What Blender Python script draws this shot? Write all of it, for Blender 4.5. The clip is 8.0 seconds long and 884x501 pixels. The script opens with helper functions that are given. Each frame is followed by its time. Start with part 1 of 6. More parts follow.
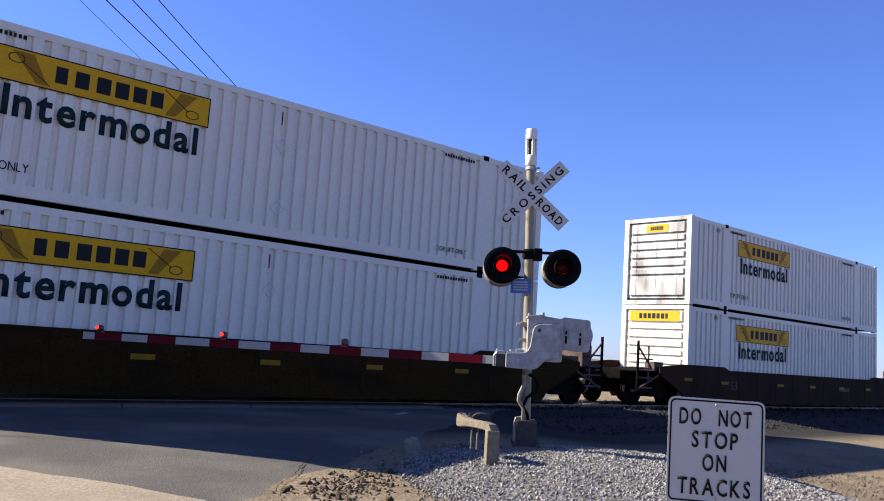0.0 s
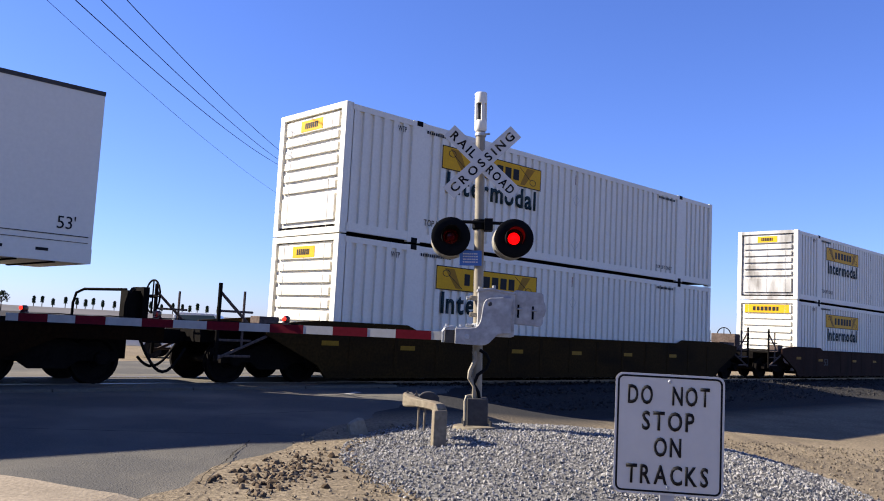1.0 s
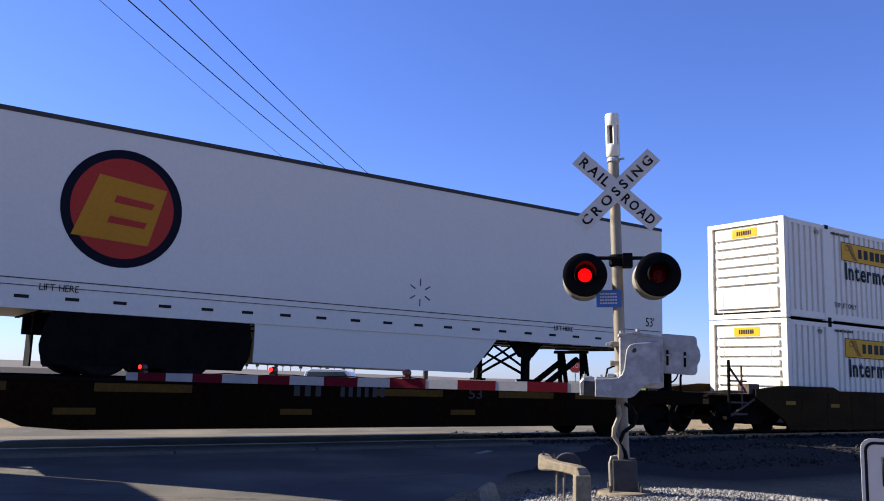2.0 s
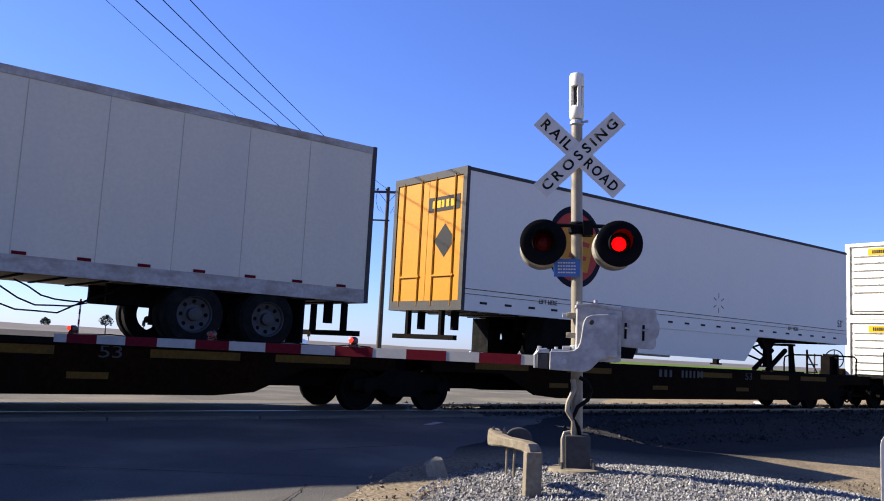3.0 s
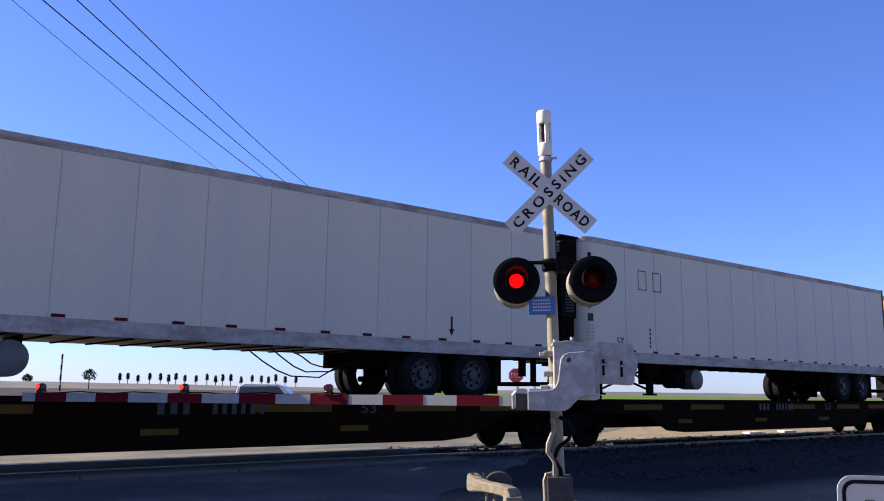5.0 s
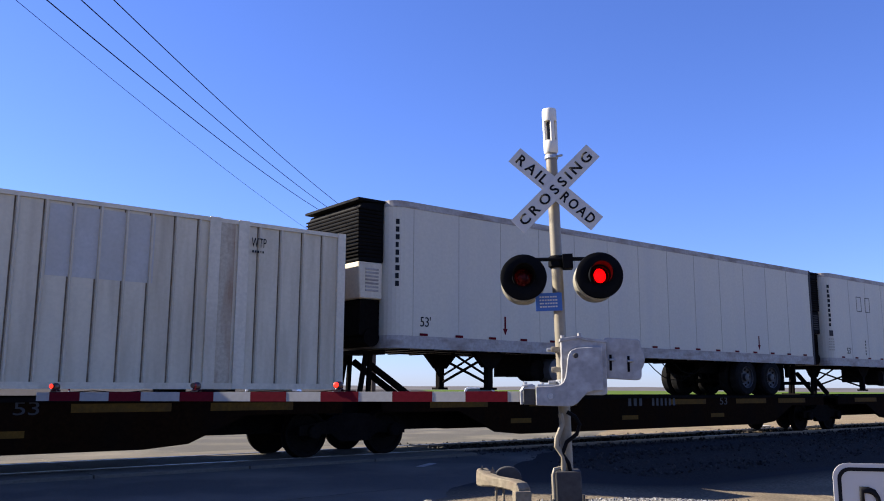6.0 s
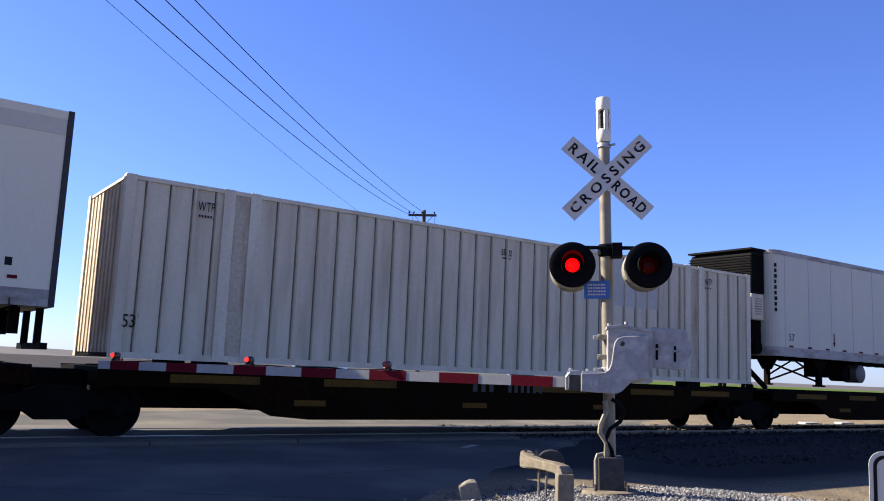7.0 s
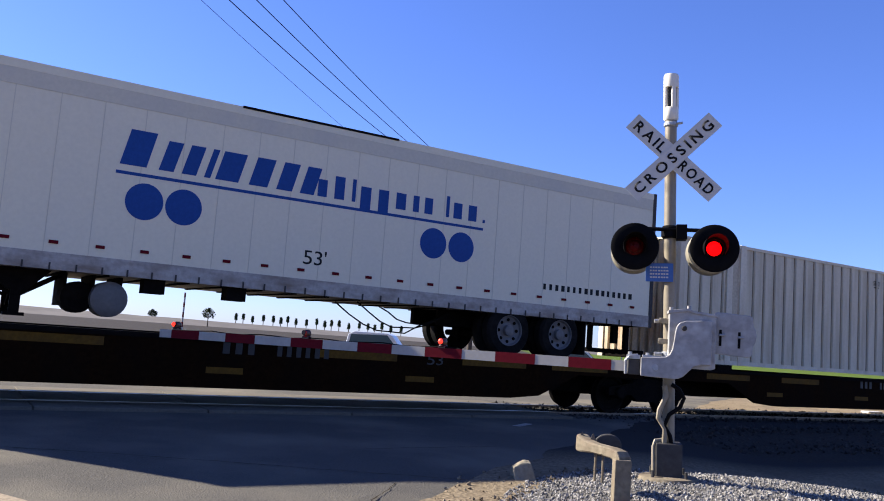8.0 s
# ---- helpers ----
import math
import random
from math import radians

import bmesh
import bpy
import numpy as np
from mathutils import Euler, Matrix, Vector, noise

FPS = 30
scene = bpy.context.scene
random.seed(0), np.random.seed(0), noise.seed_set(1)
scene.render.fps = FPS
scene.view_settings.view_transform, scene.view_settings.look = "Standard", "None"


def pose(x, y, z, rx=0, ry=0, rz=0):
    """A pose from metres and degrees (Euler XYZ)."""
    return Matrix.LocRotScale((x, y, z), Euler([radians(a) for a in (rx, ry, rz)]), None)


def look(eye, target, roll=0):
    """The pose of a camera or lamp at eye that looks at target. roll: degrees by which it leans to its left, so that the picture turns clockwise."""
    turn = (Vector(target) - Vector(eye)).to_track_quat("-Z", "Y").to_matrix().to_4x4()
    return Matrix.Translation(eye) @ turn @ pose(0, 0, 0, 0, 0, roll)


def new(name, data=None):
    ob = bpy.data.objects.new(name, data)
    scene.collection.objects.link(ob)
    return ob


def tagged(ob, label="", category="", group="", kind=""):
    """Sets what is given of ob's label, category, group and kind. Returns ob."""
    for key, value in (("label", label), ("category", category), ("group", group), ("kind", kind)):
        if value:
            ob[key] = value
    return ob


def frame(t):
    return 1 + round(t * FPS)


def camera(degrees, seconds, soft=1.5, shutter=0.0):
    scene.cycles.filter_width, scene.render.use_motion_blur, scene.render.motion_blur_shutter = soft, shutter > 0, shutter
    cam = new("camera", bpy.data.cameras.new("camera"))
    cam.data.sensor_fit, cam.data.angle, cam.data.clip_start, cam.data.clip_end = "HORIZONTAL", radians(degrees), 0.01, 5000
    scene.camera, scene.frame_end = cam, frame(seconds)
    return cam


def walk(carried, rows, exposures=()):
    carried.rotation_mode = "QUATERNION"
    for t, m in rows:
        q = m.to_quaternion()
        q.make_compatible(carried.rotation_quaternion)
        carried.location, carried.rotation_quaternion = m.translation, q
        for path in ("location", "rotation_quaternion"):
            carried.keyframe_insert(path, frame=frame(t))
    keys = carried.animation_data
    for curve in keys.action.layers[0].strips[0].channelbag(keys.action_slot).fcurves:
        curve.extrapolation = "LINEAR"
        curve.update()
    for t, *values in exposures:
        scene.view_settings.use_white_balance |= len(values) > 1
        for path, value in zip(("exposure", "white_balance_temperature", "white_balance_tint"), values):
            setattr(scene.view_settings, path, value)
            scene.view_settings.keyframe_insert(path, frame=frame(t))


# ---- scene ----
# camera: a hand-held walk towards the crossing signal
cam = camera(56.3, 8.0, soft=1.0)
PATH = [  # seconds, x, y, z, pitch, roll, yaw
    (0.0, -0.944, -11.484, 1.262, 6.88, -3.79, 1.36),
    (0.3, -0.886, -11.317, 1.257, 5.59, -4.82, -1.32),
    (0.5, -0.847, -11.206, 1.254, 6.42, -2.00, -1.24),
    (0.7, -0.803, -11.076, 1.253, 6.01, -2.58, -0.89),
    (0.9, -0.759, -10.947, 1.252, 5.28, -3.37, -1.67),
    (1.0, -0.737, -10.882, 1.252, 5.50, -2.93, -1.18),
    (1.2, -0.745, -10.652, 1.259, 4.93, -3.00, -0.61),
    (1.5, -0.757, -10.306, 1.269, 6.84, -2.22, 3.25),
    (1.7, -0.753, -10.112, 1.259, 7.62, -1.69, 5.98),
    (1.8, -0.751, -10.015, 1.254, 7.20, -1.34, 6.33),
    (2.0, -0.746, -9.820, 1.243, 8.76, -1.79, 7.99),
    (2.2, -0.803, -9.601, 1.244, 6.94, -1.28, 11.30),
    (3.3, -0.730, -9.270, 1.245, 6.72, -2.64, 2.35),
    (3.5, -0.746, -9.292, 1.260, 6.16, -2.00, 1.53),
    (3.7, -0.724, -9.294, 1.265, 6.19, -2.72, 0.53),
    (4.0, -0.691, -9.296, 1.273, 7.76, -2.88, -0.95),
    (4.2, -0.665, -9.245, 1.269, 7.64, -2.66, -0.20),
    (4.5, -0.625, -9.168, 1.262, 7.75, -1.00, 1.50),
    (4.7, -0.610, -9.135, 1.270, 9.23, -0.78, 4.21),
    (5.8, -0.640, -9.294, 1.286, 9.86, -0.61, 3.78),
    (6.0, -0.621, -9.257, 1.276, 9.39, -0.29, 4.66),
    (6.2, -0.644, -9.309, 1.266, 8.74, -2.46, 5.32),
    (6.5, -0.678, -9.387, 1.250, 7.77, -3.06, 5.87),
    (6.7, -0.666, -9.396, 1.254, 7.23, -4.04, 5.23),
    (7.0, -0.647, -9.410, 1.260, 8.19, -2.44, 7.60),
    (7.2, -0.659, -9.386, 1.271, 6.84, -3.40, 8.90),
    (7.5, -0.676, -9.351, 1.288, 6.38, -4.99, 9.38),
    (7.8, -0.699, -9.335, 1.298, 5.88, -5.05, 10.70),
    (8.0, -0.714, -9.324, 1.304, 6.23, -4.15, 11.17),
]
walk(cam, [(t, pose(x, y, z, 90 + pitch, roll, yaw)) for t, x, y, z, pitch, roll, yaw in PATH],
     exposures=[(0.0, 1.54), (1.1, 1.50), (1.5, 1.18), (2.0, 1.44), (3.3, 1.54), (8.0, 1.56)])

# world, sun and exposure
SUN_FROM = Vector((-1.0, 0.12, 0.65)).normalized()
world = bpy.data.worlds.new("sky")
scene.world = world
world.use_nodes = True
wt = world.node_tree
sky = wt.nodes.new("ShaderNodeTexSky")
sky.sky_type = "NISHITA"
sky.sun_disc = False
sky.sun_elevation = math.asin(SUN_FROM.z)
sky.sun_rotation = math.atan2(SUN_FROM.x, SUN_FROM.y)
sky.air_density, sky.dust_density, sky.ozone_density = 1.0, 0.2, 3.0
vivid = wt.nodes.new("ShaderNodeMix")
vivid.data_type, vivid.blend_type = "RGBA", "MULTIPLY"
vivid.inputs[0].default_value = 1.0
vivid.inputs[7].default_value = (0.715, 0.858, 1.53, 1)
wt.links.new(sky.outputs[0], vivid.inputs[6])
wt.links.new(vivid.outputs[2], wt.nodes["Background"].inputs[0])
wt.nodes["Background"].inputs[1].default_value = 0.050
sun_data = bpy.data.lights.new("sun", "SUN")
sun_data.energy, sun_data.angle, sun_data.color = 5.0, radians(0.5), (1.0, 0.92, 0.80)
sun = new("sun", sun_data)
sun.matrix_world = look(SUN_FROM * 60, (0, 0, 0))

# materials
def surface(name, colour, rough=0.6, metal=0.0, grain=0.12, scale=18.0, stain=0.15, stain_scale=1.3, bump=0.0, dirt=None, streak=None, vary=0.0, spec=0.5):
    """A painted or raw surface: two scales of colour variation, an optional dirt colour in patches, fine relief."""
    m = bpy.data.materials.new(name)
    m.use_nodes = True
    t = m.node_tree
    b = t.nodes["Principled BSDF"]
    b.inputs["Roughness"].default_value = rough
    b.inputs["Metallic"].default_value = metal
    b.inputs["Specular IOR Level"].default_value = spec
    co = t.nodes.new("ShaderNodeTexCoord")
    src = co.outputs["Object"]
    if streak:
        mp = t.nodes.new("ShaderNodeMapping")
        mp.inputs["Scale"].default_value = streak
        t.links.new(src, mp.inputs[0])
        streaked = mp.outputs[0]
    def field(sc, detail, vec):
        n = t.nodes.new("ShaderNodeTexNoise")
        n.inputs["Scale"].default_value, n.inputs["Detail"].default_value = sc, detail
        t.links.new(vec, n.inputs["Vector"])
        return n.outputs["Fac"]
    def mixed(a, c, fac):
        x = t.nodes.new("ShaderNodeMix")
        x.data_type = "RGBA"
        for sock, v in ((x.inputs[6], a), (x.inputs[7], c), (x.inputs[0], fac)):
            if isinstance(v, tuple):
                sock.default_value = (*v, 1)
            else:
                t.links.new(v, sock)
        return x.outputs[2]
    def ramp(f, lo, hi):
        r = t.nodes.new("ShaderNodeMapRange")
        r.inputs[1].default_value, r.inputs[2].default_value = lo, hi
        t.links.new(f, r.inputs[0])
        return r.outputs[0]
    dark = tuple(c * (1 - grain * 2) for c in colour)
    light = tuple(min(1, c * (1 + grain)) for c in colour)
    fine = field(scale, 6, src)
    col = mixed(dark, light, ramp(fine, 0.3, 0.7))
    big = field(stain_scale, 4, streaked if streak else src)
    d = dirt or tuple(c * 0.55 for c in colour)
    lim = t.nodes.new("ShaderNodeMath")
    lim.operation = "MULTIPLY"
    lim.inputs[1].default_value = stain
    t.links.new(ramp(big, 0.45, 0.75), lim.inputs[0])
    col = mixed(col, d, lim.outputs[0])
    if vary:
        oi = t.nodes.new("ShaderNodeObjectInfo")
        hs = t.nodes.new("ShaderNodeHueSaturation")
        t.links.new(col, hs.inputs["Color"])
        mr = t.nodes.new("ShaderNodeMapRange")
        mr.inputs[3].default_value, mr.inputs[4].default_value = 1 - vary, 1 + vary
        t.links.new(oi.outputs["Random"], mr.inputs[0])
        t.links.new(mr.outputs[0], hs.inputs["Value"])
        col = hs.outputs[0]
    t.links.new(col, b.inputs["Base Color"])
    if bump:
        bp = t.nodes.new("ShaderNodeBump")
        bp.inputs["Strength"].default_value, bp.inputs["Distance"].default_value = min(1, bump), 0.02
        t.links.new(fine, bp.inputs["Height"])
        t.links.new(bp.outputs[0], b.inputs["Normal"])
    return m


def glow(name, colour, strength):
    m = bpy.data.materials.new(name)
    m.use_nodes = True
    b = m.node_tree.nodes["Principled BSDF"]
    b.inputs["Base Color"].default_value = (*colour, 1)
    b.inputs["Emission Color"].default_value = (*colour, 1)
    b.inputs["Emission Strength"].default_value = strength
    return m


def islands(name, a, c, rough=0.9):
    """Loose stones and clods: each island its own shade between two colours."""
    m = bpy.data.materials.new(name)
    m.use_nodes = True
    t = m.node_tree
    g = t.nodes.new("ShaderNodeNewGeometry")
    x = t.nodes.new("ShaderNodeMix")
    x.data_type = "RGBA"
    x.inputs[6].default_value, x.inputs[7].default_value = (*a, 1), (*c, 1)
    t.links.new(g.outputs["Random Per Island"], x.inputs[0])
    t.links.new(x.outputs[2], t.nodes["Principled BSDF"].inputs["Base Color"])
    t.nodes["Principled BSDF"].inputs["Roughness"].default_value = rough
    t.nodes["Principled BSDF"].inputs["Specular IOR Level"].default_value = 0.1
    return m


WHITE = surface("white_paint", (0.665, 0.629, 0.531), 0.5, spec=0.3, grain=0.03, stain=0.22, stain_scale=0.8, dirt=(0.488, 0.458, 0.41), streak=(1.0, 1.0, 0.25))
SOILED = surface("soiled_white_paint", (0.44, 0.43, 0.405), 0.5, grain=0.04, stain=0.95, stain_scale=1.3, dirt=(0.075, 0.058, 0.042), streak=(1.2, 1.6, 0.45))
TRAILER = surface("trailer_white", (0.651, 0.61, 0.511), 0.45, spec=0.3, grain=0.02, stain=0.16, stain_scale=0.7, dirt=(0.495, 0.486, 0.457), streak=(1.0, 1.0, 0.3))
WARMTRAILER = surface("warm_trailer_white", (0.671, 0.61, 0.45), 0.45, spec=0.3, grain=0.02, stain=0.16, stain_scale=0.7, dirt=(0.495, 0.486, 0.457), streak=(1.0, 1.0, 0.3))
OLDWHITE = surface("aged_trailer_white", (0.551, 0.503, 0.384), 0.5, spec=0.3, grain=0.03, stain=0.4, stain_scale=0.9, dirt=(0.421, 0.403, 0.366), streak=(1.6, 1.0, 0.2))
CREAMSHEET = surface("stained_cream_sheet", (0.60, 0.53, 0.385), 0.65, spec=0.25, grain=0.03, stain=0.5, stain_scale=1.5, dirt=(0.275, 0.21, 0.128), streak=(2.4, 2.4, 0.3))
CREAM = surface("dirty_cream_paint", (0.634, 0.559, 0.416), 0.6, spec=0.25, grain=0.05, stain=0.5, stain_scale=1.2, dirt=(0.342, 0.27, 0.171), streak=(2.2, 2.2, 0.3))
BROWNLINE = surface("rust_run", (0.12, 0.0825, 0.04875), 0.8, spec=0.1, grain=0.2, scale=9.0, stain=0.8, stain_scale=3.0, dirt=(0.315, 0.27, 0.195), streak=(1, 1, 0.5))
RUSTY = surface("rusty_end_panel", (0.465, 0.39, 0.27), 0.7, grain=0.1, stain=0.9, stain_scale=2.2, dirt=(0.225, 0.1125, 0.045), streak=(2.0, 2.0, 0.35))
PATCHPAINT = surface("repainted_patch", (0.47, 0.45, 0.40), 0.6, spec=0.2, grain=0.04, stain=0.6, stain_scale=1.4, dirt=(0.40, 0.36, 0.28))
ALU = surface("mill_aluminium", (0.465, 0.465, 0.465), 0.42, 0.6, grain=0.06, stain=0.35, stain_scale=2.0, dirt=(0.2625, 0.2475, 0.225))
GRIMY = surface("grimy_rail_metal", (0.36, 0.33, 0.29), 0.65, 0.1, grain=0.1, stain=0.9, stain_scale=1.8, dirt=(0.16, 0.115, 0.08), streak=(1.0, 1.0, 3.0))
SEAMGREY = surface("soiled_panel_seam", (0.38, 0.345, 0.27), 0.6, spec=0.2, grain=0.1, stain=0.9, stain_scale=1.4, dirt=(0.50, 0.46, 0.36))
SILVER = surface("aluminium_paint", (0.27, 0.26, 0.25), 0.55, 0.1, grain=0.08, stain=0.9, stain_scale=7.0, dirt=(0.42, 0.41, 0.40))
MASTPAINT = surface("weathered_mast_paint", (0.2145, 0.1828, 0.1292), 0.5, 0.1, grain=0.06, stain=0.45, stain_scale=5.0, dirt=(0.195, 0.1609, 0.1073))
PIPEPAINT = surface("worn_cream_pipe", (0.19, 0.16, 0.115), 0.8, spec=0.1, grain=0.18, stain=0.9, stain_scale=9.0, dirt=(0.12, 0.09, 0.065), bump=0.4)
DARKBOX = surface("grey_junction_box", (0.050, 0.047, 0.045), 0.7, 0.0, spec=0.2, stain=0.4, stain_scale=6.0)
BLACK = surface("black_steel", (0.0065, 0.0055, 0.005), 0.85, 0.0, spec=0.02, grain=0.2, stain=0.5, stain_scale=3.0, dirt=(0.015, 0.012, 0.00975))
SATIN = surface("satin_black", (0.00525, 0.00525, 0.006), 0.6, spec=0.04, grain=0.1, stain=0.2)
RUBBER = surface("tyre_rubber", (0.009, 0.009, 0.009), 0.9, spec=0.04, grain=0.15, stain=0.5, stain_scale=6.0, dirt=(0.025, 0.021, 0.018))
WHEELSTEEL = surface("wheel_steel", (0.009, 0.0075, 0.0065), 0.85, 0.0, spec=0.03, grain=0.15, stain=0.5, stain_scale=5.0)
RIMMETAL = surface("rim_metal", (0.115, 0.11, 0.105), 0.6, 0.1, grain=0.06, stain=0.5, stain_scale=6.0)
RIMSTEEL = surface("dull_rim_steel", (0.032, 0.031, 0.030), 0.6, 0.1, grain=0.1, stain=0.7, stain_scale=5.0, dirt=(0.03, 0.028, 0.025))
CARBROWN = surface("brown_car_paint", (0.040, 0.021, 0.014), 0.8, spec=0.04, grain=0.2, stain=0.7, stain_scale=1.6, dirt=(0.012, 0.009, 0.0075), streak=(1, 1, 0.4))
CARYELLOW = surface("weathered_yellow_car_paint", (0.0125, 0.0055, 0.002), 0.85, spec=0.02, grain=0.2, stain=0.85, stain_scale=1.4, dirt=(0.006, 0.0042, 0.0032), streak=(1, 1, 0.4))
YELLOWSILL = surface("yellow_sill_paint", (0.11, 0.055, 0.008), 0.8, spec=0.1, grain=0.12, stain=0.7, stain_scale=2.0, dirt=(0.045, 0.02625, 0.01125))
YELLOWTAPE = surface("yellow_reflective_tape", (0.24, 0.125, 0.006), 0.5, spec=0.1, grain=0.1, stain=0.5, stain_scale=4.0)
DUSTYRUST = surface("dusty_rusty_steel", (0.105, 0.078, 0.066), 0.85, spec=0.08, grain=0.2, stain=0.7, stain_scale=4.0, dirt=(0.04, 0.028, 0.022))
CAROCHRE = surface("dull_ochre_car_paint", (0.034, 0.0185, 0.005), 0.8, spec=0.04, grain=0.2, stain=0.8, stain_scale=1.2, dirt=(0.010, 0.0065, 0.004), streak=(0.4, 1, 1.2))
YELLOW = surface("yellow_panel", (0.594, 0.315, 0.0054), 0.55, spec=0.15, grain=0.05, stain=0.25, stain_scale=2.0, dirt=(0.3375, 0.1875, 0.0225))
OCHRE = surface("ochre_panel", (0.27, 0.135, 0.006), 0.55, spec=0.15, grain=0.05, stain=0.2)
ORANGE = surface("orange_door_paint", (0.4485, 0.1852, 0.003361), 0.5, spec=0.2, grain=0.05, stain=0.2, stain_scale=1.5)
INK = surface("dark_lettering", (0.0105, 0.01125, 0.01275), 0.6, spec=0.15, grain=0.08, stain=0.1)
TEAL = surface("dark_teal_lettering", (0.0075, 0.0225, 0.024), 0.6, spec=0.15, grain=0.06, stain=0.15)
PALEINK = surface("pale_lettering", (0.015, 0.0145, 0.013), 0.6, stain=0.5)
BLUE = surface("blue_lettering", (0.0096, 0.054, 0.225), 0.55, spec=0.15, grain=0.05, stain=0.12)
NAVY = surface("navy_ring", (0.0045, 0.0045, 0.012), 0.6, spec=0.1, grain=0.05)
REDDISC = surface("red_disc", (0.375, 0.0225, 0.01125), 0.5, spec=0.2, grain=0.06)
REDTAPE = surface("red_reflective_tape", (0.105, 0.006, 0.012), 0.6, spec=0.05, grain=0.08, stain=0.2)
WHITETAPE = surface("white_reflective_tape", (0.33, 0.315, 0.285), 0.45, grain=0.04, stain=0.25, stain_scale=4.0)
SIGNWHITE = surface("sign_face_white", (0.504, 0.479, 0.428), 0.4, grain=0.02, stain=0.12, stain_scale=5.0)
SIGNBLACK = surface("sign_black", (0.008, 0.008, 0.009), 0.6, spec=0.1, grain=0.05)
PLATEBLUE = surface("plate_blue", (0.0225, 0.0975, 0.3375), 0.4, grain=0.05)
STOPRED = surface("stop_red", (0.375, 0.015, 0.0225), 0.4, grain=0.04)
SEAL = surface("dark_crack", (0.02194, 0.01755, 0.01268), 0.95, spec=0.03, grain=0.3, scale=30.0, stain=0.7, stain_scale=8.0, dirt=(0.06825, 0.05363, 0.039))
GALV = surface("galvanised_steel", (0.375, 0.3825, 0.39), 0.5, 0.7, grain=0.1, stain=0.3, stain_scale=8.0)
BLUECONT = surface("blue_container_paint", (0.0225, 0.1875, 0.315), 0.5, stain=0.3)
ORANGECONT = surface("orange_container_paint", (0.45, 0.15, 0.0225), 0.5, stain=0.3)
ASPHALT = surface("worn_asphalt", (0.092, 0.087, 0.079), 0.97, spec=0.03, grain=0.14, scale=60.0, stain=0.75, stain_scale=0.5, dirt=(0.185, 0.165, 0.13), bump=0.5)
CONCRETE = surface("crossing_concrete", (0.1161, 0.1024, 0.0819), 0.9, spec=0.1, grain=0.1, scale=30.0, stain=0.5, stain_scale=1.0, bump=0.3, vary=0.12)
PALECONC = surface("dusty_pale_concrete", (0.2664, 0.2187, 0.1595), 0.95, spec=0.1, grain=0.14, scale=30.0, stain=0.6, stain_scale=1.5, dirt=(0.1604, 0.1296, 0.09555), bump=0.4)
ROADPAINT = surface("worn_road_paint", (0.3023, 0.2876, 0.2584), 0.7, grain=0.12, scale=30.0, stain=0.8, stain_scale=3.0, dirt=(0.1463, 0.1316, 0.1121))
STONES = islands("crushed_stone", (0.08629, 0.08338, 0.08053), (0.3221, 0.3049, 0.2819))
# ballast stones, their colour lowered to carry the train's shade
SHADEDSTONE = islands("ballast_stone", (0.01228, 0.01126, 0.01126), (0.05527, 0.0512, 0.04809))
CLODS = islands("dirt_clods", (0.06167, 0.04766, 0.03364), (0.2242, 0.185, 0.1317))
RAILSTEEL = surface("rail_steel", (0.1365, 0.117, 0.1024), 0.35, 0.8, grain=0.1, stain=0.5, stain_scale=3.0, dirt=(0.06825, 0.039, 0.02438))
TIEWOOD = surface("creosoted_wood", (0.0675, 0.0525, 0.04125), 0.85, grain=0.2, stain=0.4, bump=0.3, vary=0.25)
POLEWOOD = surface("weathered_pole_wood", (0.04875, 0.03656, 0.02681), 0.85, grain=0.25, stain=0.4, bump=0.3, streak=(4, 4, 0.4))
BARK = surface("palm_bark", (0.078, 0.0585, 0.04388), 0.9, grain=0.2)
LEAF = islands("palm_leaf", (0.01462, 0.02438, 0.00975), (0.039, 0.04875, 0.0195))
CARWHITE = surface("white_car_paint", (0.465, 0.495, 0.525), 0.25, grain=0.01, stain=0.05)
GLASSDARK = surface("dark_car_glass", (0.0375, 0.0675, 0.0825), 0.08, grain=0.02, stain=0.0)


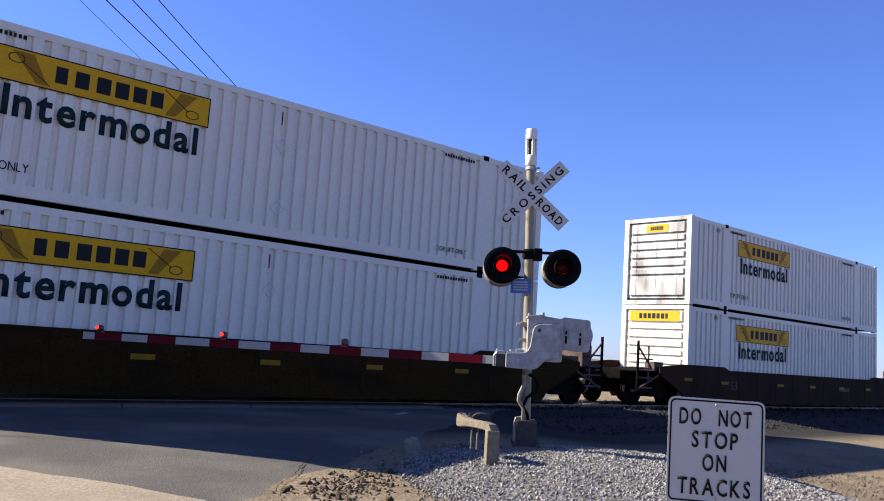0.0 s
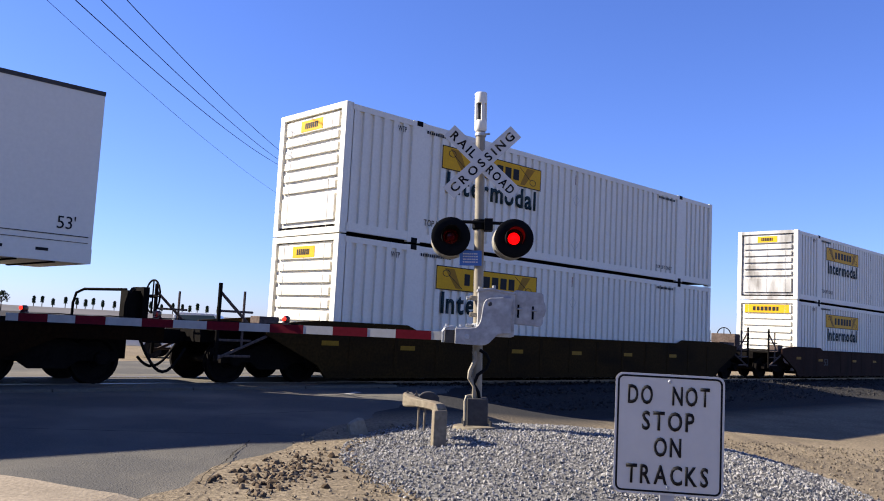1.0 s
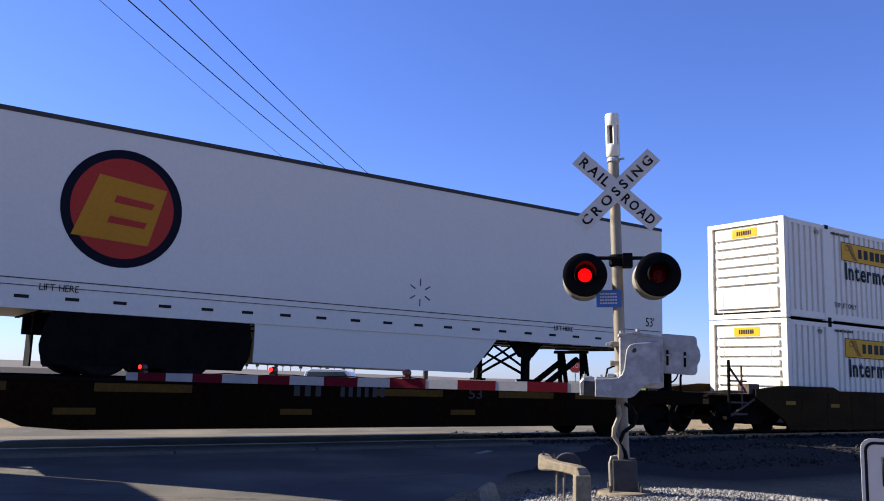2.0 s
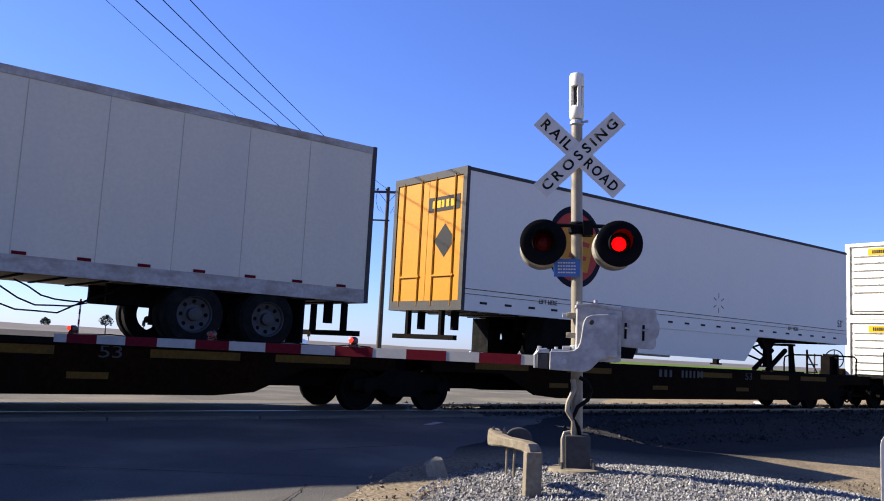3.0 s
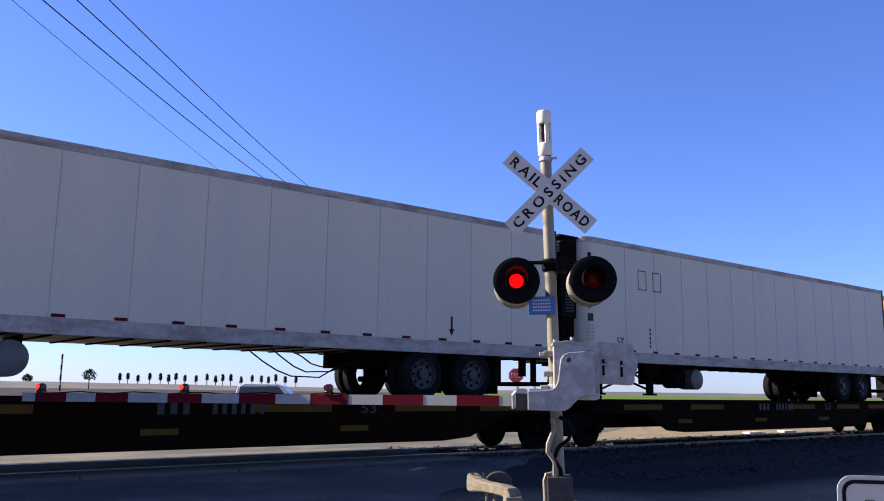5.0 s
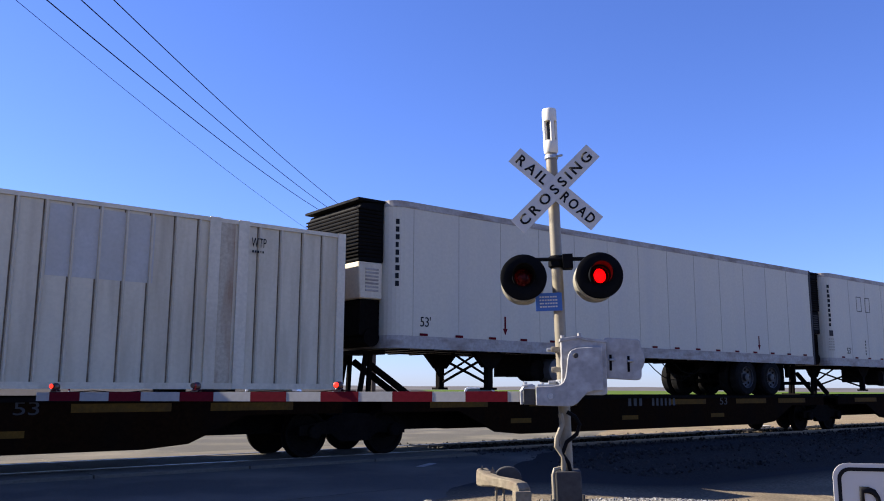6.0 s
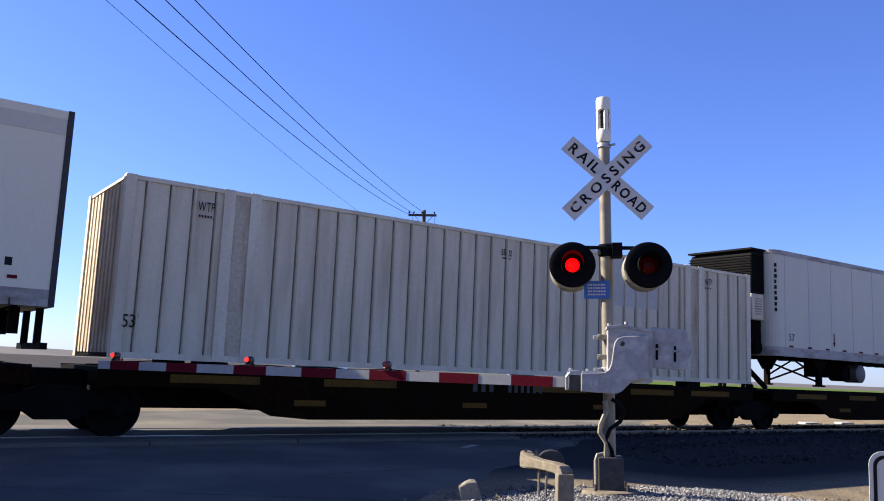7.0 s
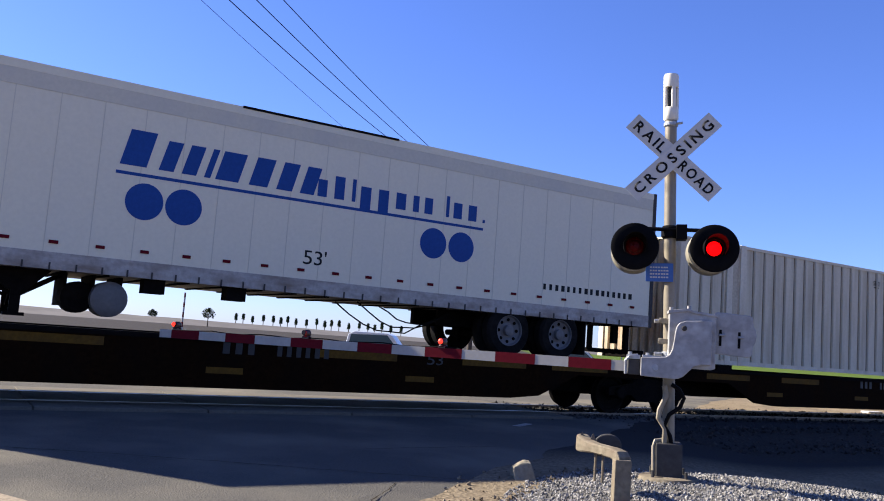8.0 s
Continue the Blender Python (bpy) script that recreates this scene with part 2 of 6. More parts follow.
def ground_material():
    """Dirt near the crossing, a track-side band darkened for shade, green field to one side and brown field to the
    other beyond the track.
    """
    m = surface("dry_dirt", (0.205, 0.163, 0.11), 0.97, spec=0.03, grain=0.24, scale=22.0, stain=0.7, stain_scale=0.9, dirt=(0.10, 0.08, 0.058), bump=1.0)
    t = m.node_tree
    b = t.nodes["Principled BSDF"]
    col = b.inputs["Base Color"].links[0].from_socket
    co = t.nodes.new("ShaderNodeTexCoord")
    def along(nx, ny, off, soft):
        d = t.nodes.new("ShaderNodeVectorMath")
        d.operation = "DOT_PRODUCT"
        d.inputs[1].default_value = (nx, ny, 0)
        t.links.new(co.outputs["Object"], d.inputs[0])
        r = t.nodes.new("ShaderNodeMapRange")
        r.inputs[1].default_value, r.inputs[2].default_value = off, off + soft
        t.links.new(d.outputs["Value"], r.inputs[0])
        return r.outputs[0]
    def over(a, colour, fac):
        n = t.nodes.new("ShaderNodeTexNoise")
        n.inputs["Scale"].default_value = 0.15
        t.links.new(co.outputs["Object"], n.inputs["Vector"])
        v = t.nodes.new("ShaderNodeMix")
        v.data_type = "RGBA"
        v.inputs[6].default_value, v.inputs[7].default_value = (*colour, 1), (*[c * 0.7 for c in colour], 1)
        t.links.new(n.outputs["Fac"], v.inputs[0])
        x = t.nodes.new("ShaderNodeMix")
        x.data_type = "RGBA"
        t.links.new(a, x.inputs[6])
        t.links.new(v.outputs[2], x.inputs[7])
        t.links.new(fac, x.inputs[0])
        return x.outputs[2]
    # track-side gravel band, with the train's shade put into its dark grey
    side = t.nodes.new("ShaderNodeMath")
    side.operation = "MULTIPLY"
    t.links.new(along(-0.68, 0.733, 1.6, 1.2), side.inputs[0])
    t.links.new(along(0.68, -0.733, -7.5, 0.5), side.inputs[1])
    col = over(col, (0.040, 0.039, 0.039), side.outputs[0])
    col = over(col, (0.052, 0.047, 0.044), along(-0.68, 0.733, 60, 20))
    both = t.nodes.new("ShaderNodeMath")
    both.operation = "MULTIPLY"
    t.links.new(along(-0.68, 0.733, 22, 6), both.inputs[0])
    t.links.new(along(1.0, 0.12, 4, 4), both.inputs[1])
    col = over(col, (0.085, 0.125, 0.024), both.outputs[0])
    t.links.new(col, b.inputs["Base Color"])
    return m


DIRT = ground_material()

# shape helpers
def box(bm, x0, x1, y0, y1, z0, z1, m=None):
    x0, x1 = min(x0, x1), max(x0, x1)
    y0, y1 = min(y0, y1), max(y0, y1)
    z0, z1 = min(z0, z1), max(z0, z1)
    vs = [bm.verts.new((x, y, z)) for x in (x0, x1) for y in (y0, y1) for z in (z0, z1)]
    if m:
        for v in vs:
            v.co = m @ v.co
    for f in ((0, 1, 3, 2), (4, 6, 7, 5), (0, 4, 5, 1), (2, 3, 7, 6), (0, 2, 6, 4), (1, 5, 7, 3)):
        bm.faces.new([vs[i] for i in f])
    return bm


def rod(bm, a, b, r, r2=None, seg=12, caps=True):
    """A round bar from a to b."""
    a, b = Vector(a), Vector(b)
    q = (b - a).to_track_quat("Z", "Y")
    rings = []
    for p, rad in ((a, r), (b, r if r2 is None else r2)):
        rings.append([bm.verts.new(p + q @ Vector((rad * math.cos(k * math.tau / seg), rad * math.sin(k * math.tau / seg), 0))) for k in range(seg)])
    for k in range(seg):
        bm.faces.new((rings[0][k], rings[0][(k + 1) % seg], rings[1][(k + 1) % seg], rings[1][k]))
    if caps:
        bm.faces.new(rings[0][::-1])
        bm.faces.new(rings[1])
    return bm


def hose(bm, pts, r, seg=8):
    """A bent pipe or hose through points, with round section."""
    pts = [Vector(p) for p in pts]
    rings = []
    for i, p in enumerate(pts):
        d = (pts[min(i + 1, len(pts) - 1)] - pts[max(i - 1, 0)]).normalized()
        q = d.to_track_quat("Z", "Y")
        rings.append([bm.verts.new(p + q @ Vector((r * math.cos(k * math.tau / seg), r * math.sin(k * math.tau / seg), 0))) for k in range(seg)])
    for a, b in zip(rings, rings[1:]):
        best = min(range(seg), key=lambda o: sum((a[k].co - b[(k + o) % seg].co).length for k in range(seg)))
        for k in range(seg):
            bm.faces.new((a[k], a[(k + 1) % seg], b[(k + 1 + best) % seg], b[(k + best) % seg]))
    bm.faces.new(rings[0][::-1])
    bm.faces.new(rings[-1])
    return bm


def lathe(bm, profile, axis, at, seg=24, caps=True):
    """Turn (radius, height) pairs round an axis ('x', 'y' or 'z') through the point at."""
    rings = []
    for r, h in profile:
        ring = []
        for k in range(seg):
            c, s = r * math.cos(k * math.tau / seg), r * math.sin(k * math.tau / seg)
            v = {"x": (h, c, s), "y": (c, h, s), "z": (c, s, h)}[axis]
            ring.append(bm.verts.new(Vector(at) + Vector(v)))
        rings.append(ring)
    for a, b in zip(rings, rings[1:]):
        for k in range(seg):
            bm.faces.new((a[k], a[(k + 1) % seg], b[(k + 1) % seg], b[k]))
    if caps:
        bm.faces.new(rings[0][::-1])
        bm.faces.new(rings[-1])
    return bm


def prism(bm, outline, y0, y1):
    """An outline in x and z, given depth from y0 to y1."""
    a = [bm.verts.new((x, y0, z)) for x, z in outline]
    b = [bm.verts.new((x, y1, z)) for x, z in outline]
    bm.faces.new(a)
    bm.faces.new(b[::-1])
    n = len(a)
    for k in range(n):
        bm.faces.new((a[k], b[k], b[(k + 1) % n], a[(k + 1) % n]))
    return bm


def finish(bm, bevel=0.0, smooth=False):
    bmesh.ops.recalc_face_normals(bm, faces=bm.faces)
    if bevel:
        bmesh.ops.bevel(bm, geom=bm.edges[:], offset=bevel, segments=2, affect="EDGES", profile=0.5, clamp_overlap=True)
    if smooth:
        for f in bm.faces:
            f.smooth = True
    return bm


def part(name, bm, material, parent=None, label="", bevel=0.0, smooth=False, at=None):
    me = bpy.data.meshes.new(name)
    finish(bm, bevel, smooth)
    bm.to_mesh(me)
    bm.free()
    if smooth:
        me.set_sharp_from_angle(angle=radians(35))
    me.materials.append(material)
    ob = new(name, me)
    ob.parent = parent
    if at is not None:
        ob.matrix_basis = at
    if label:
        ob["label"] = label
    return ob


def again(ob, m, parent=None):
    """Another object on the same mesh."""
    o = new(ob.name.split(".")[0], ob.data)
    o.parent = parent or ob.parent
    o.matrix_basis = m
    return o


def thing(name, label, category, group="", m=None):
    e = new(name)
    e.empty_display_size = 0.2
    if m is not None:
        e.matrix_basis = m
    return tagged(e, label, category, group)


def lettering(name, words, width, height, material, parent, m, depth=0.003, bold=0.0, label="", space=1.0):
    """Built-in-font letters fitted to width x height, in the x-z plane facing -y, centred at m, each letter a part."""
    glyphs, x = [], 0.0
    lo, hi, bottom, top = 1e9, -1e9, 1e9, -1e9
    for ch in words:
        if ch == " ":
            x += 0.32 * space
            continue
        cu = bpy.data.curves.new(name, "FONT")
        cu.body, cu.size, cu.offset, cu.resolution_u = ch, 1.0, bold, 3
        tmp = bpy.data.objects.new(name, cu)
        me = bpy.data.meshes.new_from_object(tmp)
        bpy.data.objects.remove(tmp)
        co = np.empty(len(me.vertices) * 3)
        me.vertices.foreach_get("co", co)
        co = co.reshape(-1, 3)
        left, right = co[:, 0].min(), co[:, 0].max()
        co[:, 0] += x - left
        x += right - left + 0.10 * space
        lo, hi = min(lo, co[:, 0].min()), max(hi, co[:, 0].max())
        bottom, top = min(bottom, co[:, 1].min()), max(top, co[:, 1].max())
        glyphs.append((me, co))
    for me, co in glyphs:
        out = np.zeros_like(co)
        out[:, 0] = ((co[:, 0] - lo) / (hi - lo) - 0.5) * width
        out[:, 2] = ((co[:, 1] - bottom) / (top - bottom) - 0.5) * height
        me.vertices.foreach_set("co", out.ravel())
        bm = bmesh.new()
        bm.from_mesh(me)
        bpy.data.meshes.remove(me)
        ret = bmesh.ops.extrude_face_region(bm, geom=bm.faces[:])
        for v in ret["geom"]:
            if isinstance(v, bmesh.types.BMVert):
                v.co.y -= depth
        part("letter", bm, material, parent, label, at=m)


def bars(name, width, height, count, material, parent, m, depth=0.003, seed=1, fill=(0.55, 0.8)):
    """Writing that is not spelled out: plain bars of its size, each a part."""
    rnd = random.Random(seed)
    step = width / count
    for k in range(count):
        bm = bmesh.new()
        x = -width / 2 + k * step
        box(bm, x, x + step * rnd.uniform(*fill), -depth, 0, -height / 2, height / 2)
        part(name, bm, material, parent, at=m)


# plan: the track runs at 42.8 degrees; U along it, N away across it
THETA = radians(42.83)
U, N = Vector((math.cos(THETA), math.sin(THETA), 0)), Vector((-math.sin(THETA), math.cos(THETA), 0))
NEAR = 6.80
MIDDLE = NEAR + 1.30
SPEED, GAIN = 11.211, -0.006
TRAIN = []
WHEELS = []


def on_track(s, n=MIDDLE, z=0.0):
    p = U * s + N * n
    return Matrix.Translation((p.x, p.y, z)) @ Matrix.Rotation(THETA, 4, "Z")


def rides(ob, s):
    ob.matrix_basis = on_track(s)
    TRAIN.append((ob, s))
    return ob


def lift(n):
    """Height of the ground by its distance from the mast across the track."""
    keys = ((-400, -0.33), (-6, -0.33), (2.5, -0.08), (14, -0.08), (24, -0.45), (5000, -0.45))
    for (a, za), (b, zb) in zip(keys, keys[1:]):
        if n <= b:
            return za + (zb - za) * max(0, (n - a) / (b - a))
    return keys[-1][1]


def ground_z(x, y):
    n = x * N.x + y * N.y
    dip = max(0.0, min(1.0, (x + 1.0) / 4.0))
    dip = dip * dip * (3 - 2 * dip) * max(0.0, min(1.0, (6.2 - n) / 1.5)) * max(0.0, min(1.0, (n + 9) / 4))
    return lift(n) - 0.34 * dip


MOUND = (1.1, -1.0, 3.1, 3.5)


def mound_z(x, y):
    r = ((x - MOUND[0]) / MOUND[2]) ** 2 + ((y - MOUND[1]) / MOUND[3]) ** 2
    return 0.035 - 0.34 * min(1.2, r) ** 1.5


# ground, road, track
def build_ground():
    ax = sorted({*[-3000, -1500, -700, -350, -180, -100, -60, -40, -30, -24, -20], *[round(-16 + 0.4 * k, 2) for k in range(81)], *[20, 24, 30, 40, 60, 100, 180, 350, 700, 1500, 3000]})
    ay = ax
    verts, faces = [], []
    for y in ay:
        for x in ax:
            near = max(0.0, 1 - max(abs(x), abs(y)) / 16)
            verts.append((x, y, ground_z(x, y) + 0.014 * near * noise.noise(Vector((x * 0.9, y * 0.9, 0)))))
    w = len(ax)
    for j in range(len(ay) - 1):
        for i in range(w - 1):
            faces.append((j * w + i, j * w + i + 1, (j + 1) * w + i + 1, (j + 1) * w + i))
    me = bpy.data.meshes.new("ground")
    me.from_pydata(verts, [], faces)
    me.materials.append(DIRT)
    for f in me.polygons:
        f.use_smooth = True
    tagged(new("ground", me), "dry brown dirt verge and flat farm fields", "ground", kind="structure")


ROAD_DIR = Vector((0.235, 0.972, 0))
ROAD_SIDE = Vector((-0.972, 0.235, 0))
ROAD_EDGE = Vector((-1.75, -0.4, 0))


def road_point(along, across):
    p = ROAD_EDGE + ROAD_DIR * along + ROAD_SIDE * across
    return p.x, p.y


def build_road():
    rnd = random.Random(4)
    bm = bmesh.new()
    stops = [-60, -30, -14] + [-10 + 0.5 * k for k in range(61)] + [25, 32, 45, 80, 160]
    rows = []
    for a in stops:
        edge = 0.22 * noise.noise(Vector((a * 0.7, 3.1, 0))) + 0.1 * noise.noise(Vector((a * 3.0, 1.7, 0)))
        row = []
        for c in (edge, 0.6, 2, 4, 6, 8, 10, 11.5):
            x, y = road_point(a, c)
            row.append(bm.verts.new((x, y, ground_z(x, y) + (0.02 if c != edge else -0.016))))
        rows.append(row)
    for a, b in zip(rows, rows[1:]):
        for k in range(len(a) - 1):
            bm.faces.new((a[k], a[k + 1], b[k + 1], b[k]))
    geom = bmesh.ops.extrude_face_region(bm, geom=bm.faces[:])
    for v in geom["geom"]:
        if isinstance(v, bmesh.types.BMVert):
            v.co.z -= 0.09
    tagged(part("road", bm, ASPHALT), "worn grey asphalt road across the railway track", "road", kind="structure")

    def line(name, a0, a1, c0, c1, label):
        bm = bmesh.new()
        n = 6
        pts = []
        for k in range(n + 1):
            a, c = a0 + (a1 - a0) * k / n, (c0, c1)
            pts.append([bm.verts.new((*road_point(a, cc), ground_z(*road_point(a, cc)) + 0.027)) for cc in c])
        for p, q in zip(pts, pts[1:]):
            bm.faces.new((p[0], p[1], q[1], q[0]))
        tagged(part(name, bm, ROADPAINT), label, "road marking", kind="structure")
    # pale concrete paving with a ragged end, towards the viewer
    bm = bmesh.new()
    n = 40
    far, close = [], []
    for k in range(n + 1):
        c = 0.12 + 11.2 * k / n
        a = -3.95 + 0.10 * noise.noise(Vector((c * 1.7, 8.3, 0))) + 0.05 * noise.noise(Vector((c * 6, 2.3, 0))) + 0.012 * c
        for keep, aa in ((far, a), (close, -30.0)):
            x, y = road_point(aa, c)
            keep.append(bm.verts.new((x, y, ground_z(x, y) + (0.024 if k else -0.014))))
    for k in range(n):
        bm.faces.new((far[k], far[k + 1], close[k + 1], close[k]))
    geom = bmesh.ops.extrude_face_region(bm, geom=bm.faces[:])
    for v in geom["geom"]:
        if isinstance(v, bmesh.types.BMVert):
            v.co.z -= 0.06
    tagged(part("concrete_pavement", bm, PALECONC), "pale dusty concrete paving with a broken edge", "pavement", kind="structure")
    def crack(name, pts, width, label):
        """A dark ragged seam lying on the paving between two plan points."""
        bm = bmesh.new()
        (x0, y0), (x1, y1) = pts
        d = Vector((x1 - x0, y1 - y0, 0))
        side = Vector((-d.y, d.x, 0)).normalized()
        n = max(12, int(d.length / 0.05))
        rows = []
        for k in range(n + 1):
            q = Vector((x0, y0, 0)) + d * (k / n)
            off = 0.05 * noise.noise(q * 2.1) + 0.018 * noise.noise(q * 11)
            wid = width * (0.25 + 0.9 * abs(noise.noise(q * 5 + Vector((3, 1, 2)))))
            rows.append([bm.verts.new((*(q + side * (off + e * wid)).xy, ground_z(q.x, q.y) + 0.027)) for e in (-0.5, 0.5)])
        for a, b in zip(rows, rows[1:]):
            bm.faces.new((a[0], a[1], b[1], b[0]))
        tagged(part(name, bm, SEAL), label, "crack", kind="structure")
    crack("pavement_joint", ((-6.5, -1.95), (-1.75, -0.6)), 0.035, "dark joint across the dusty paving")
    crack("road_crack", ((-3.5, 0.5), (-2.05, 2.0)), 0.035, "thin dark crack in the asphalt")
    crack("road_crack", ((-2.62, -3.6), (-2.66, -1.3)), 0.022, "thin dark crack in the paving")
    line("lane_line", 3.6, 5.6, 5.9, 6.05, "worn white lane line painted on the road")
    line("edge_line", 4.6, 5.9, 3.7, 3.85, "short worn white line painted on the road")
    line("edge_line", 5.2, 5.9, 1.6, 1.75, "short worn white line painted on the road")


def stones(name, count, place, size, material, label, category, seed, round_shape=False):
    """Many loose angular stones, joined; place(rnd) gives x, y, z."""
    rnd = np.random.RandomState(seed)
    py = random.Random(seed)
    base = np.array([(1, 0, 0), (-1, 0, 0), (0, 1, 0), (0, -1, 0), (0, 0, 1), (0, 0, -1)], float)
    tri = [(0, 2, 4), (2, 1, 4), (1, 3, 4), (3, 0, 4), (2, 0, 5), (1, 2, 5), (3, 1, 5), (0, 3, 5)]
    if round_shape:
        g = (1 + 5 ** 0.5) / 2
        base = np.array([(-1, g, 0), (1, g, 0), (-1, -g, 0), (1, -g, 0), (0, -1, g), (0, 1, g), (0, -1, -g), (0, 1, -g), (g, 0, -1), (g, 0, 1), (-g, 0, -1), (-g, 0, 1)], float) / 1.9
        tri = [(0, 11, 5), (0, 5, 1), (0, 1, 7), (0, 7, 10), (0, 10, 11), (1, 5, 9), (5, 11, 4), (11, 10, 2), (10, 7, 6), (7, 1, 8),
               (3, 9, 4), (3, 4, 2), (3, 2, 6), (3, 6, 8), (3, 8, 9), (4, 9, 5), (2, 4, 11), (6, 2, 10), (8, 6, 7), (9, 8, 1)]
    verts, faces = [], []
    for k in range(count):
        p = place(py)
        if p is None:
            continue
        r = size[0] + (size[1] - size[0]) * py.random() ** 2
        a, b, c = py.uniform(0, 6.3), py.uniform(0, 6.3), py.uniform(0, 6.3)
        rot = np.array(Euler((a, b, c)).to_matrix())
        v = (base * rnd.uniform(0.6, 1.15, (len(base), 1))) * (r, r * py.uniform(0.6, 1), r * py.uniform(0.5, 0.9))
        v = v @ rot.T + np.array(p)
        o = len(verts)
        verts.extend(map(tuple, v))
        faces.extend((o + i, o + j, o + l) for i, j, l in tri)
    me = bpy.data.meshes.new(name)
    me.from_pydata(verts, [], faces)
    me.materials.append(material)
    tagged(new(name, me), label, category, kind="stuff")


def build_mound():
    bm = bmesh.new()
    rings, seg = [], 48
    cx, cy, rx, ry = MOUND
    for k in range(11):
        f = k / 10
        ring = []
        for i in range(seg):
            a = i * math.tau / seg
            wob = 1 + 0.12 * noise.noise(Vector((math.cos(a) * 2, math.sin(a) * 2, 5)))
            x, y = cx + rx * f * wob * math.cos(a), cy + ry * f * wob * math.sin(a)
            ring.append(bm.verts.new((x, y, mound_z(x, y) - (0.03 if k == 10 else 0))))
        rings.append(ring)
    for a, b in zip(rings, rings[1:]):
        for i in range(seg):
            if a is rings[0]:
                continue
            bm.faces.new((a[i], a[(i + 1) % seg], b[(i + 1) % seg], b[i]))
    bm.faces.new(rings[1])
    bmesh.ops.delete(bm, geom=rings[0], context="VERTS")
    tagged(part("gravel_bed", bm, GRAVELBASE, smooth=True), "grey crushed stone bed round the signal mast", "gravel", kind="structure")

    def on_mound(r):
        a, q = r.uniform(0, math.tau), math.sqrt(r.random()) * 1.06
        if q > 0.92 and r.random() < 0.6:
            return None
        x, y = cx + rx * q * math.cos(a), cy + ry * q * math.sin(a)
        z = mound_z(x, y)
        if z < ground_z(x, y) - 0.05:
            return None
        return x, y, max(z, ground_z(x, y)) + r.uniform(-0.004, 0.014)
    stones("gravel", 34000, on_mound, (0.011, 0.030), STONES, "loose grey crushed stone heaped round the mast", "gravel", 11)

    def strewn(r):
        x, y = -2.2 + 15 * r.random() ** 1.3, r.uniform(-6.8, 4.5)
        if x * N.x + y * N.y > 1.4 or (x < -1.3 and r.random() < 0.85):
            return None
        return x, y, ground_z(x, y) + 0.012
    stones("scattered_pebbles", 26000, strewn, (0.008, 0.034), CLODS, "scattered pebbles and dirt on the verge", "pebbles", 12)

    def crumbs(r):
        along, c = r.gauss(-2.4, 0.55), abs(r.gauss(0.40, 0.25))
        x, y = road_point(along, -c + 0.12)
        return x, y, ground_z(x, y) - 0.004
    stones("crumbled_road_edge", 520, crumbs, (0.010, 0.055), DARKCLODS, "crumbled dark dirt clods along the broken road edge", "clods", 13, True)


DARKCLODS = islands("dark_clods", (0.0325, 0.02145, 0.013), (0.156, 0.1137, 0.0715))
# ballast bed, darker than its gravel: shade is painted into the colour
SHADEDBALLAST = surface("ballast_base", (0.039, 0.03657, 0.03413), 0.95, spec=0.05, grain=0.3, scale=30.0, stain=0.5, stain_scale=0.8, dirt=(0.02438, 0.02194, 0.0195), bump=1.0)
GRAVELBASE = surface("gravel_base", (0.1463, 0.1389, 0.1292), 0.95, spec=0.05, grain=0.3, scale=40.0, stain=0.3, bump=1.0)


def build_track():
    # ballast shoulders either side of the crossing
    def strip(name, s0, s1):
        bm = bmesh.new()
        prof = ((MIDDLE - 5.6, -0.47), (MIDDLE - 4.2, -0.36), (MIDDLE - 3.2, -0.19), (MIDDLE - 2.1, -0.13), (MIDDLE - 1.4, -0.10), (MIDDLE + 1.4, -0.10), (MIDDLE + 2.1, -0.13), (MIDDLE + 3.6, -0.30))
        rows = []
        for s in np.linspace(s0, s1, 24):
            rows.append([bm.verts.new((*(U * float(s) + N * n).xy, z + 0.03 * noise.noise(Vector((float(s), n, 0))))) for n, z in prof])
        for a, b in zip(rows, rows[1:]):
            for k in range(len(a) - 1):
                bm.faces.new((a[k], a[k + 1], b[k + 1], b[k]))
        tagged(part(name, bm, SHADEDBALLAST), "grey ballast under the railway track, darkened as if in shade", "ballast", kind="structure")
    strip("ballast_bed", 3.0, 150.0)
    strip("ballast_bed", -120.0, -10.5)

    def on_ballast(r):
        s = 3.0 + 42 * r.random() ** 1.6
        n = MIDDLE + r.uniform(-4.4, 3.4)
        p = U * s + N * n
        d = abs(n - MIDDLE)
        return p.x, p.y, (-0.09 if d < 1.5 else -0.12 - 0.05 * (d - 1.5) - 0.10 * max(0.0, d - 3.0)) + r.uniform(0, 0.05)
    stones("ballast_stones", 14000, on_ballast, (0.03, 0.07), SHADEDSTONE, "loose ballast stones beside the rails, coloured darker for shade", "ballast", 14)

    def rail_at(n):
        bm = bmesh.new()
        for z0, z1, w in ((-0.16, -0.145, 0.07), (-0.145, -0.04, 0.009), (-0.04, 0.0, 0.036)):
            box(bm, -120, 150, -w, w, z0, z1)
        ob = part("rail", bm, RAILSTEEL)
        ob.matrix_basis = on_track(0, n)
        tagged(ob, "steel railway rail with a worn shiny head", "rail", "rails of the track", "structure")
    rail_at(MIDDLE - 0.755)
    rail_at(MIDDLE + 0.755)


build_ground()
build_road()
build_mound()
build_track()

# railway vehicles; local x along the track, y across it (the near side at -1.3), z from the rail head
FACE = -1.300


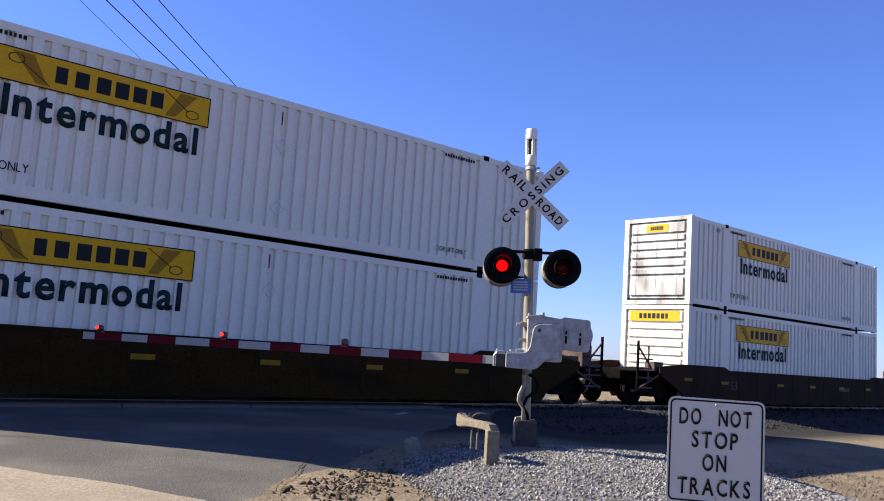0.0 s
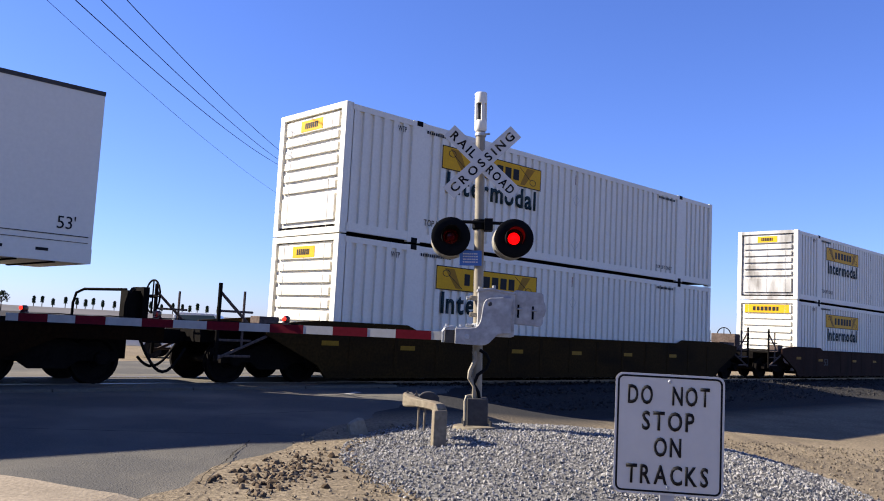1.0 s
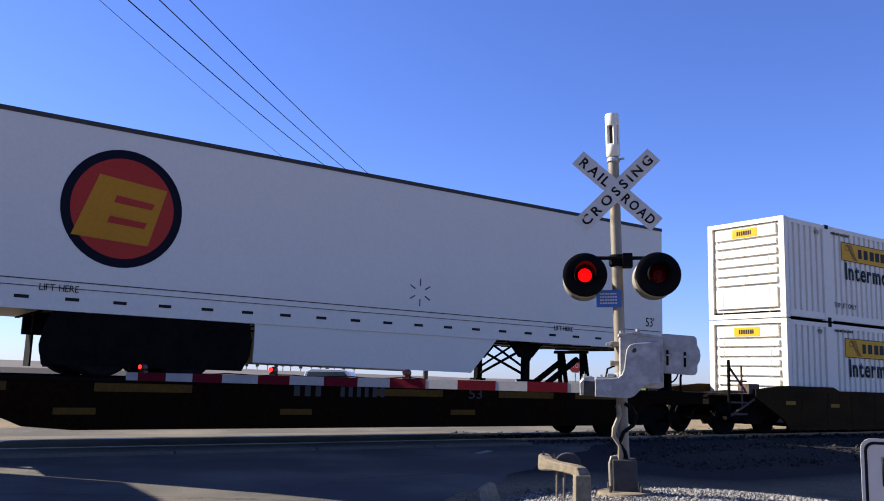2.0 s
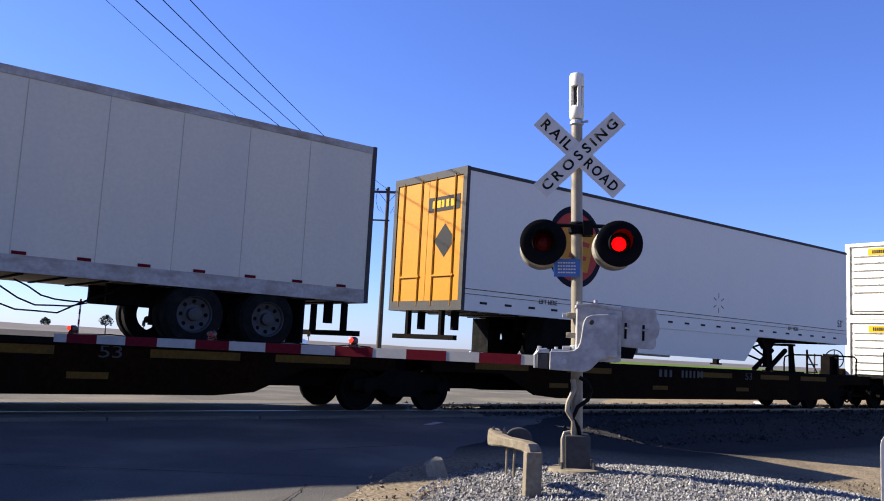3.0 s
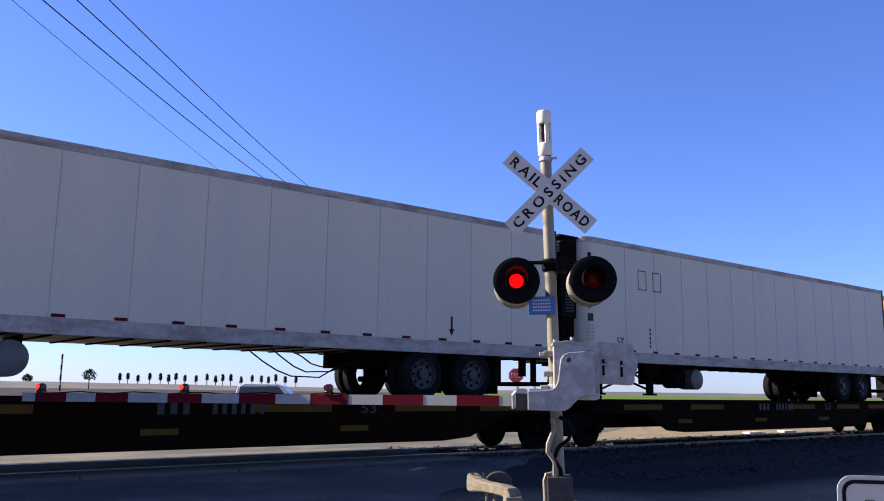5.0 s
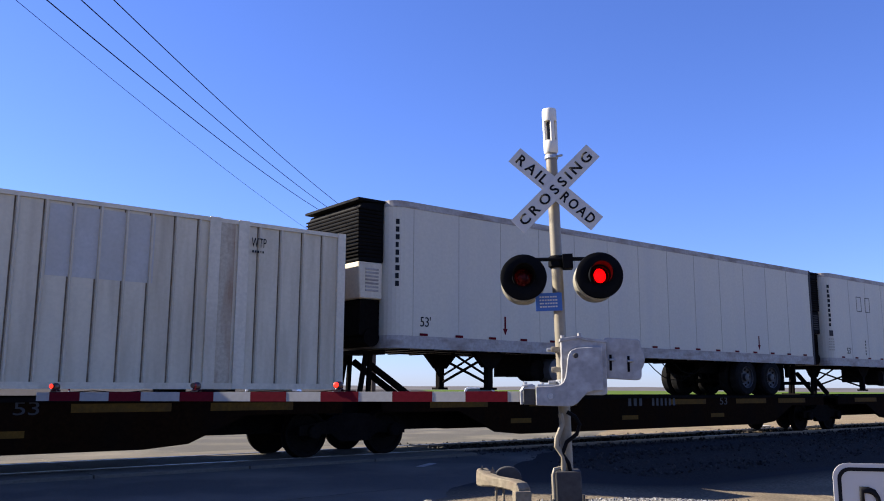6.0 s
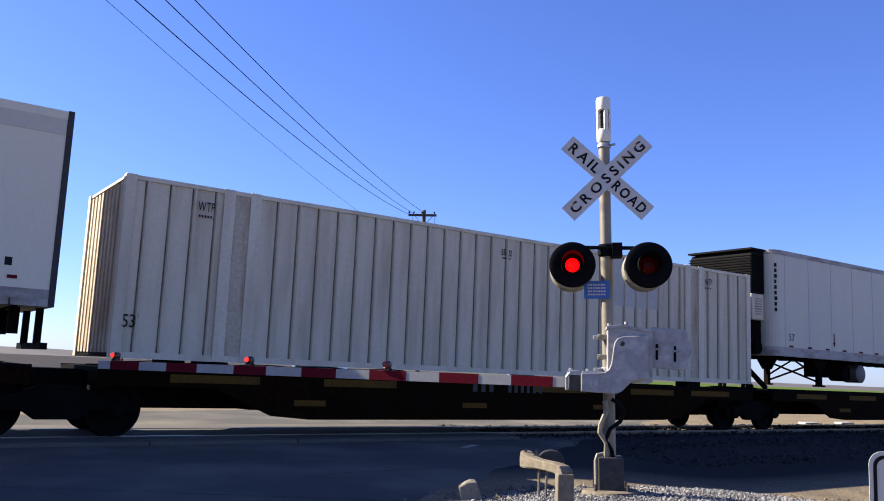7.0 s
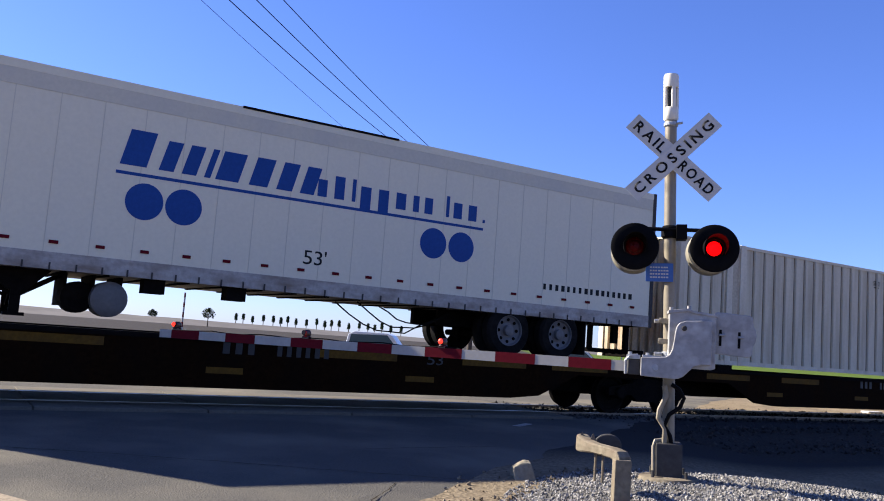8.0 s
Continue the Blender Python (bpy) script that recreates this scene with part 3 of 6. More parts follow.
def corrugated(x0, x1, y, z0, z1, pitch, depth, out, flat=0.5):
    """A wall of upright trapezoid folds, closed at the back."""
    bm = bmesh.new()
    n = max(1, round((x1 - x0) / pitch))
    p = (x1 - x0) / n
    xs = []
    for k in range(n):
        a = x0 + k * p
        xs += [(a, 0), (a + p * flat * 1.1, 0), (a + p * (flat * 1.1 + 0.06), 1), (a + p * 0.94, 1)]
    xs.append((x1, 0))
    front = [[bm.verts.new((x, y - out * depth * d, z)) for x, d in xs] for z in (z0, z1)]
    back = [[bm.verts.new((x, y - out * 0.06, z)) for x in (x0, x1)] for z in (z0, z1)]
    for k in range(len(xs) - 1):
        bm.faces.new((front[0][k], front[0][k + 1], front[1][k + 1], front[1][k]))
    bm.faces.new((back[0][0], back[1][0], back[1][1], back[0][1]))
    return bm


def truck(car, x):
    """A two-axle freight truck with turning wheelsets."""
    bm = bmesh.new()
    for y in (-1.0, 1.0):
        prism(bm, [(-1.15, 0.40), (-1.15, 0.58), (-0.55, 0.66), (-0.3, 0.78), (0.3, 0.78), (0.55, 0.66), (1.15, 0.58), (1.15, 0.40), (0.5, 0.42), (0.3, 0.28), (-0.3, 0.28), (-0.5, 0.42)], y - 0.07, y + 0.07)
        for k in (-0.16, 0.0, 0.16):
            rod(bm, (k, y, 0.33), (k, y, 0.60), 0.06, seg=8)
        for k in (-0.87, 0.87):
            lathe(bm, [(0.10, -0.12), (0.13, -0.1), (0.13, 0.1)], "y", (k, y * 1.06, 0.46), 12)
    box(bm, -0.22, 0.22, -1.0, 1.0, 0.45, 0.74)
    t = part("truck", bm, BLACK, car, "black cast steel freight truck", at=Matrix.Translation((x, 0, 0)))
    for k in (-0.87, 0.87):
        bm = bmesh.new()
        rod(bm, (0, -0.95, 0), (0, 0.95, 0), 0.075, seg=10)
        for y in (-0.755, 0.755):
            s = 1 if y > 0 else -1
            lathe(bm, [(0.12, y - s * 0.08), (0.30, y - s * 0.02), (0.45, y - s * 0.085), (0.45, y - s * 0.055), (0.425, y - s * 0.05), (0.42, y + s * 0.06), (0.36, y + s * 0.06), (0.32, y + s * 0.01), (0.14, y + s * 0.04), (0.12, y + s * 0.09)], "y", (0, 0, 0), 28)
        w = part("wheelset", bm, WHEELSTEEL, t, at=Matrix.Translation((k, 0, 0.42)), smooth=True)
        WHEELS.append((w, k))


def hand_wheel(bm, x, y, z, r):
    """A spoked brake wheel facing along the car."""
    for a in range(20):
        q0, q1 = a * math.tau / 20, (a + 1) * math.tau / 20
        rod(bm, (x, y + r * math.cos(q0), z + r * math.sin(q0)), (x, y + r * math.cos(q1), z + r * math.sin(q1)), 0.02, seg=6)
    for a in range(4):
        q = a * math.tau / 4
        rod(bm, (x, y, z), (x, y + r * math.cos(q), z + r * math.sin(q)), 0.016, seg=6)
    rod(bm, (x - 0.05, y, z), (x + 0.05, y, z), 0.035, seg=8)


def coupler(bm, x, d):
    box(bm, x, x + d * 0.75, -0.10, 0.10, 0.76, 0.96)
    box(bm, x + d * 0.6, x + d * 0.95, -0.17, 0.14, 0.72, 1.0)


def well_car(s_rear, length, paint, label, number_side):
    """A double-stack well car; s_rear and length are those of its container."""
    car = rides(thing("well_car", label, "well car", "cars of the train"), s_rear)
    L = length
    for y0, y1 in ((-1.44, -1.36), (1.36, 1.44)):
        bm = bmesh.new()
        prism(bm, [(-1.7, 0.98), (-0.45, 0.40), (-0.2, 0.13), (L + 0.2, 0.13), (L + 0.45, 0.40), (L + 1.7, 0.98), (L + 1.7, 1.20), (L + 0.4, 1.32), (L - 2.0, 1.32), (L - 2.3, 1.21), (2.3, 1.21), (2.0, 1.32), (-0.4, 1.32), (-1.7, 1.20)], y0, y1)
        part("side_sill", bm, paint, car)
        # side posts and top chord
        bm = bmesh.new()
        o = -0.008 if y0 < 0 else 0.008
        yy = y0 if y0 < 0 else y1
        for k in range(13):
            x = 0.4 + k * (L - 0.8) / 12
            if k == 0:
                box(bm, -0.05, 0.05, yy + o, yy, 0.26, 1.16)
                post = part("side_post", bm, paint, car, at=Matrix.Translation((x, 0, 0)))
            else:
                again(post, Matrix.Translation((x, 0, 0)))
        bm = bmesh.new()
        box(bm, 2.3, L - 2.3, yy + 1.6 * o, yy, 1.15, 1.215)
        part("top_chord", bm, paint, car)
        bm = bmesh.new()
        box(bm, -0.2, L + 0.2, yy + 1.6 * o, yy, 0.13, 0.20)
        part("bottom_chord", bm, paint, car)
    bm = bmesh.new()
    box(bm, -0.1, L + 0.1, -1.36, 1.36, 0.22, 0.30)
    part("well_floor", bm, BLACK, car)
    for d, x in ((-1, -0.05), (1, L + 0.05)):
        bm = bmesh.new()
        prism(bm, [(x, 0.32), (x, 1.15), (x + d * 1.5, 1.05), (x + d * 2.7, 1.02), (x + d * 2.7, 0.78), (x + d * 1.0, 0.78)], -0.75, 0.75)
        box(bm, x + d * 0.9, x + d * 2.65, -1.36, 1.36, 1.02, 1.07)
        part("end_platform", bm, BLACK, car)
        bm = bmesh.new()
        coupler(bm, x + d * 2.55, d)
        part("coupler", bm, BLACK, car)
        # stakes, braced side ladders and a low platform rail
        for y in (-1.36, 1.36):
            bm = bmesh.new()
            rod(bm, (x + d * 2.68, y, 0.45), (x + d * 2.68, y, 1.93), 0.04, seg=8)
            part("stake", bm, BLACK, car)
            bars_of = [((2.15, 0.75), (2.15, 1.80), 0.028), ((2.66, 1.75), (2.0, 1.15), 0.03), ((2.66, 0.50), (1.6, 0.95), 0.03)]
            bars_of += [((2.68, z), (1.95, z), 0.026) for z in (0.55, 0.85, 1.12, 1.40)]
            for p, q, r in bars_of:
                bm = bmesh.new()
                rod(bm, (x + d * p[0], y, p[1]), (x + d * q[0], y, q[1]), r, seg=6)
                part("ladder_bar", bm, DUSTYRUST, car)
        bm = bmesh.new()
        box(bm, x + d * 1.3, x + d * 1.75, -1.30, -0.95, 1.07, 1.34)
        part("end_bracket", bm, DUSTYRUST, car, bevel=0.01)
        bm = bmesh.new()
        hose(bm, [(x + d * (2.6 + 0.9 * k / 10), 0.3 - 0.01 * k, 0.80 - 0.55 * math.sin(math.pi * k / 13)) for k in range(11)], 0.028, 8)
        part("air_hose", bm, RUBBER, car, smooth=True)
        truck(car, x + d * 1.25)
    bm = bmesh.new()
    box(bm, L + 2.15, L + 2.55, -1.15, -0.2, 1.07, 1.66)
    stand = part("brake_box", bm, DUSTYRUST, car, "dusty brown brake gear box", bevel=0.02)
    bm = bmesh.new()
    hand_wheel(bm, L + 2.75, -0.4, 1.62, 0.27)
    rod(bm, (L + 2.5, -0.4, 1.62), (L + 2.78, -0.4, 1.62), 0.03, seg=8)
    part("brake_wheel", bm, BLACK, stand)
    if number_side:
        lettering("lettering", "53", 0.42, 0.28, PALEINK, car, Matrix.Translation((number_side, -1.4405, 0.72)), 0.004)
    if number_side:
        bars("lettering", 1.1, 0.14, 6, PALEINK, car, Matrix.Translation((L - 5.0, -1.4405, 0.74)), 0.004, 3)
    bm = bmesh.new()
    box(bm, -0.22, 0.22, -0.004, 0, -0.05, 0.05)
    mark = part("yellow_reflector", bm, YELLOWTAPE, car, at=Matrix.Translation((-0.15, -1.4405, 0.86)))
    for x in (2.03, 5.84, 8.38, 10.93, 13.5):
        again(mark, Matrix.Translation((x, -1.4405, 0.80)))
    return car


def box_container(s_rear, z0, paint, label, group, end_paint=None, pitch=0.285, decals="", marks=True, length=16.15):
    """A 53-foot domestic container with corrugated sides and a door end."""
    c = rides(thing("container", label, "container", group), s_rear)
    L, H, W = length, 2.896, 1.30
    up = Matrix.Translation((0, 0, z0))
    end = end_paint or paint
    for y, out in ((-W + 0.006, -1), (W - 0.006, 1)):
        for x0, x1 in ((0.22, 1.95), (2.35, L - 2.35), (L - 1.95, L - 0.22)):
            bm = corrugated(x0, x1, y, 0.24, H - 0.16, pitch, 0.05, out)
            part("side_panel", bm, paint, c, at=up)
        bm = bmesh.new()
        e = -W if y < 0 else W
        box(bm, 0.15, L - 0.15, e, e - math.copysign(0.09, e), 0.045, 0.24)
        part("bottom_rail", bm, paint, c, at=up)
        bm = bmesh.new()
        box(bm, 0.15, L - 0.15, e, e - math.copysign(0.09, e), H - 0.16, H - 0.03)
        part("top_rail", bm, paint, c, at=up)
        for x in (1.95, L - 2.35):
            bm = bmesh.new()
            box(bm, x, x + 0.4, e + math.copysign(0.004, e), e - math.copysign(0.10, e), 0.01, H - 0.02)
            post = part("lifting_post", bm, paint, c, at=up)
            for z in (0.0, H - 0.13):
                bm = bmesh.new()
                box(bm, x + 0.12, x + 0.30, e + math.copysign(0.01, e), e - math.copysign(0.08, e), z, z + 0.12)
                part("corner_casting", bm, SATIN, c, at=up)
        for x in (0, L - 0.2):
            bm = bmesh.new()
            box(bm, x, x + 0.2, e, e - math.copysign(0.18, e), 0, H)
            part("corner_post", bm, paint, c, at=up, bevel=0.01)
    bm = bmesh.new()
    box(bm, 0.02, L - 0.02, -W + 0.02, W - 0.02, H - 0.09, H - 0.04)
    part("roof", bm, paint, c, at=up)
    bm = bmesh.new()
    box(bm, 0.05, L - 0.05, -W + 0.05, W - 0.05, 0.06, 0.2)
    part("floor", bm, BLACK, c, at=up)
    bm = bmesh.new()
    box(bm, L - 0.09, L - 0.03, -W + 0.18, W - 0.18, 0.1, H - 0.05)
    part("front_wall", bm, paint, c, at=up)
    # door end: sills, two doors with pressed horizontal ribs, lock rods
    bm = bmesh.new()
    box(bm, 0.0, 0.14, -W + 0.18, W - 0.18, 0, 0.14)
    part("door_sill", bm, end, c, at=up)
    bm = bmesh.new()
    box(bm, 0.0, 0.14, -W + 0.18, W - 0.18, H - 0.13, H)
    part("door_header", bm, end, c, at=up)
    for y0, y1 in ((-W + 0.2, -0.002), (0.002, W - 0.2)):
        bm = bmesh.new()
        box(bm, 0.07, 0.12, y0, y1, 0.16, H - 0.15)
        door = part("door", bm, end, c, at=up)
        for z0r, z1r in ((0.30, 0.88), (1.0, 1.18), (1.28, 1.46), (1.56, 1.74), (1.84, 2.02), (2.12, 2.30), (2.38, 2.70)):
            bm = bmesh.new()
            box(bm, 0.012, 0.07, y0 + (0.07 if y0 < -0.1 else 0.0), y1 - (0.07 if y1 > 0.1 else 0.0), z0r, z1r)
            part("pressed_rib", bm, end, door, bevel=0.012)
        bm = bmesh.new()
        y = y0 + 0.32 if y0 < -0.1 else y1 - 0.32
        rod(bm, (0.009, y, 0.1), (0.009, y, H - 0.1), 0.005, seg=6)
        box(bm, 0.002, 0.012, y - 0.12, y + 0.05, 1.2, 1.22)
        part("lock_rod", bm, end, door)
    if decals:
        x0, wid = 2.93, 3.74
        panel(c, up, x0, z=H - 0.99, width=wid, height=0.575)
        lettering("lettering", "Intermodal", 3.36, 0.53, TEAL, c, up @ Matrix.Translation((x0 + 1.88, FACE - 0.004, H - 1.30)), 0.003, 0.028)
        # small yellow plate on the doors
        wide = decals == "wide"
        pw, ph = (1.9, 0.34) if wide else (0.85, 0.26)
        turn = Matrix.Rotation(radians(-90), 4, "Z")
        bm = bmesh.new()
        box(bm, -pw / 2, pw / 2, -0.004, 0, -ph / 2, ph / 2)
        plate = part("door_plate", bm, YELLOW, c, at=up @ Matrix.Translation((0.010, 0.0, H - 0.36)) @ turn)
        bars("lettering", pw * 0.62, ph * 0.5, 7, INK, c, up @ Matrix.Translation((0.0055, 0.0, H - 0.36)) @ turn, 0.003, 5)
    if marks:
        put = lambda x, z: up @ Matrix.Translation((x, FACE - 0.003, z))
        lettering("lettering", "TOP LIFT ONLY", 1.22, 0.15, INK, c, put(3.05, 0.52), 0.003)
        bars("lettering", 1.0, 0.07, 14, INK, c, put(2.90, H - 0.22), 0.003, 7)
        bars("lettering", 1.0, 0.07, 12, INK, c, put(L - 3.0, H - 0.24), 0.003, 8)
        lettering("lettering", "TOP LIFT ONLY", 0.95, 0.11, INK, c, put(L - 3.1, 0.40), 0.003)
        lettering("lettering", "WTP", 0.26, 0.13, INK, c, put(1.62, H - 0.30), 0.003)
        bm = bmesh.new()
        box(bm, -0.012, 0.012, -0.003, 0, -0.14, 0.14)
        part("red_mark", bm, REDTAPE, c, at=put(8.23, H - 0.42))
        for dz in (0.62, 1.9):
            bm = bmesh.new()
            for a in range(4):
                m = Matrix.Rotation(radians(45 + 90 * a), 4, "Y") @ Matrix.Translation((0, 0, 0.11))
                box(bm, -0.11, 0.11, -0.003, 0, -0.006, 0.006, m)
            part("placard_frame", bm, ALU, c, at=put(8.28, dz))
    return c


def panel(c, up, x0, z, width, height):
    """Yellow panel with an ochre scene and dark bars in place of the name."""
    at = up @ Matrix.Translation((x0, FACE - 0.003, z))
    bm = bmesh.new()
    box(bm, 0, width, -0.004, 0, 0, height)
    plate = part("yellow_panel", bm, YELLOW, c, "yellow panel with a dark rim", at=at)
    bm = bmesh.new()
    for a in ((0, width, 0, 0.022), (0, width, height - 0.022, height), (0, 0.022, 0.022, height - 0.022), (width - 0.022, width, 0.022, height - 0.022)):
        box(bm, a[0], a[1], -0.006, -0.004, a[2], a[3])
    part("rim", bm, INK, plate)
    for lo, hi in ((0.55, 0.86), (width - 0.86, width - 0.55)):
        bm = bmesh.new()
        d = 1 if lo < 1 else -1
        a = lo if d > 0 else hi
        prism(bm, [(a - d * 0.28, height - 0.05), (a + d * 0.05, height - 0.05), (a + d * 0.30, 0.06), (a + d * 0.12, 0.06)], -0.0065, -0.004)
        part("scroll", bm, OCHRE, plate)
    for d, a in ((1, 0.34), (-1, width - 0.34)):
        bm = bmesh.new()
        z0 = height - 0.17 if d > 0 else 0.17
        for k in range(14):
            q = k * math.tau / 14
            m = Matrix.Translation((a + 0.12 * math.cos(q), 0, z0 + 0.075 * math.sin(q))) @ Matrix.Rotation(-q, 4, "Y")
            box(bm, -0.007, 0.007, -0.0067, -0.004, -0.03, 0.03, m)
        e = Vector((a + d * 0.10, 0, z0 - d * 0.05))
        f = Vector((a + d * 0.55, 0, 0.06 if d > 0 else height - 0.06))
        rod(bm, e - Vector((0, 0.005, 0)), f - Vector((0, 0.005, 0)), 0.008, seg=5)
        part("scroll_line", bm, INK, plate)
    # dark blocks where the name stands, letter by letter
    x, y0, h = 0.96, 0.15, height - 0.29
    for w, gap in ((0.20, 0.12), (0.24, 0.12), (0.25, 0.07), (0.25, 0.07), (0.25, 0.07), (0.24, 0.0)):
        bm = bmesh.new()
        box(bm, x, x + w * 0.96, -0.0075, -0.004, y0, y0 + h)
        part("name_block", bm, INK, plate)
        x += w + gap


def ribbed_container(s_rear, z0):
    """An old cream container with slim upright ribs, standing on a flat car."""
    c = rides(thing("container", "dirty cream ribbed steel container standing on a flat car", "container"), s_rear)
    L, H, W = 16.17, 2.886, 1.30
    up = Matrix.Translation((0, 0, z0))
    for e in (-W, W):
        o = math.copysign(1, e)
        bm = bmesh.new()
        box(bm, 0.1, L - 0.1, e - o * 0.045, e - o * 0.10, 0.10, H - 0.08)
        part("side_sheet", bm, CREAMSHEET, c, at=up)
        bm = bmesh.new()
        box(bm, 0.1, L - 0.1, e - o * 0.012, e - o * 0.09, 0, 0.10)
        part("bottom_rail", bm, CREAM, c, at=up)
        bm = bmesh.new()
        box(bm, 0.1, L - 0.1, e - o * 0.012, e - o * 0.09, H - 0.08, H - 0.01)
        part("top_rail", bm, CREAM, c, at=up)
        bm = bmesh.new()
        prism_pts = [(-0.026, 0), (-0.014, -0.044), (0.014, -0.044), (0.026, 0)]
        a = [bm.verts.new((x, e - o * 0.044 + o * -y, z)) for z in (0.10, H - 0.08) for x, y in prism_pts]
        for k in range(3):
            bm.faces.new((a[k], a[k + 1], a[k + 5], a[k + 4]))
        rib = part("rib", bm, CREAM, c, at=up @ Matrix.Translation((0.36, 0, 0)))
        xs = [0.75, 1.12, 1.50] + [2.61 + 0.3974 * k for k in range(28)] + [14.43, 14.85, 15.29, 15.70]
        for x in xs:
            again(rib, up @ Matrix.Translation((x, 0, 0)))
        # thin brown strip along one side of each rib
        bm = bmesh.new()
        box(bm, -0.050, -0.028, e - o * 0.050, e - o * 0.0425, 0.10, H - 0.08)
        run = part("rust_run", bm, BROWNLINE, c, at=up @ Matrix.Translation((0.36, 0, 0)))
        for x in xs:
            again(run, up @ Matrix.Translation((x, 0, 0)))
        for x in (1.60, 2.07, 13.50, 14.02):
            bm = bmesh.new()
            box(bm, x, x + 0.20, e, e - o * 0.09, 0.0, H)
            part("lifting_post", bm, CREAM, c, at=up, bevel=0.008)
        for x in (1.803, 13.703):
            bm = bmesh.new()
            box(bm, x, x + 0.264, e - o * 0.02, e - o * 0.1, 0.02, H - 0.02)
            part("post_recess", bm, RUSTY, c, at=up)
        for x in (0, L - 0.17):
            bm = bmesh.new()
            box(bm, x, x + 0.17, e, e - o * 0.17, 0, H)
            part("corner_post", bm, CREAM, c, at=up, bevel=0.01)
    bm = bmesh.new()
    box(bm, 0.02, L - 0.02, -W + 0.02, W - 0.02, H - 0.06, H - 0.015)
    part("roof", bm, CREAM, c, at=up)
    bm = bmesh.new()
    box(bm, 0.05, L - 0.05, -W + 0.1, W - 0.1, 0.02, 0.15)
    part("floor", bm, BLACK, c, at=up)
    for x0, d in ((0.0, 1), (L, -1)):
        bm = corrugated(-W + 0.17, W - 0.17, 0, 0.08, H - 0.08, 0.26, 0.05, -1)
        part("end_wall", bm, RUSTY, c, "rust-streaked corrugated end wall", at=up @ Matrix.Translation((x0 + d * 0.03, 0, 0)) @ Matrix.Rotation(radians(-90 * d), 4, "Z"))
    put = lambda x, z: up @ Matrix.Translation((x, -W - 0.002, z))
    lettering("lettering", "53'", 0.24, 0.21, INK, c, up @ Matrix.Translation((0.26, -W + 0.004, 0.58)), 0.004)
    for x in (1.27, L - 1.77):
        lettering("lettering", "WTP", 0.28, 0.16, INK, c, put(x + 0.0, H - 0.36) if x > 2 else up @ Matrix.Translation((1.31, -W + 0.004, H - 0.36)), 0.004)
        bars("lettering", 0.24, 0.04, 5, INK, c, up @ Matrix.Translation((x if x > 2 else 1.31, -W + 0.004, H - 0.52)), 0.004, 4)
    lettering("lettering", "53/102", 0.28, 0.13, INK, c, up @ Matrix.Translation((7.77, -W + 0.038, H - 0.37)), 0.004, 0.01)
    bars("lettering", 0.24, 0.03, 6, INK, c, up @ Matrix.Translation((7.77, -W + 0.038, H - 0.49)), 0.004, 6)
    bm = bmesh.new()
    box(bm, 11.0, 12.6, -W + 0.041, -W + 0.044, 1.67, 2.76)
    part("overpainted_patch", bm, PATCHPAINT, c, "pale repainted patch", at=up)
    return c


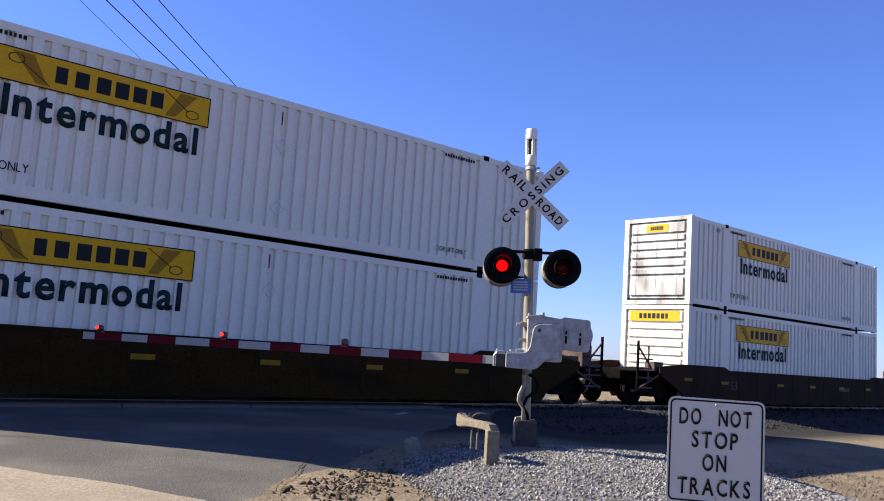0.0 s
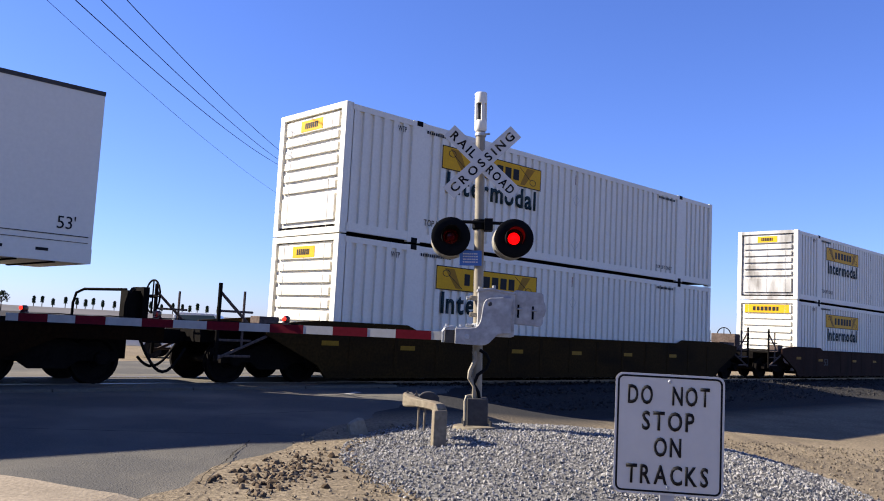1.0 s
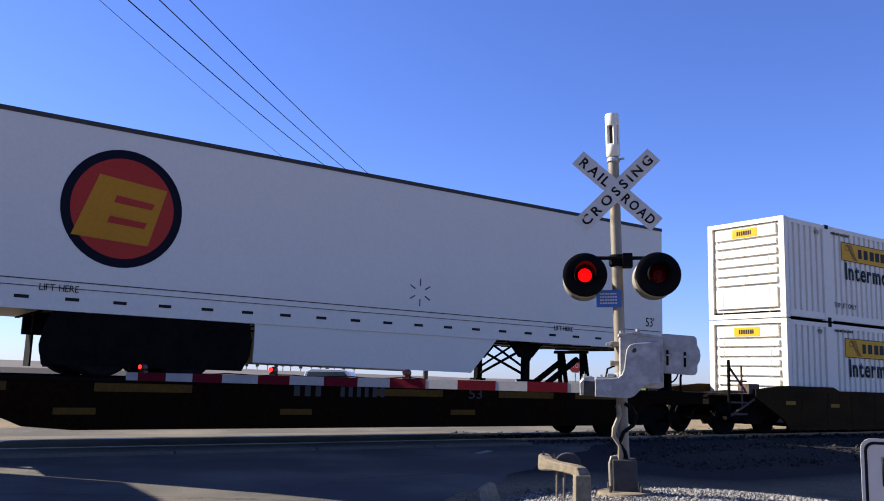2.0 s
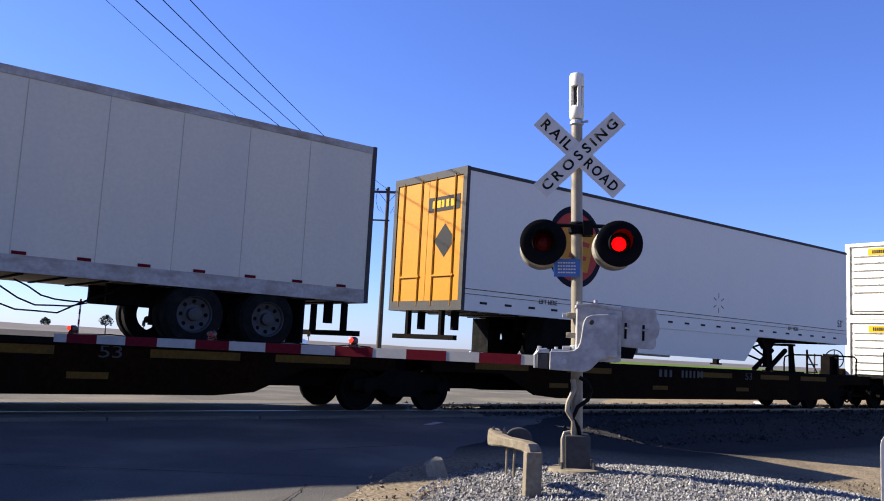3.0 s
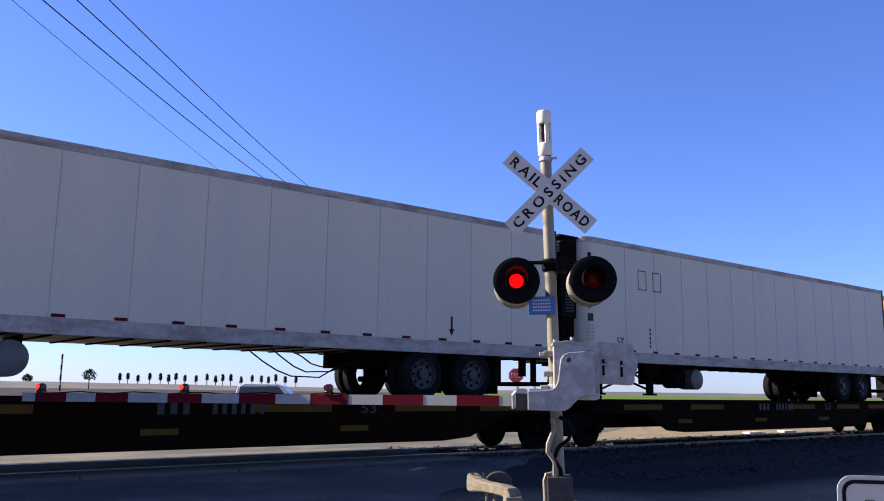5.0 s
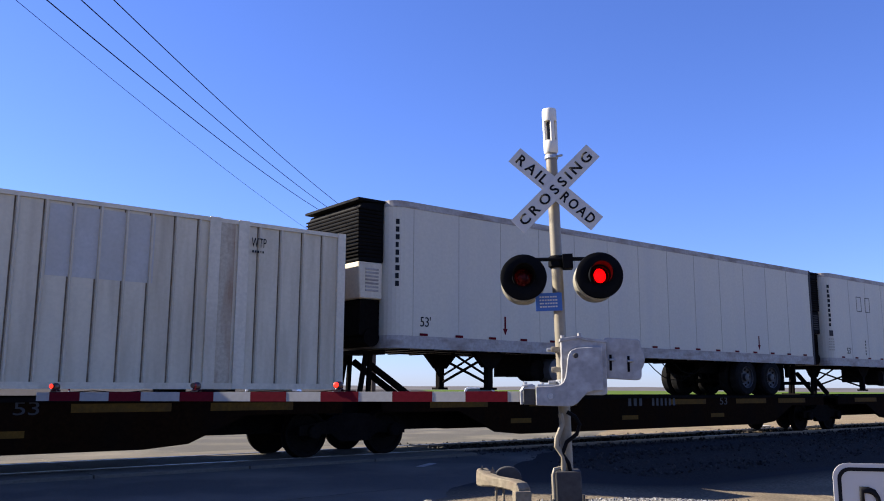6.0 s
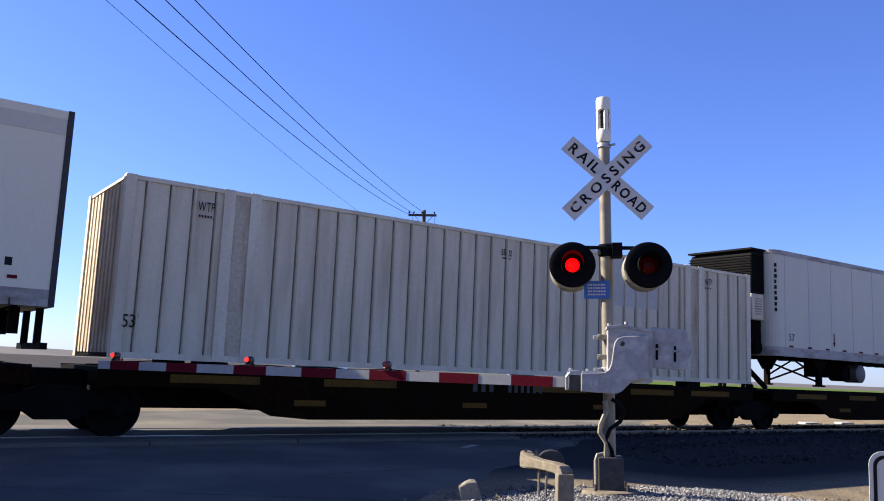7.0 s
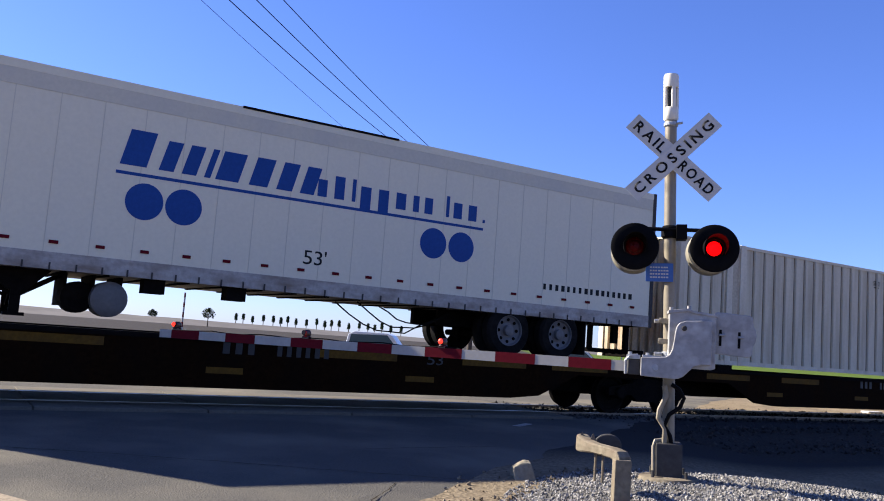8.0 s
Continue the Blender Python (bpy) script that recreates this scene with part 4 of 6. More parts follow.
def flat_platform(s_front, s_rear, hitch, label, front_truck=False, container=False):
    """One platform of an articulated flat car; hitch is the trailer hitch's s, if there is one."""
    car = rides(thing("flat_car", label, "flat car", "cars of the train"), s_rear)
    L = s_front - s_rear
    for y0, y1 in ((-1.36, -1.28), (1.28, 1.36)):
        bm = bmesh.new()
        prism(bm, [(0.05, 0.80), (1.9, 0.80), (2.9, 0.36), (3.6, 0.30), (L - 3.6, 0.30), (L - 2.9, 0.36), (L - 1.9, 0.80), (L - 0.05, 0.80), (L - 0.05, 1.06), (0.05, 1.06)], y0, y1)
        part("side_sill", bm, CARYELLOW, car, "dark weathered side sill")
        bm = bmesh.new()
        yy, o = (y0, -0.03) if y0 < 0 else (y1, 0.03)
        box(bm, 0.05, L - 0.05, yy + o, yy, 1.03, 1.085)
        part("deck_edge", bm, BLACK, car)
    bm = bmesh.new()
    box(bm, 0.05, L - 0.05, -1.28, 1.28, 1.0, 1.075)
    part("deck", bm, BLACK, car)
    bm = bmesh.new()
    box(bm, 0.3, L - 0.3, -0.35, 0.35, 0.42, 1.0)
    part("centre_sill", bm, BLACK, car)
    bm = bmesh.new()
    box(bm, -0.75, 0.75, -0.003, 0, -0.065, 0.065)
    y = part("yellow_strip", bm, YELLOWSILL, car, at=Matrix.Translation((1.9, -1.3605, 0.94)))
    for x in (4.6, 9.55, 12.45, 14.6):
        if x < L - 1:
            again(y, Matrix.Translation((x, -1.3605, 0.94)))
    bm = bmesh.new()
    box(bm, -0.3, 0.3, -0.003, 0, -0.05, 0.05)
    y = part("yellow_reflector", bm, YELLOWSILL, car, at=Matrix.Translation((3.6, -1.3605, 0.58)))
    for x in (7.2, 10.8):
        again(y, Matrix.Translation((x, -1.3605, 0.58)))
    lettering("lettering", "53", 0.34, 0.19, PALEINK, car, Matrix.Translation((11.1, -1.361, 0.945)), 0.003)
    bars("lettering", 0.62, 0.19, 3, PALEINK, car, Matrix.Translation((7.45, -1.361, 0.945)), 0.003, 9, (0.5, 0.6))
    bars("lettering", 1.0, 0.19, 6, PALEINK, car, Matrix.Translation((8.55, -1.361, 0.945)), 0.003, 10, (0.45, 0.55))
    # articulated joint housings over the truck
    bm = bmesh.new()
    box(bm, -0.65, 0.05, -0.45, 0.45, 0.72, 1.02)
    part("joint", bm, BLACK, car)
    truck(car, -0.4)
    if front_truck:
        truck(car, L - 1.9)
        bm = bmesh.new()
        coupler(bm, L - 0.1, 1)
        part("coupler", bm, BLACK, car)
        bm = bmesh.new()
        box(bm, L + 0.0, L + 0.12, -0.25, 0.25, 1.08, 1.78)
        box(bm, L - 0.25, L + 0.0, -0.12, 0.2, 1.08, 1.7)
        part("brake_stand", bm, BLACK, car)
        bm = bmesh.new()
        hand_wheel(bm, L + 0.3, 0, 1.62, 0.32)
        rod(bm, (L + 0.1, 0, 1.62), (L + 0.33, 0, 1.62), 0.03, seg=8)
        part("brake_wheel", bm, BLACK, car)
        for y in (-1.25, 1.25):
            bm = bmesh.new()
            hose(bm, [(L - 0.75, y, 1.06), (L - 0.75, y, 1.42), (L - 0.70, y, 1.62), (L - 0.60, y * 0.9, 1.70), (L - 0.15, y * 0.15, 1.72)], 0.028, 8)
            part("grab_rail", bm, BLACK, car)
        bm = bmesh.new()
        hose(bm, [(L - 0.05 + 0.085 * k, -0.35, 0.80 - 0.62 * math.sin(math.pi * k / 12)) for k in range(12)], 0.03, 8)
        part("air_hose", bm, RUBBER, car, smooth=True)
    if hitch is not None:
        x = hitch - s_rear
        d = 1 if x < L / 2 else -1
        bm = bmesh.new()
        box(bm, x - 0.1, x + 0.4 * d + 0.1, -0.5, 0.5, 1.92, 1.99)
        hp = part("trailer_hitch", bm, BLACK, car, "black steel trailer hitch")
        bm = bmesh.new()
        box(bm, x - 0.25, x + 0.35, -0.55, 0.55, 1.07, 1.13)
        part("hitch_base", bm, BLACK, hp)
        for y in (-0.38, 0.38):
            for a, b, r in (((x - d * 0.03, y, 1.07), (x + d * 0.12, y, 1.95), 0.055), ((x + d * 0.18, y, 1.07), (x + d * 0.22, y, 1.95), 0.055), ((x + d * 0.22, y * 0.6, 1.78), (x + d * 1.25, y * 0.6, 1.14), 0.075)):
                bm = bmesh.new()
                rod(bm, a, b, r, seg=8)
                part("hitch_strut", bm, BLACK, hp)
    if container:
        for x in (1.6, L - 2.6):
            for y in (-1.1, 1.1):
                bm = bmesh.new()
                box(bm, x, x + 0.5, y - 0.18, y + 0.18, 1.07, 1.222)
                part("pedestal", bm, BLACK, car)
    # bridge plates and tie-down rails on the deck
    bm = bmesh.new()
    for y in (-1.0, 1.0):
        box(bm, 0.4, L - 0.4, y - 0.05, y + 0.05, 1.075, 1.10)
    part("tie_rail", bm, BLACK, car)
    return car


def tyre_pair(tr, x, y, z, near, metal):
    bm = bmesh.new()
    w = 0.27
    s = -1 if y < 0 else 1
    for c in (y, y - s * 0.34):
        lathe(bm, [(0.30, c - w / 2), (0.46, c - w / 2), (0.505, c - w / 2 + 0.05), (0.505, c + w / 2 - 0.05), (0.46, c + w / 2), (0.30, c + w / 2)], "y", (x, 0, z), 28, caps=False)
    t = part("tyre", bm, RUBBER, tr, smooth=True)
    if near:
        bm = bmesh.new()
        e = y + s * w / 2
        lathe(bm, [(0.30, e - s * 0.10), (0.30, e + s * 0.004), (0.285, e - s * 0.004), (0.27, e - s * 0.05), (0.16, e - s * 0.085), (0.11, e - s * 0.08), (0.10, e - s * 0.0), (0.05, e + s * 0.01)], "y", (x, 0, z), 24)
        rim = part("rim", bm, metal, t, "grey steel wheel rim")
        for k in range(8):
            q = k * math.tau / 8
            bm = bmesh.new()
            rod(bm, (x + 0.215 * math.cos(q), e - s * 0.10, z + 0.215 * math.sin(q)), (x + 0.215 * math.cos(q), e - s * 0.058, z + 0.215 * math.sin(q)), 0.034, seg=8)
            part("hand_hole", bm, BLACK, rim)


def trailer(name, label, s_rear, d, length, bottom, top, paint, axles, gear, **opt):
    """A 53-foot road trailer carried on a flat car; d is +1 where its nose points up the line, -1 where it points back."""
    tr = rides(thing(name, label, "trailer", "trailers on the train"), s_rear)
    L, W = length, 1.295
    X = lambda x: d * x
    rail = opt.get("rail", GRIMY)
    nose = opt.get("nose", 0.0)
    bm = bmesh.new()
    h = top - bottom
    zb = bottom + 0.25
    out = [(0.08, -W), (L - nose, -W)]
    if nose:
        for k in range(1, 6):
            q = k * math.pi / 2 / 6
            out.append((L - nose + nose * math.sin(q), -W + nose * (1 - math.cos(q))))
    out += [(L, -W + nose), (L, W - nose)]
    if nose:
        for k in range(1, 6):
            q = math.pi / 2 - k * math.pi / 2 / 6
            out.append((L - nose + nose * math.sin(q), W - nose * (1 - math.cos(q))))
    out += [(L - nose, W), (0.08, W)]
    seen = []
    for p in out:
        if not seen or (abs(p[0] - seen[-1][0]) + abs(p[1] - seen[-1][1])) > 1e-4:
            seen.append(p)
    lo = [bm.verts.new((X(x), y, zb)) for x, y in seen]
    hi = [bm.verts.new((X(x), y, top - 0.06)) for x, y in seen]
    bm.faces.new(lo)
    bm.faces.new(hi)
    for k in range(len(seen)):
        j = (k + 1) % len(seen)
        bm.faces.new((lo[k], lo[j], hi[j], hi[k]))
    part("body", bm, paint, tr)
    for nm, z0, z1, grow, mt in (("top_rail", top - opt.get("top_h", 0.13), top, 0.012, opt.get("top_paint", ALU)), ("bottom_rail", bottom, bottom + 0.25, 0.010, rail)):
        bm = bmesh.new()
        cx = L / 2
        a = [bm.verts.new((X(cx + (x - cx) * (1 + grow / cx * 0.5)), y * (1 + grow / W), z0)) for x, y in seen]
        b = [bm.verts.new((X(cx + (x - cx) * (1 + grow / cx * 0.5)), y * (1 + grow / W), z1)) for x, y in seen]
        bm.faces.new(a)
        bm.faces.new(b)
        for k in range(len(seen)):
            j = (k + 1) % len(seen)
            bm.faces.new((a[k], a[j], b[j], b[k]))
        part(nm, bm, mt, tr)
    # rear frame and doors
    bm = bmesh.new()
    for y in (-W - 0.014, W - 0.11):
        box(bm, X(0), X(0.09), y, y + 0.124, bottom, top + 0.01)
    box(bm, X(0), X(0.09), -W + 0.11, W - 0.11, top - 0.15, top + 0.01)
    box(bm, X(0), X(0.09), -W + 0.11, W - 0.11, bottom, bottom + 0.2)
    part("rear_frame", bm, opt.get("frame_paint", DARKBOX), tr)
    for y0, y1 in ((-W + 0.115, -0.008), (0.008, W - 0.115)):
        bm = bmesh.new()
        box(bm, X(0.02), X(0.075), y0, y1, bottom + 0.205, top - 0.155)
        dr = part("door", bm, opt.get("door_paint", paint), tr)
        bm = bmesh.new()
        for y in (y0 + 0.25, y1 - 0.25):
            rod(bm, (X(0.0), y, bottom + 0.1), (X(0.0), y, top - 0.1), 0.016, seg=6)
        box(bm, X(-0.012), X(0.02), y0 + 0.2, y1 - 0.2, bottom + 0.72, bottom + 0.76)
        part("lock_rod", bm, opt.get("rod_paint", ALU), dr)
    # rear underride guard
    bm = bmesh.new()
    for y in (-0.6, 0.6):
        box(bm, X(0.02), X(0.12), y - 0.05, y + 0.05, bottom - 0.55, bottom)
        box(bm, X(0.35), X(0.5), y - 0.05, y + 0.05, bottom - 0.4, bottom)
    box(bm, X(0.0), X(0.1), -1.1, 1.1, bottom - 0.62, bottom - 0.52)
    part("rear_guard", bm, BLACK, tr)
    # slider frame, axles, tyres
    ax0, ax1 = axles
    bm = bmesh.new()
    for y in (-0.5, 0.5):
        box(bm, X(ax0 - 0.9), X(ax1 + 1.2), y - 0.06, y + 0.06, bottom - 0.32, bottom)
    for a in axles:
        rod(bm, (X(a), -1.0, 1.50), (X(a), 1.0, 1.50), 0.065, seg=10)
        for y in (-0.5, 0.5):
            box(bm, X(a - 0.12), X(a + 0.12), y - 0.1, y + 0.1, 1.4, bottom - 0.2)
    part("axle_frame", bm, BLACK, tr)
    for a in axles:
        for y in (-1.16, 1.16):
            tyre_pair(tr, X(a), y, 1.595, y < 0, opt.get("rim", RIMSTEEL))
    # mud flaps
    for y in (-0.95, 0.95):
        bm = bmesh.new()
        box(bm, X(ax0 - 0.72), X(ax0 - 0.69), y - 0.3, y + 0.3, 1.22, bottom - 0.02)
        part("mud_flap", bm, RUBBER, tr)
    # cross members
    bm = bmesh.new()
    box(bm, -0.03, 0.03, -1.22, 1.22, bottom - 0.022, bottom + 0.02)
    beam = part("cross_member", bm, BLACK, tr, at=Matrix.Translation((X(0.5), 0, 0)))
    for k in range(1, int(L / 0.6)):
        again(beam, Matrix.Translation((X(0.5 + 0.6 * k), 0, 0)))
    # landing gear with braces
    for y in (-0.85, 0.85):
        bm = bmesh.new()
        box(bm, X(gear - 0.07), X(gear + 0.07), y - 0.07, y + 0.07, 1.26, bottom)
        prism(bm, [(X(gear - 0.45), bottom), (X(gear + 0.45), bottom), (X(gear + 0.14), bottom - 0.32), (X(gear - 0.14), bottom - 0.32)], y - 0.075, y + 0.075)
        leg = part("landing_leg", bm, BLACK, tr)
        bm = bmesh.new()
        box(bm, X(gear - 0.14), X(gear + 0.14), y - 0.12, y + 0.12, 1.22, 1.27)
        part("foot", bm, BLACK, leg)
        for k in (-0.7, 0.7):
            bm = bmesh.new()
            rod(bm, (X(gear), y, 1.50), (X(gear + k), y * 0.5, bottom), 0.028, seg=6)
            part("brace", bm, BLACK, leg)
    for k in (-1, 1):
        bm = bmesh.new()
        rod(bm, (X(gear), -0.85 * k, 1.35), (X(gear), 0.85 * k, 1.95), 0.03, seg=6)
        part("cross_brace", bm, BLACK, tr)
    # red and white tape along the bottom rail
    if opt.get("tape", True):
        zt = opt.get("tape_z", bottom + 0.28)
        bm = bmesh.new()
        tl = opt.get("tape_len", 0.10)
        box(bm, -tl, tl, -0.003, 0, -0.025, 0.025)
        strip = None
        n = opt.get("tapes", 13)
        for k in range(n):
            m = Matrix.Translation((X(0.6 + k * (L - 1.4) / (n - 1)), -W - 0.0125, zt))
            if strip is None:
                strip = part("red_tape", bm, opt.get("tape_paint", REDTAPE), tr, at=m)
            else:
                again(strip, m)
    if opt.get("seams"):
        bm = bmesh.new()
        box(bm, -0.006, 0.006, -0.004, 0, zb, top - 0.13)
        seam = None
        x = opt.get("seam_start", 1.25)
        while x < L - 0.5:
            m = Matrix.Translation((X(x), -W, 0))
            if seam is None:
                seam = part("panel_seam", bm, opt["seams"], tr, at=m)
            else:
                again(seam, m)
            x += opt.get("seam_step", 1.22)
    if opt.get("posts"):
        # short upright stiffeners along the bottom rail
        bm = bmesh.new()
        box(bm, -0.012, 0.012, -0.014, 0, bottom - 0.01, bottom + 0.10)
        first = None
        for k in range(int((L - 1.0) / opt["posts"])):
            m = Matrix.Translation((X(0.6 + k * opt["posts"]), -W - 0.012, 0))
            if first is None:
                first = part("rail_stiffener", bm, DARKBOX, tr, at=m)
            else:
                again(first, m)
        for x in (9.3, 10.6):
            bm = bmesh.new()
            box(bm, X(x) - 0.16, X(x) + 0.16, -1.2, -0.9, bottom - 0.22, bottom)
            part("floor_bracket", bm, BLACK, tr)
    if opt.get("tank"):
        bm = bmesh.new()
        x = X(opt["tank"])
        lathe(bm, [(0.22, -1.12), (0.27, -1.09), (0.27, -0.62), (0.22, -0.60)], "y", (x, 0, bottom - 0.36), 24)
        part("tank", bm, RIMMETAL, tr, "round grey metal tank", smooth=True)
        bm = bmesh.new()
        lathe(bm, [(0.20, -0.9), (0.24, -0.88), (0.24, -0.4), (0.2, -0.38)], "y", (x - 0.42, 0, bottom - 0.36), 20)
        for q in (x - 0.2, x + 0.2, x - 0.6):
            box(bm, q - 0.02, q + 0.02, -0.8, 0.4, bottom - 0.5, bottom)
        part("air_tank", bm, BLACK, tr)
    # air lines looping below the floor
    if opt.get("lines"):
        rnd = random.Random(7)
        for k in range(3):
            bm = bmesh.new()
            x0, x1 = ax1 + 1.0, ax1 + 2.6 + 0.4 * k
            pts = [(X(x0 + (x1 - x0) * q / 8), -0.7 + 0.1 * k, bottom - 0.04 - (0.30 + 0.1 * k) * math.sin(math.pi * q / 8) + rnd.uniform(-0.03, 0.03)) for q in range(9)]
            hose(bm, pts, 0.014, 6)
            part("air_line", bm, RUBBER, tr)
    if opt.get("reefer"):
        reefer(tr, X, L, bottom, top, opt["reefer"])
    return tr


def reefer(tr, X, L, bottom, top, style):
    """The refrigeration unit on a trailer's nose."""
    bm = bmesh.new()
    prism(bm, [(X(L), top - 0.02), (X(L + 0.52), top - 0.10), (X(L + 0.60), top - 0.24), (X(L + 0.58), top - 1.25), (X(L), top - 1.25)], -1.02, 1.02)
    u = part("cooling_unit", bm, SATIN, tr, "black louvred cooling unit", bevel=0.02)
    bm = bmesh.new()
    for k in range(14):
        z = top - 0.22 - k * 0.072
        box(bm, X(L + 0.06), X(L + 0.615), -1.05, 1.05, z - 0.012, z + 0.012)
    part("louvre", bm, BLACK, u)
    bm = bmesh.new()
    prism(bm, [(X(L), top - 1.26), (X(L + 0.56), top - 1.26), (X(L + 0.52), top - 1.98), (X(L), top - 1.98)], -1.0, 1.0)
    part("lower_cowl", bm, CREAM if style == "cream" else SATIN, u, bevel=0.03)
    bm = bmesh.new()
    for k in range(7):
        z = top - 1.40 - k * 0.07
        box(bm, X(L + 0.1), X(L + 0.4), -1.012, -1.0, z - 0.018, z + 0.018)
    part("grille", bm, DARKBOX if style != "cream" else GRIMY, u)
    bm = bmesh.new()
    box(bm, X(L), X(L + 0.45), -0.9, 0.9, bottom + 0.25, top - 1.99)
    rod(bm, (X(L + 0.2), -0.95, bottom + 0.2), (X(L + 0.2), 0.95, bottom + 0.2), 0.18, seg=14)
    part("engine_bay", bm, BLACK, u)
    bm = bmesh.new()
    box(bm, X(L - 0.03), X(L + 0.64), -1.06, 1.06, top - 0.06, top - 0.01)
    part("top_guard", bm, SATIN, u)


def build_train():
    # stacks on well cars, from the front of what is seen backwards
    Z_LOW, Z_HIGH = 0.311, 3.235
    well_car(38.0, 16.15, CARBROWN, "dark brown steel well car carrying stacked containers", 2.6)
    box_container(38.0, Z_LOW, ORANGECONT, "orange corrugated container in a well car", "stacked containers", marks=False)
    box_container(38.0, Z_HIGH, BLUECONT, "blue corrugated container stacked on an orange one", "stacked containers", marks=False)
    well_car(14.75, 16.15, CARBROWN, "dark brown steel well car carrying stacked containers", 2.6)
    box_container(14.75, Z_LOW, WHITE, "white corrugated container with a yellow panel, in a well car", "stacked containers", decals="wide", length=14.75)
    box_container(14.75, Z_HIGH, WHITE, "white corrugated container with soot-stained doors, stacked on another", "stacked containers", end_paint=SOILED, decals="small", length=14.75)
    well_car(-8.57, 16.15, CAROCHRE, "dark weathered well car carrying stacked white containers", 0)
    box_container(-8.57, Z_LOW, WHITE, "white corrugated container with a yellow panel, in a well car", "stacked containers", decals="small")
    box_container(-8.57, Z_HIGH, WHITE, "white corrugated container with a yellow panel, stacked on another", "stacked containers", decals="small")

    dark = "dark weathered articulated flat car platform carrying a trailer"
    flat_platform(-12.30, -30.55, -15.35, dark, front_truck=True)
    flat_platform(-31.35, -47.75, -47.4, dark)
    flat_platform(-48.55, -65.05, -64.9, dark)
    flat_platform(-65.85, -82.25, None, "dark weathered articulated flat car platform carrying a container", container=True)
    flat_platform(-83.05, -99.5, -98.6, dark)

    # white trailer with a round emblem
    e = trailer("box_trailer", "white box trailer with round red emblem and orange doors", -29.82, 1, 16.07, 2.06, 5.06, TRAILER, (3.2, 4.5), 12.1,
                rail=TRAILER, top_paint=DARKBOX, frame_paint=DARKBOX, door_paint=ORANGE, rod_paint=ORANGE, tape_paint=INK, tapes=22, tape_z=2.24, lines=False, top_h=0.075)
    bm = bmesh.new()
    for y in (-1.27, 1.27):
        prism(bm, [(5.65, 2.06), (5.65, 1.40), (10.3, 1.36), (10.95, 2.06)], y - 0.015, y + 0.015)
    part("side_skirt", bm, TRAILER, e, "white side skirt")
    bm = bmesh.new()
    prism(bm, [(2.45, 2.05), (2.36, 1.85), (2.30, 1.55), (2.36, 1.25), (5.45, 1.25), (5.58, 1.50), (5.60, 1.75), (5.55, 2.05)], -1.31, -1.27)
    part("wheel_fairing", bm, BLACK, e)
    for r, mt, y in ((0.93, NAVY, 0.003), (0.79, REDDISC, 0.006)):
        bm = bmesh.new()
        lathe(bm, [(r, -y), (r, 0)], "y", (0, 0, 0), 48)
        part("emblem_disc", bm, mt, e, at=Matrix.Translation((3.32, -1.2955, 3.74)) @ Matrix.Diagonal((1, 1, 1.02, 1)))
    # slanted yellow slab with two dark notches in place of the emblem's mark
    bm = bmesh.new()
    prism(bm, [(-0.72, -0.50), (0.44, -0.56), (0.68, 0.38), (-0.38, 0.50)], -0.010, -0.006)
    part("emblem_mark", bm, ORANGE, e, at=Matrix.Translation((3.30, -1.2955, 3.74)))
    bm = bmesh.new()
    prism(bm, [(-0.10, 0.20), (0.50, 0.13), (0.46, 0.03), (-0.13, 0.08)], -0.012, -0.010)
    prism(bm, [(-0.18, -0.14), (0.40, -0.19), (0.36, -0.29), (-0.21, -0.25)], -0.012, -0.010)
    part("emblem_notch", bm, REDDISC, e, at=Matrix.Translation((3.30, -1.2955, 3.74)))
    bm = bmesh.new()
    box(bm, 0.1, 16.0, -1.305, -1.295, 2.50, 2.515)
    box(bm, 0.1, 16.0, -1.305, -1.295, 2.40, 2.41)
    part("side_moulding", bm, DARKBOX, e)
    lettering("lettering", "53'", 0.30, 0.22, INK, e, Matrix.Translation((15.62, -1.298, 2.72)), 0.004)
    for x in (2.5, 12.8):
        lettering("lettering", "LIFT HERE", 0.55, 0.10, INK, e, Matrix.Translation((x, -1.309, 2.40)), 0.004)
    bm = bmesh.new()
    for k in range(6):
        m = Matrix.Rotation(radians(60 * k), 4, "Y") @ Matrix.Translation((0, 0, 0.20))
        box(bm, -0.012, 0.012, -0.003, 0, -0.07, 0.07, m)
    part("wheel_mark", bm, DARKBOX, e, at=Matrix.Translation((9.0, -1.2955, 2.88)))
    turn = Matrix.Rotation(radians(-90), 4, "Z")
    bm = bmesh.new()
    box(bm, -0.55, 0.55, -0.004, 0, -0.16, 0.16)
    part("door_plate", bm, INK, e, at=Matrix.Translation((0.018, -0.55, 4.35)) @ turn)
    bars("lettering", 0.8, 0.16, 5, YELLOW, e, Matrix.Translation((0.013, -0.55, 4.35)) @ turn, 0.003, 2)
    bm = bmesh.new()
    prism(bm, [(-0.36, 0), (0, -0.36), (0.36, 0), (0, 0.36)], -0.004, 0)
    part("door_diamond", bm, INK, e, "black diamond placard", at=Matrix.Translation((0.018, -0.62, 3.55)) @ turn)

    # two insulated trailers with cooling units
    t2 = trailer("reefer_trailer", "aged white refrigerated trailer with a black cooling unit", -32.07, -1, 15.75, 2.02, 5.0, OLDWHITE, (2.0, 3.3), 12.85,
                 nose=0.32, seams=SEAMGREY, seam_start=1.42, seam_step=1.17, tank=11.1, lines=True, reefer="black", tapes=17, top_paint=GRIMY)
    mark = lambda x, z: Matrix.Translation((-x, -1.2955, z))
    lettering("lettering", "53'", 0.26, 0.20, INK, t2, mark(14.52, 2.52), 0.004)
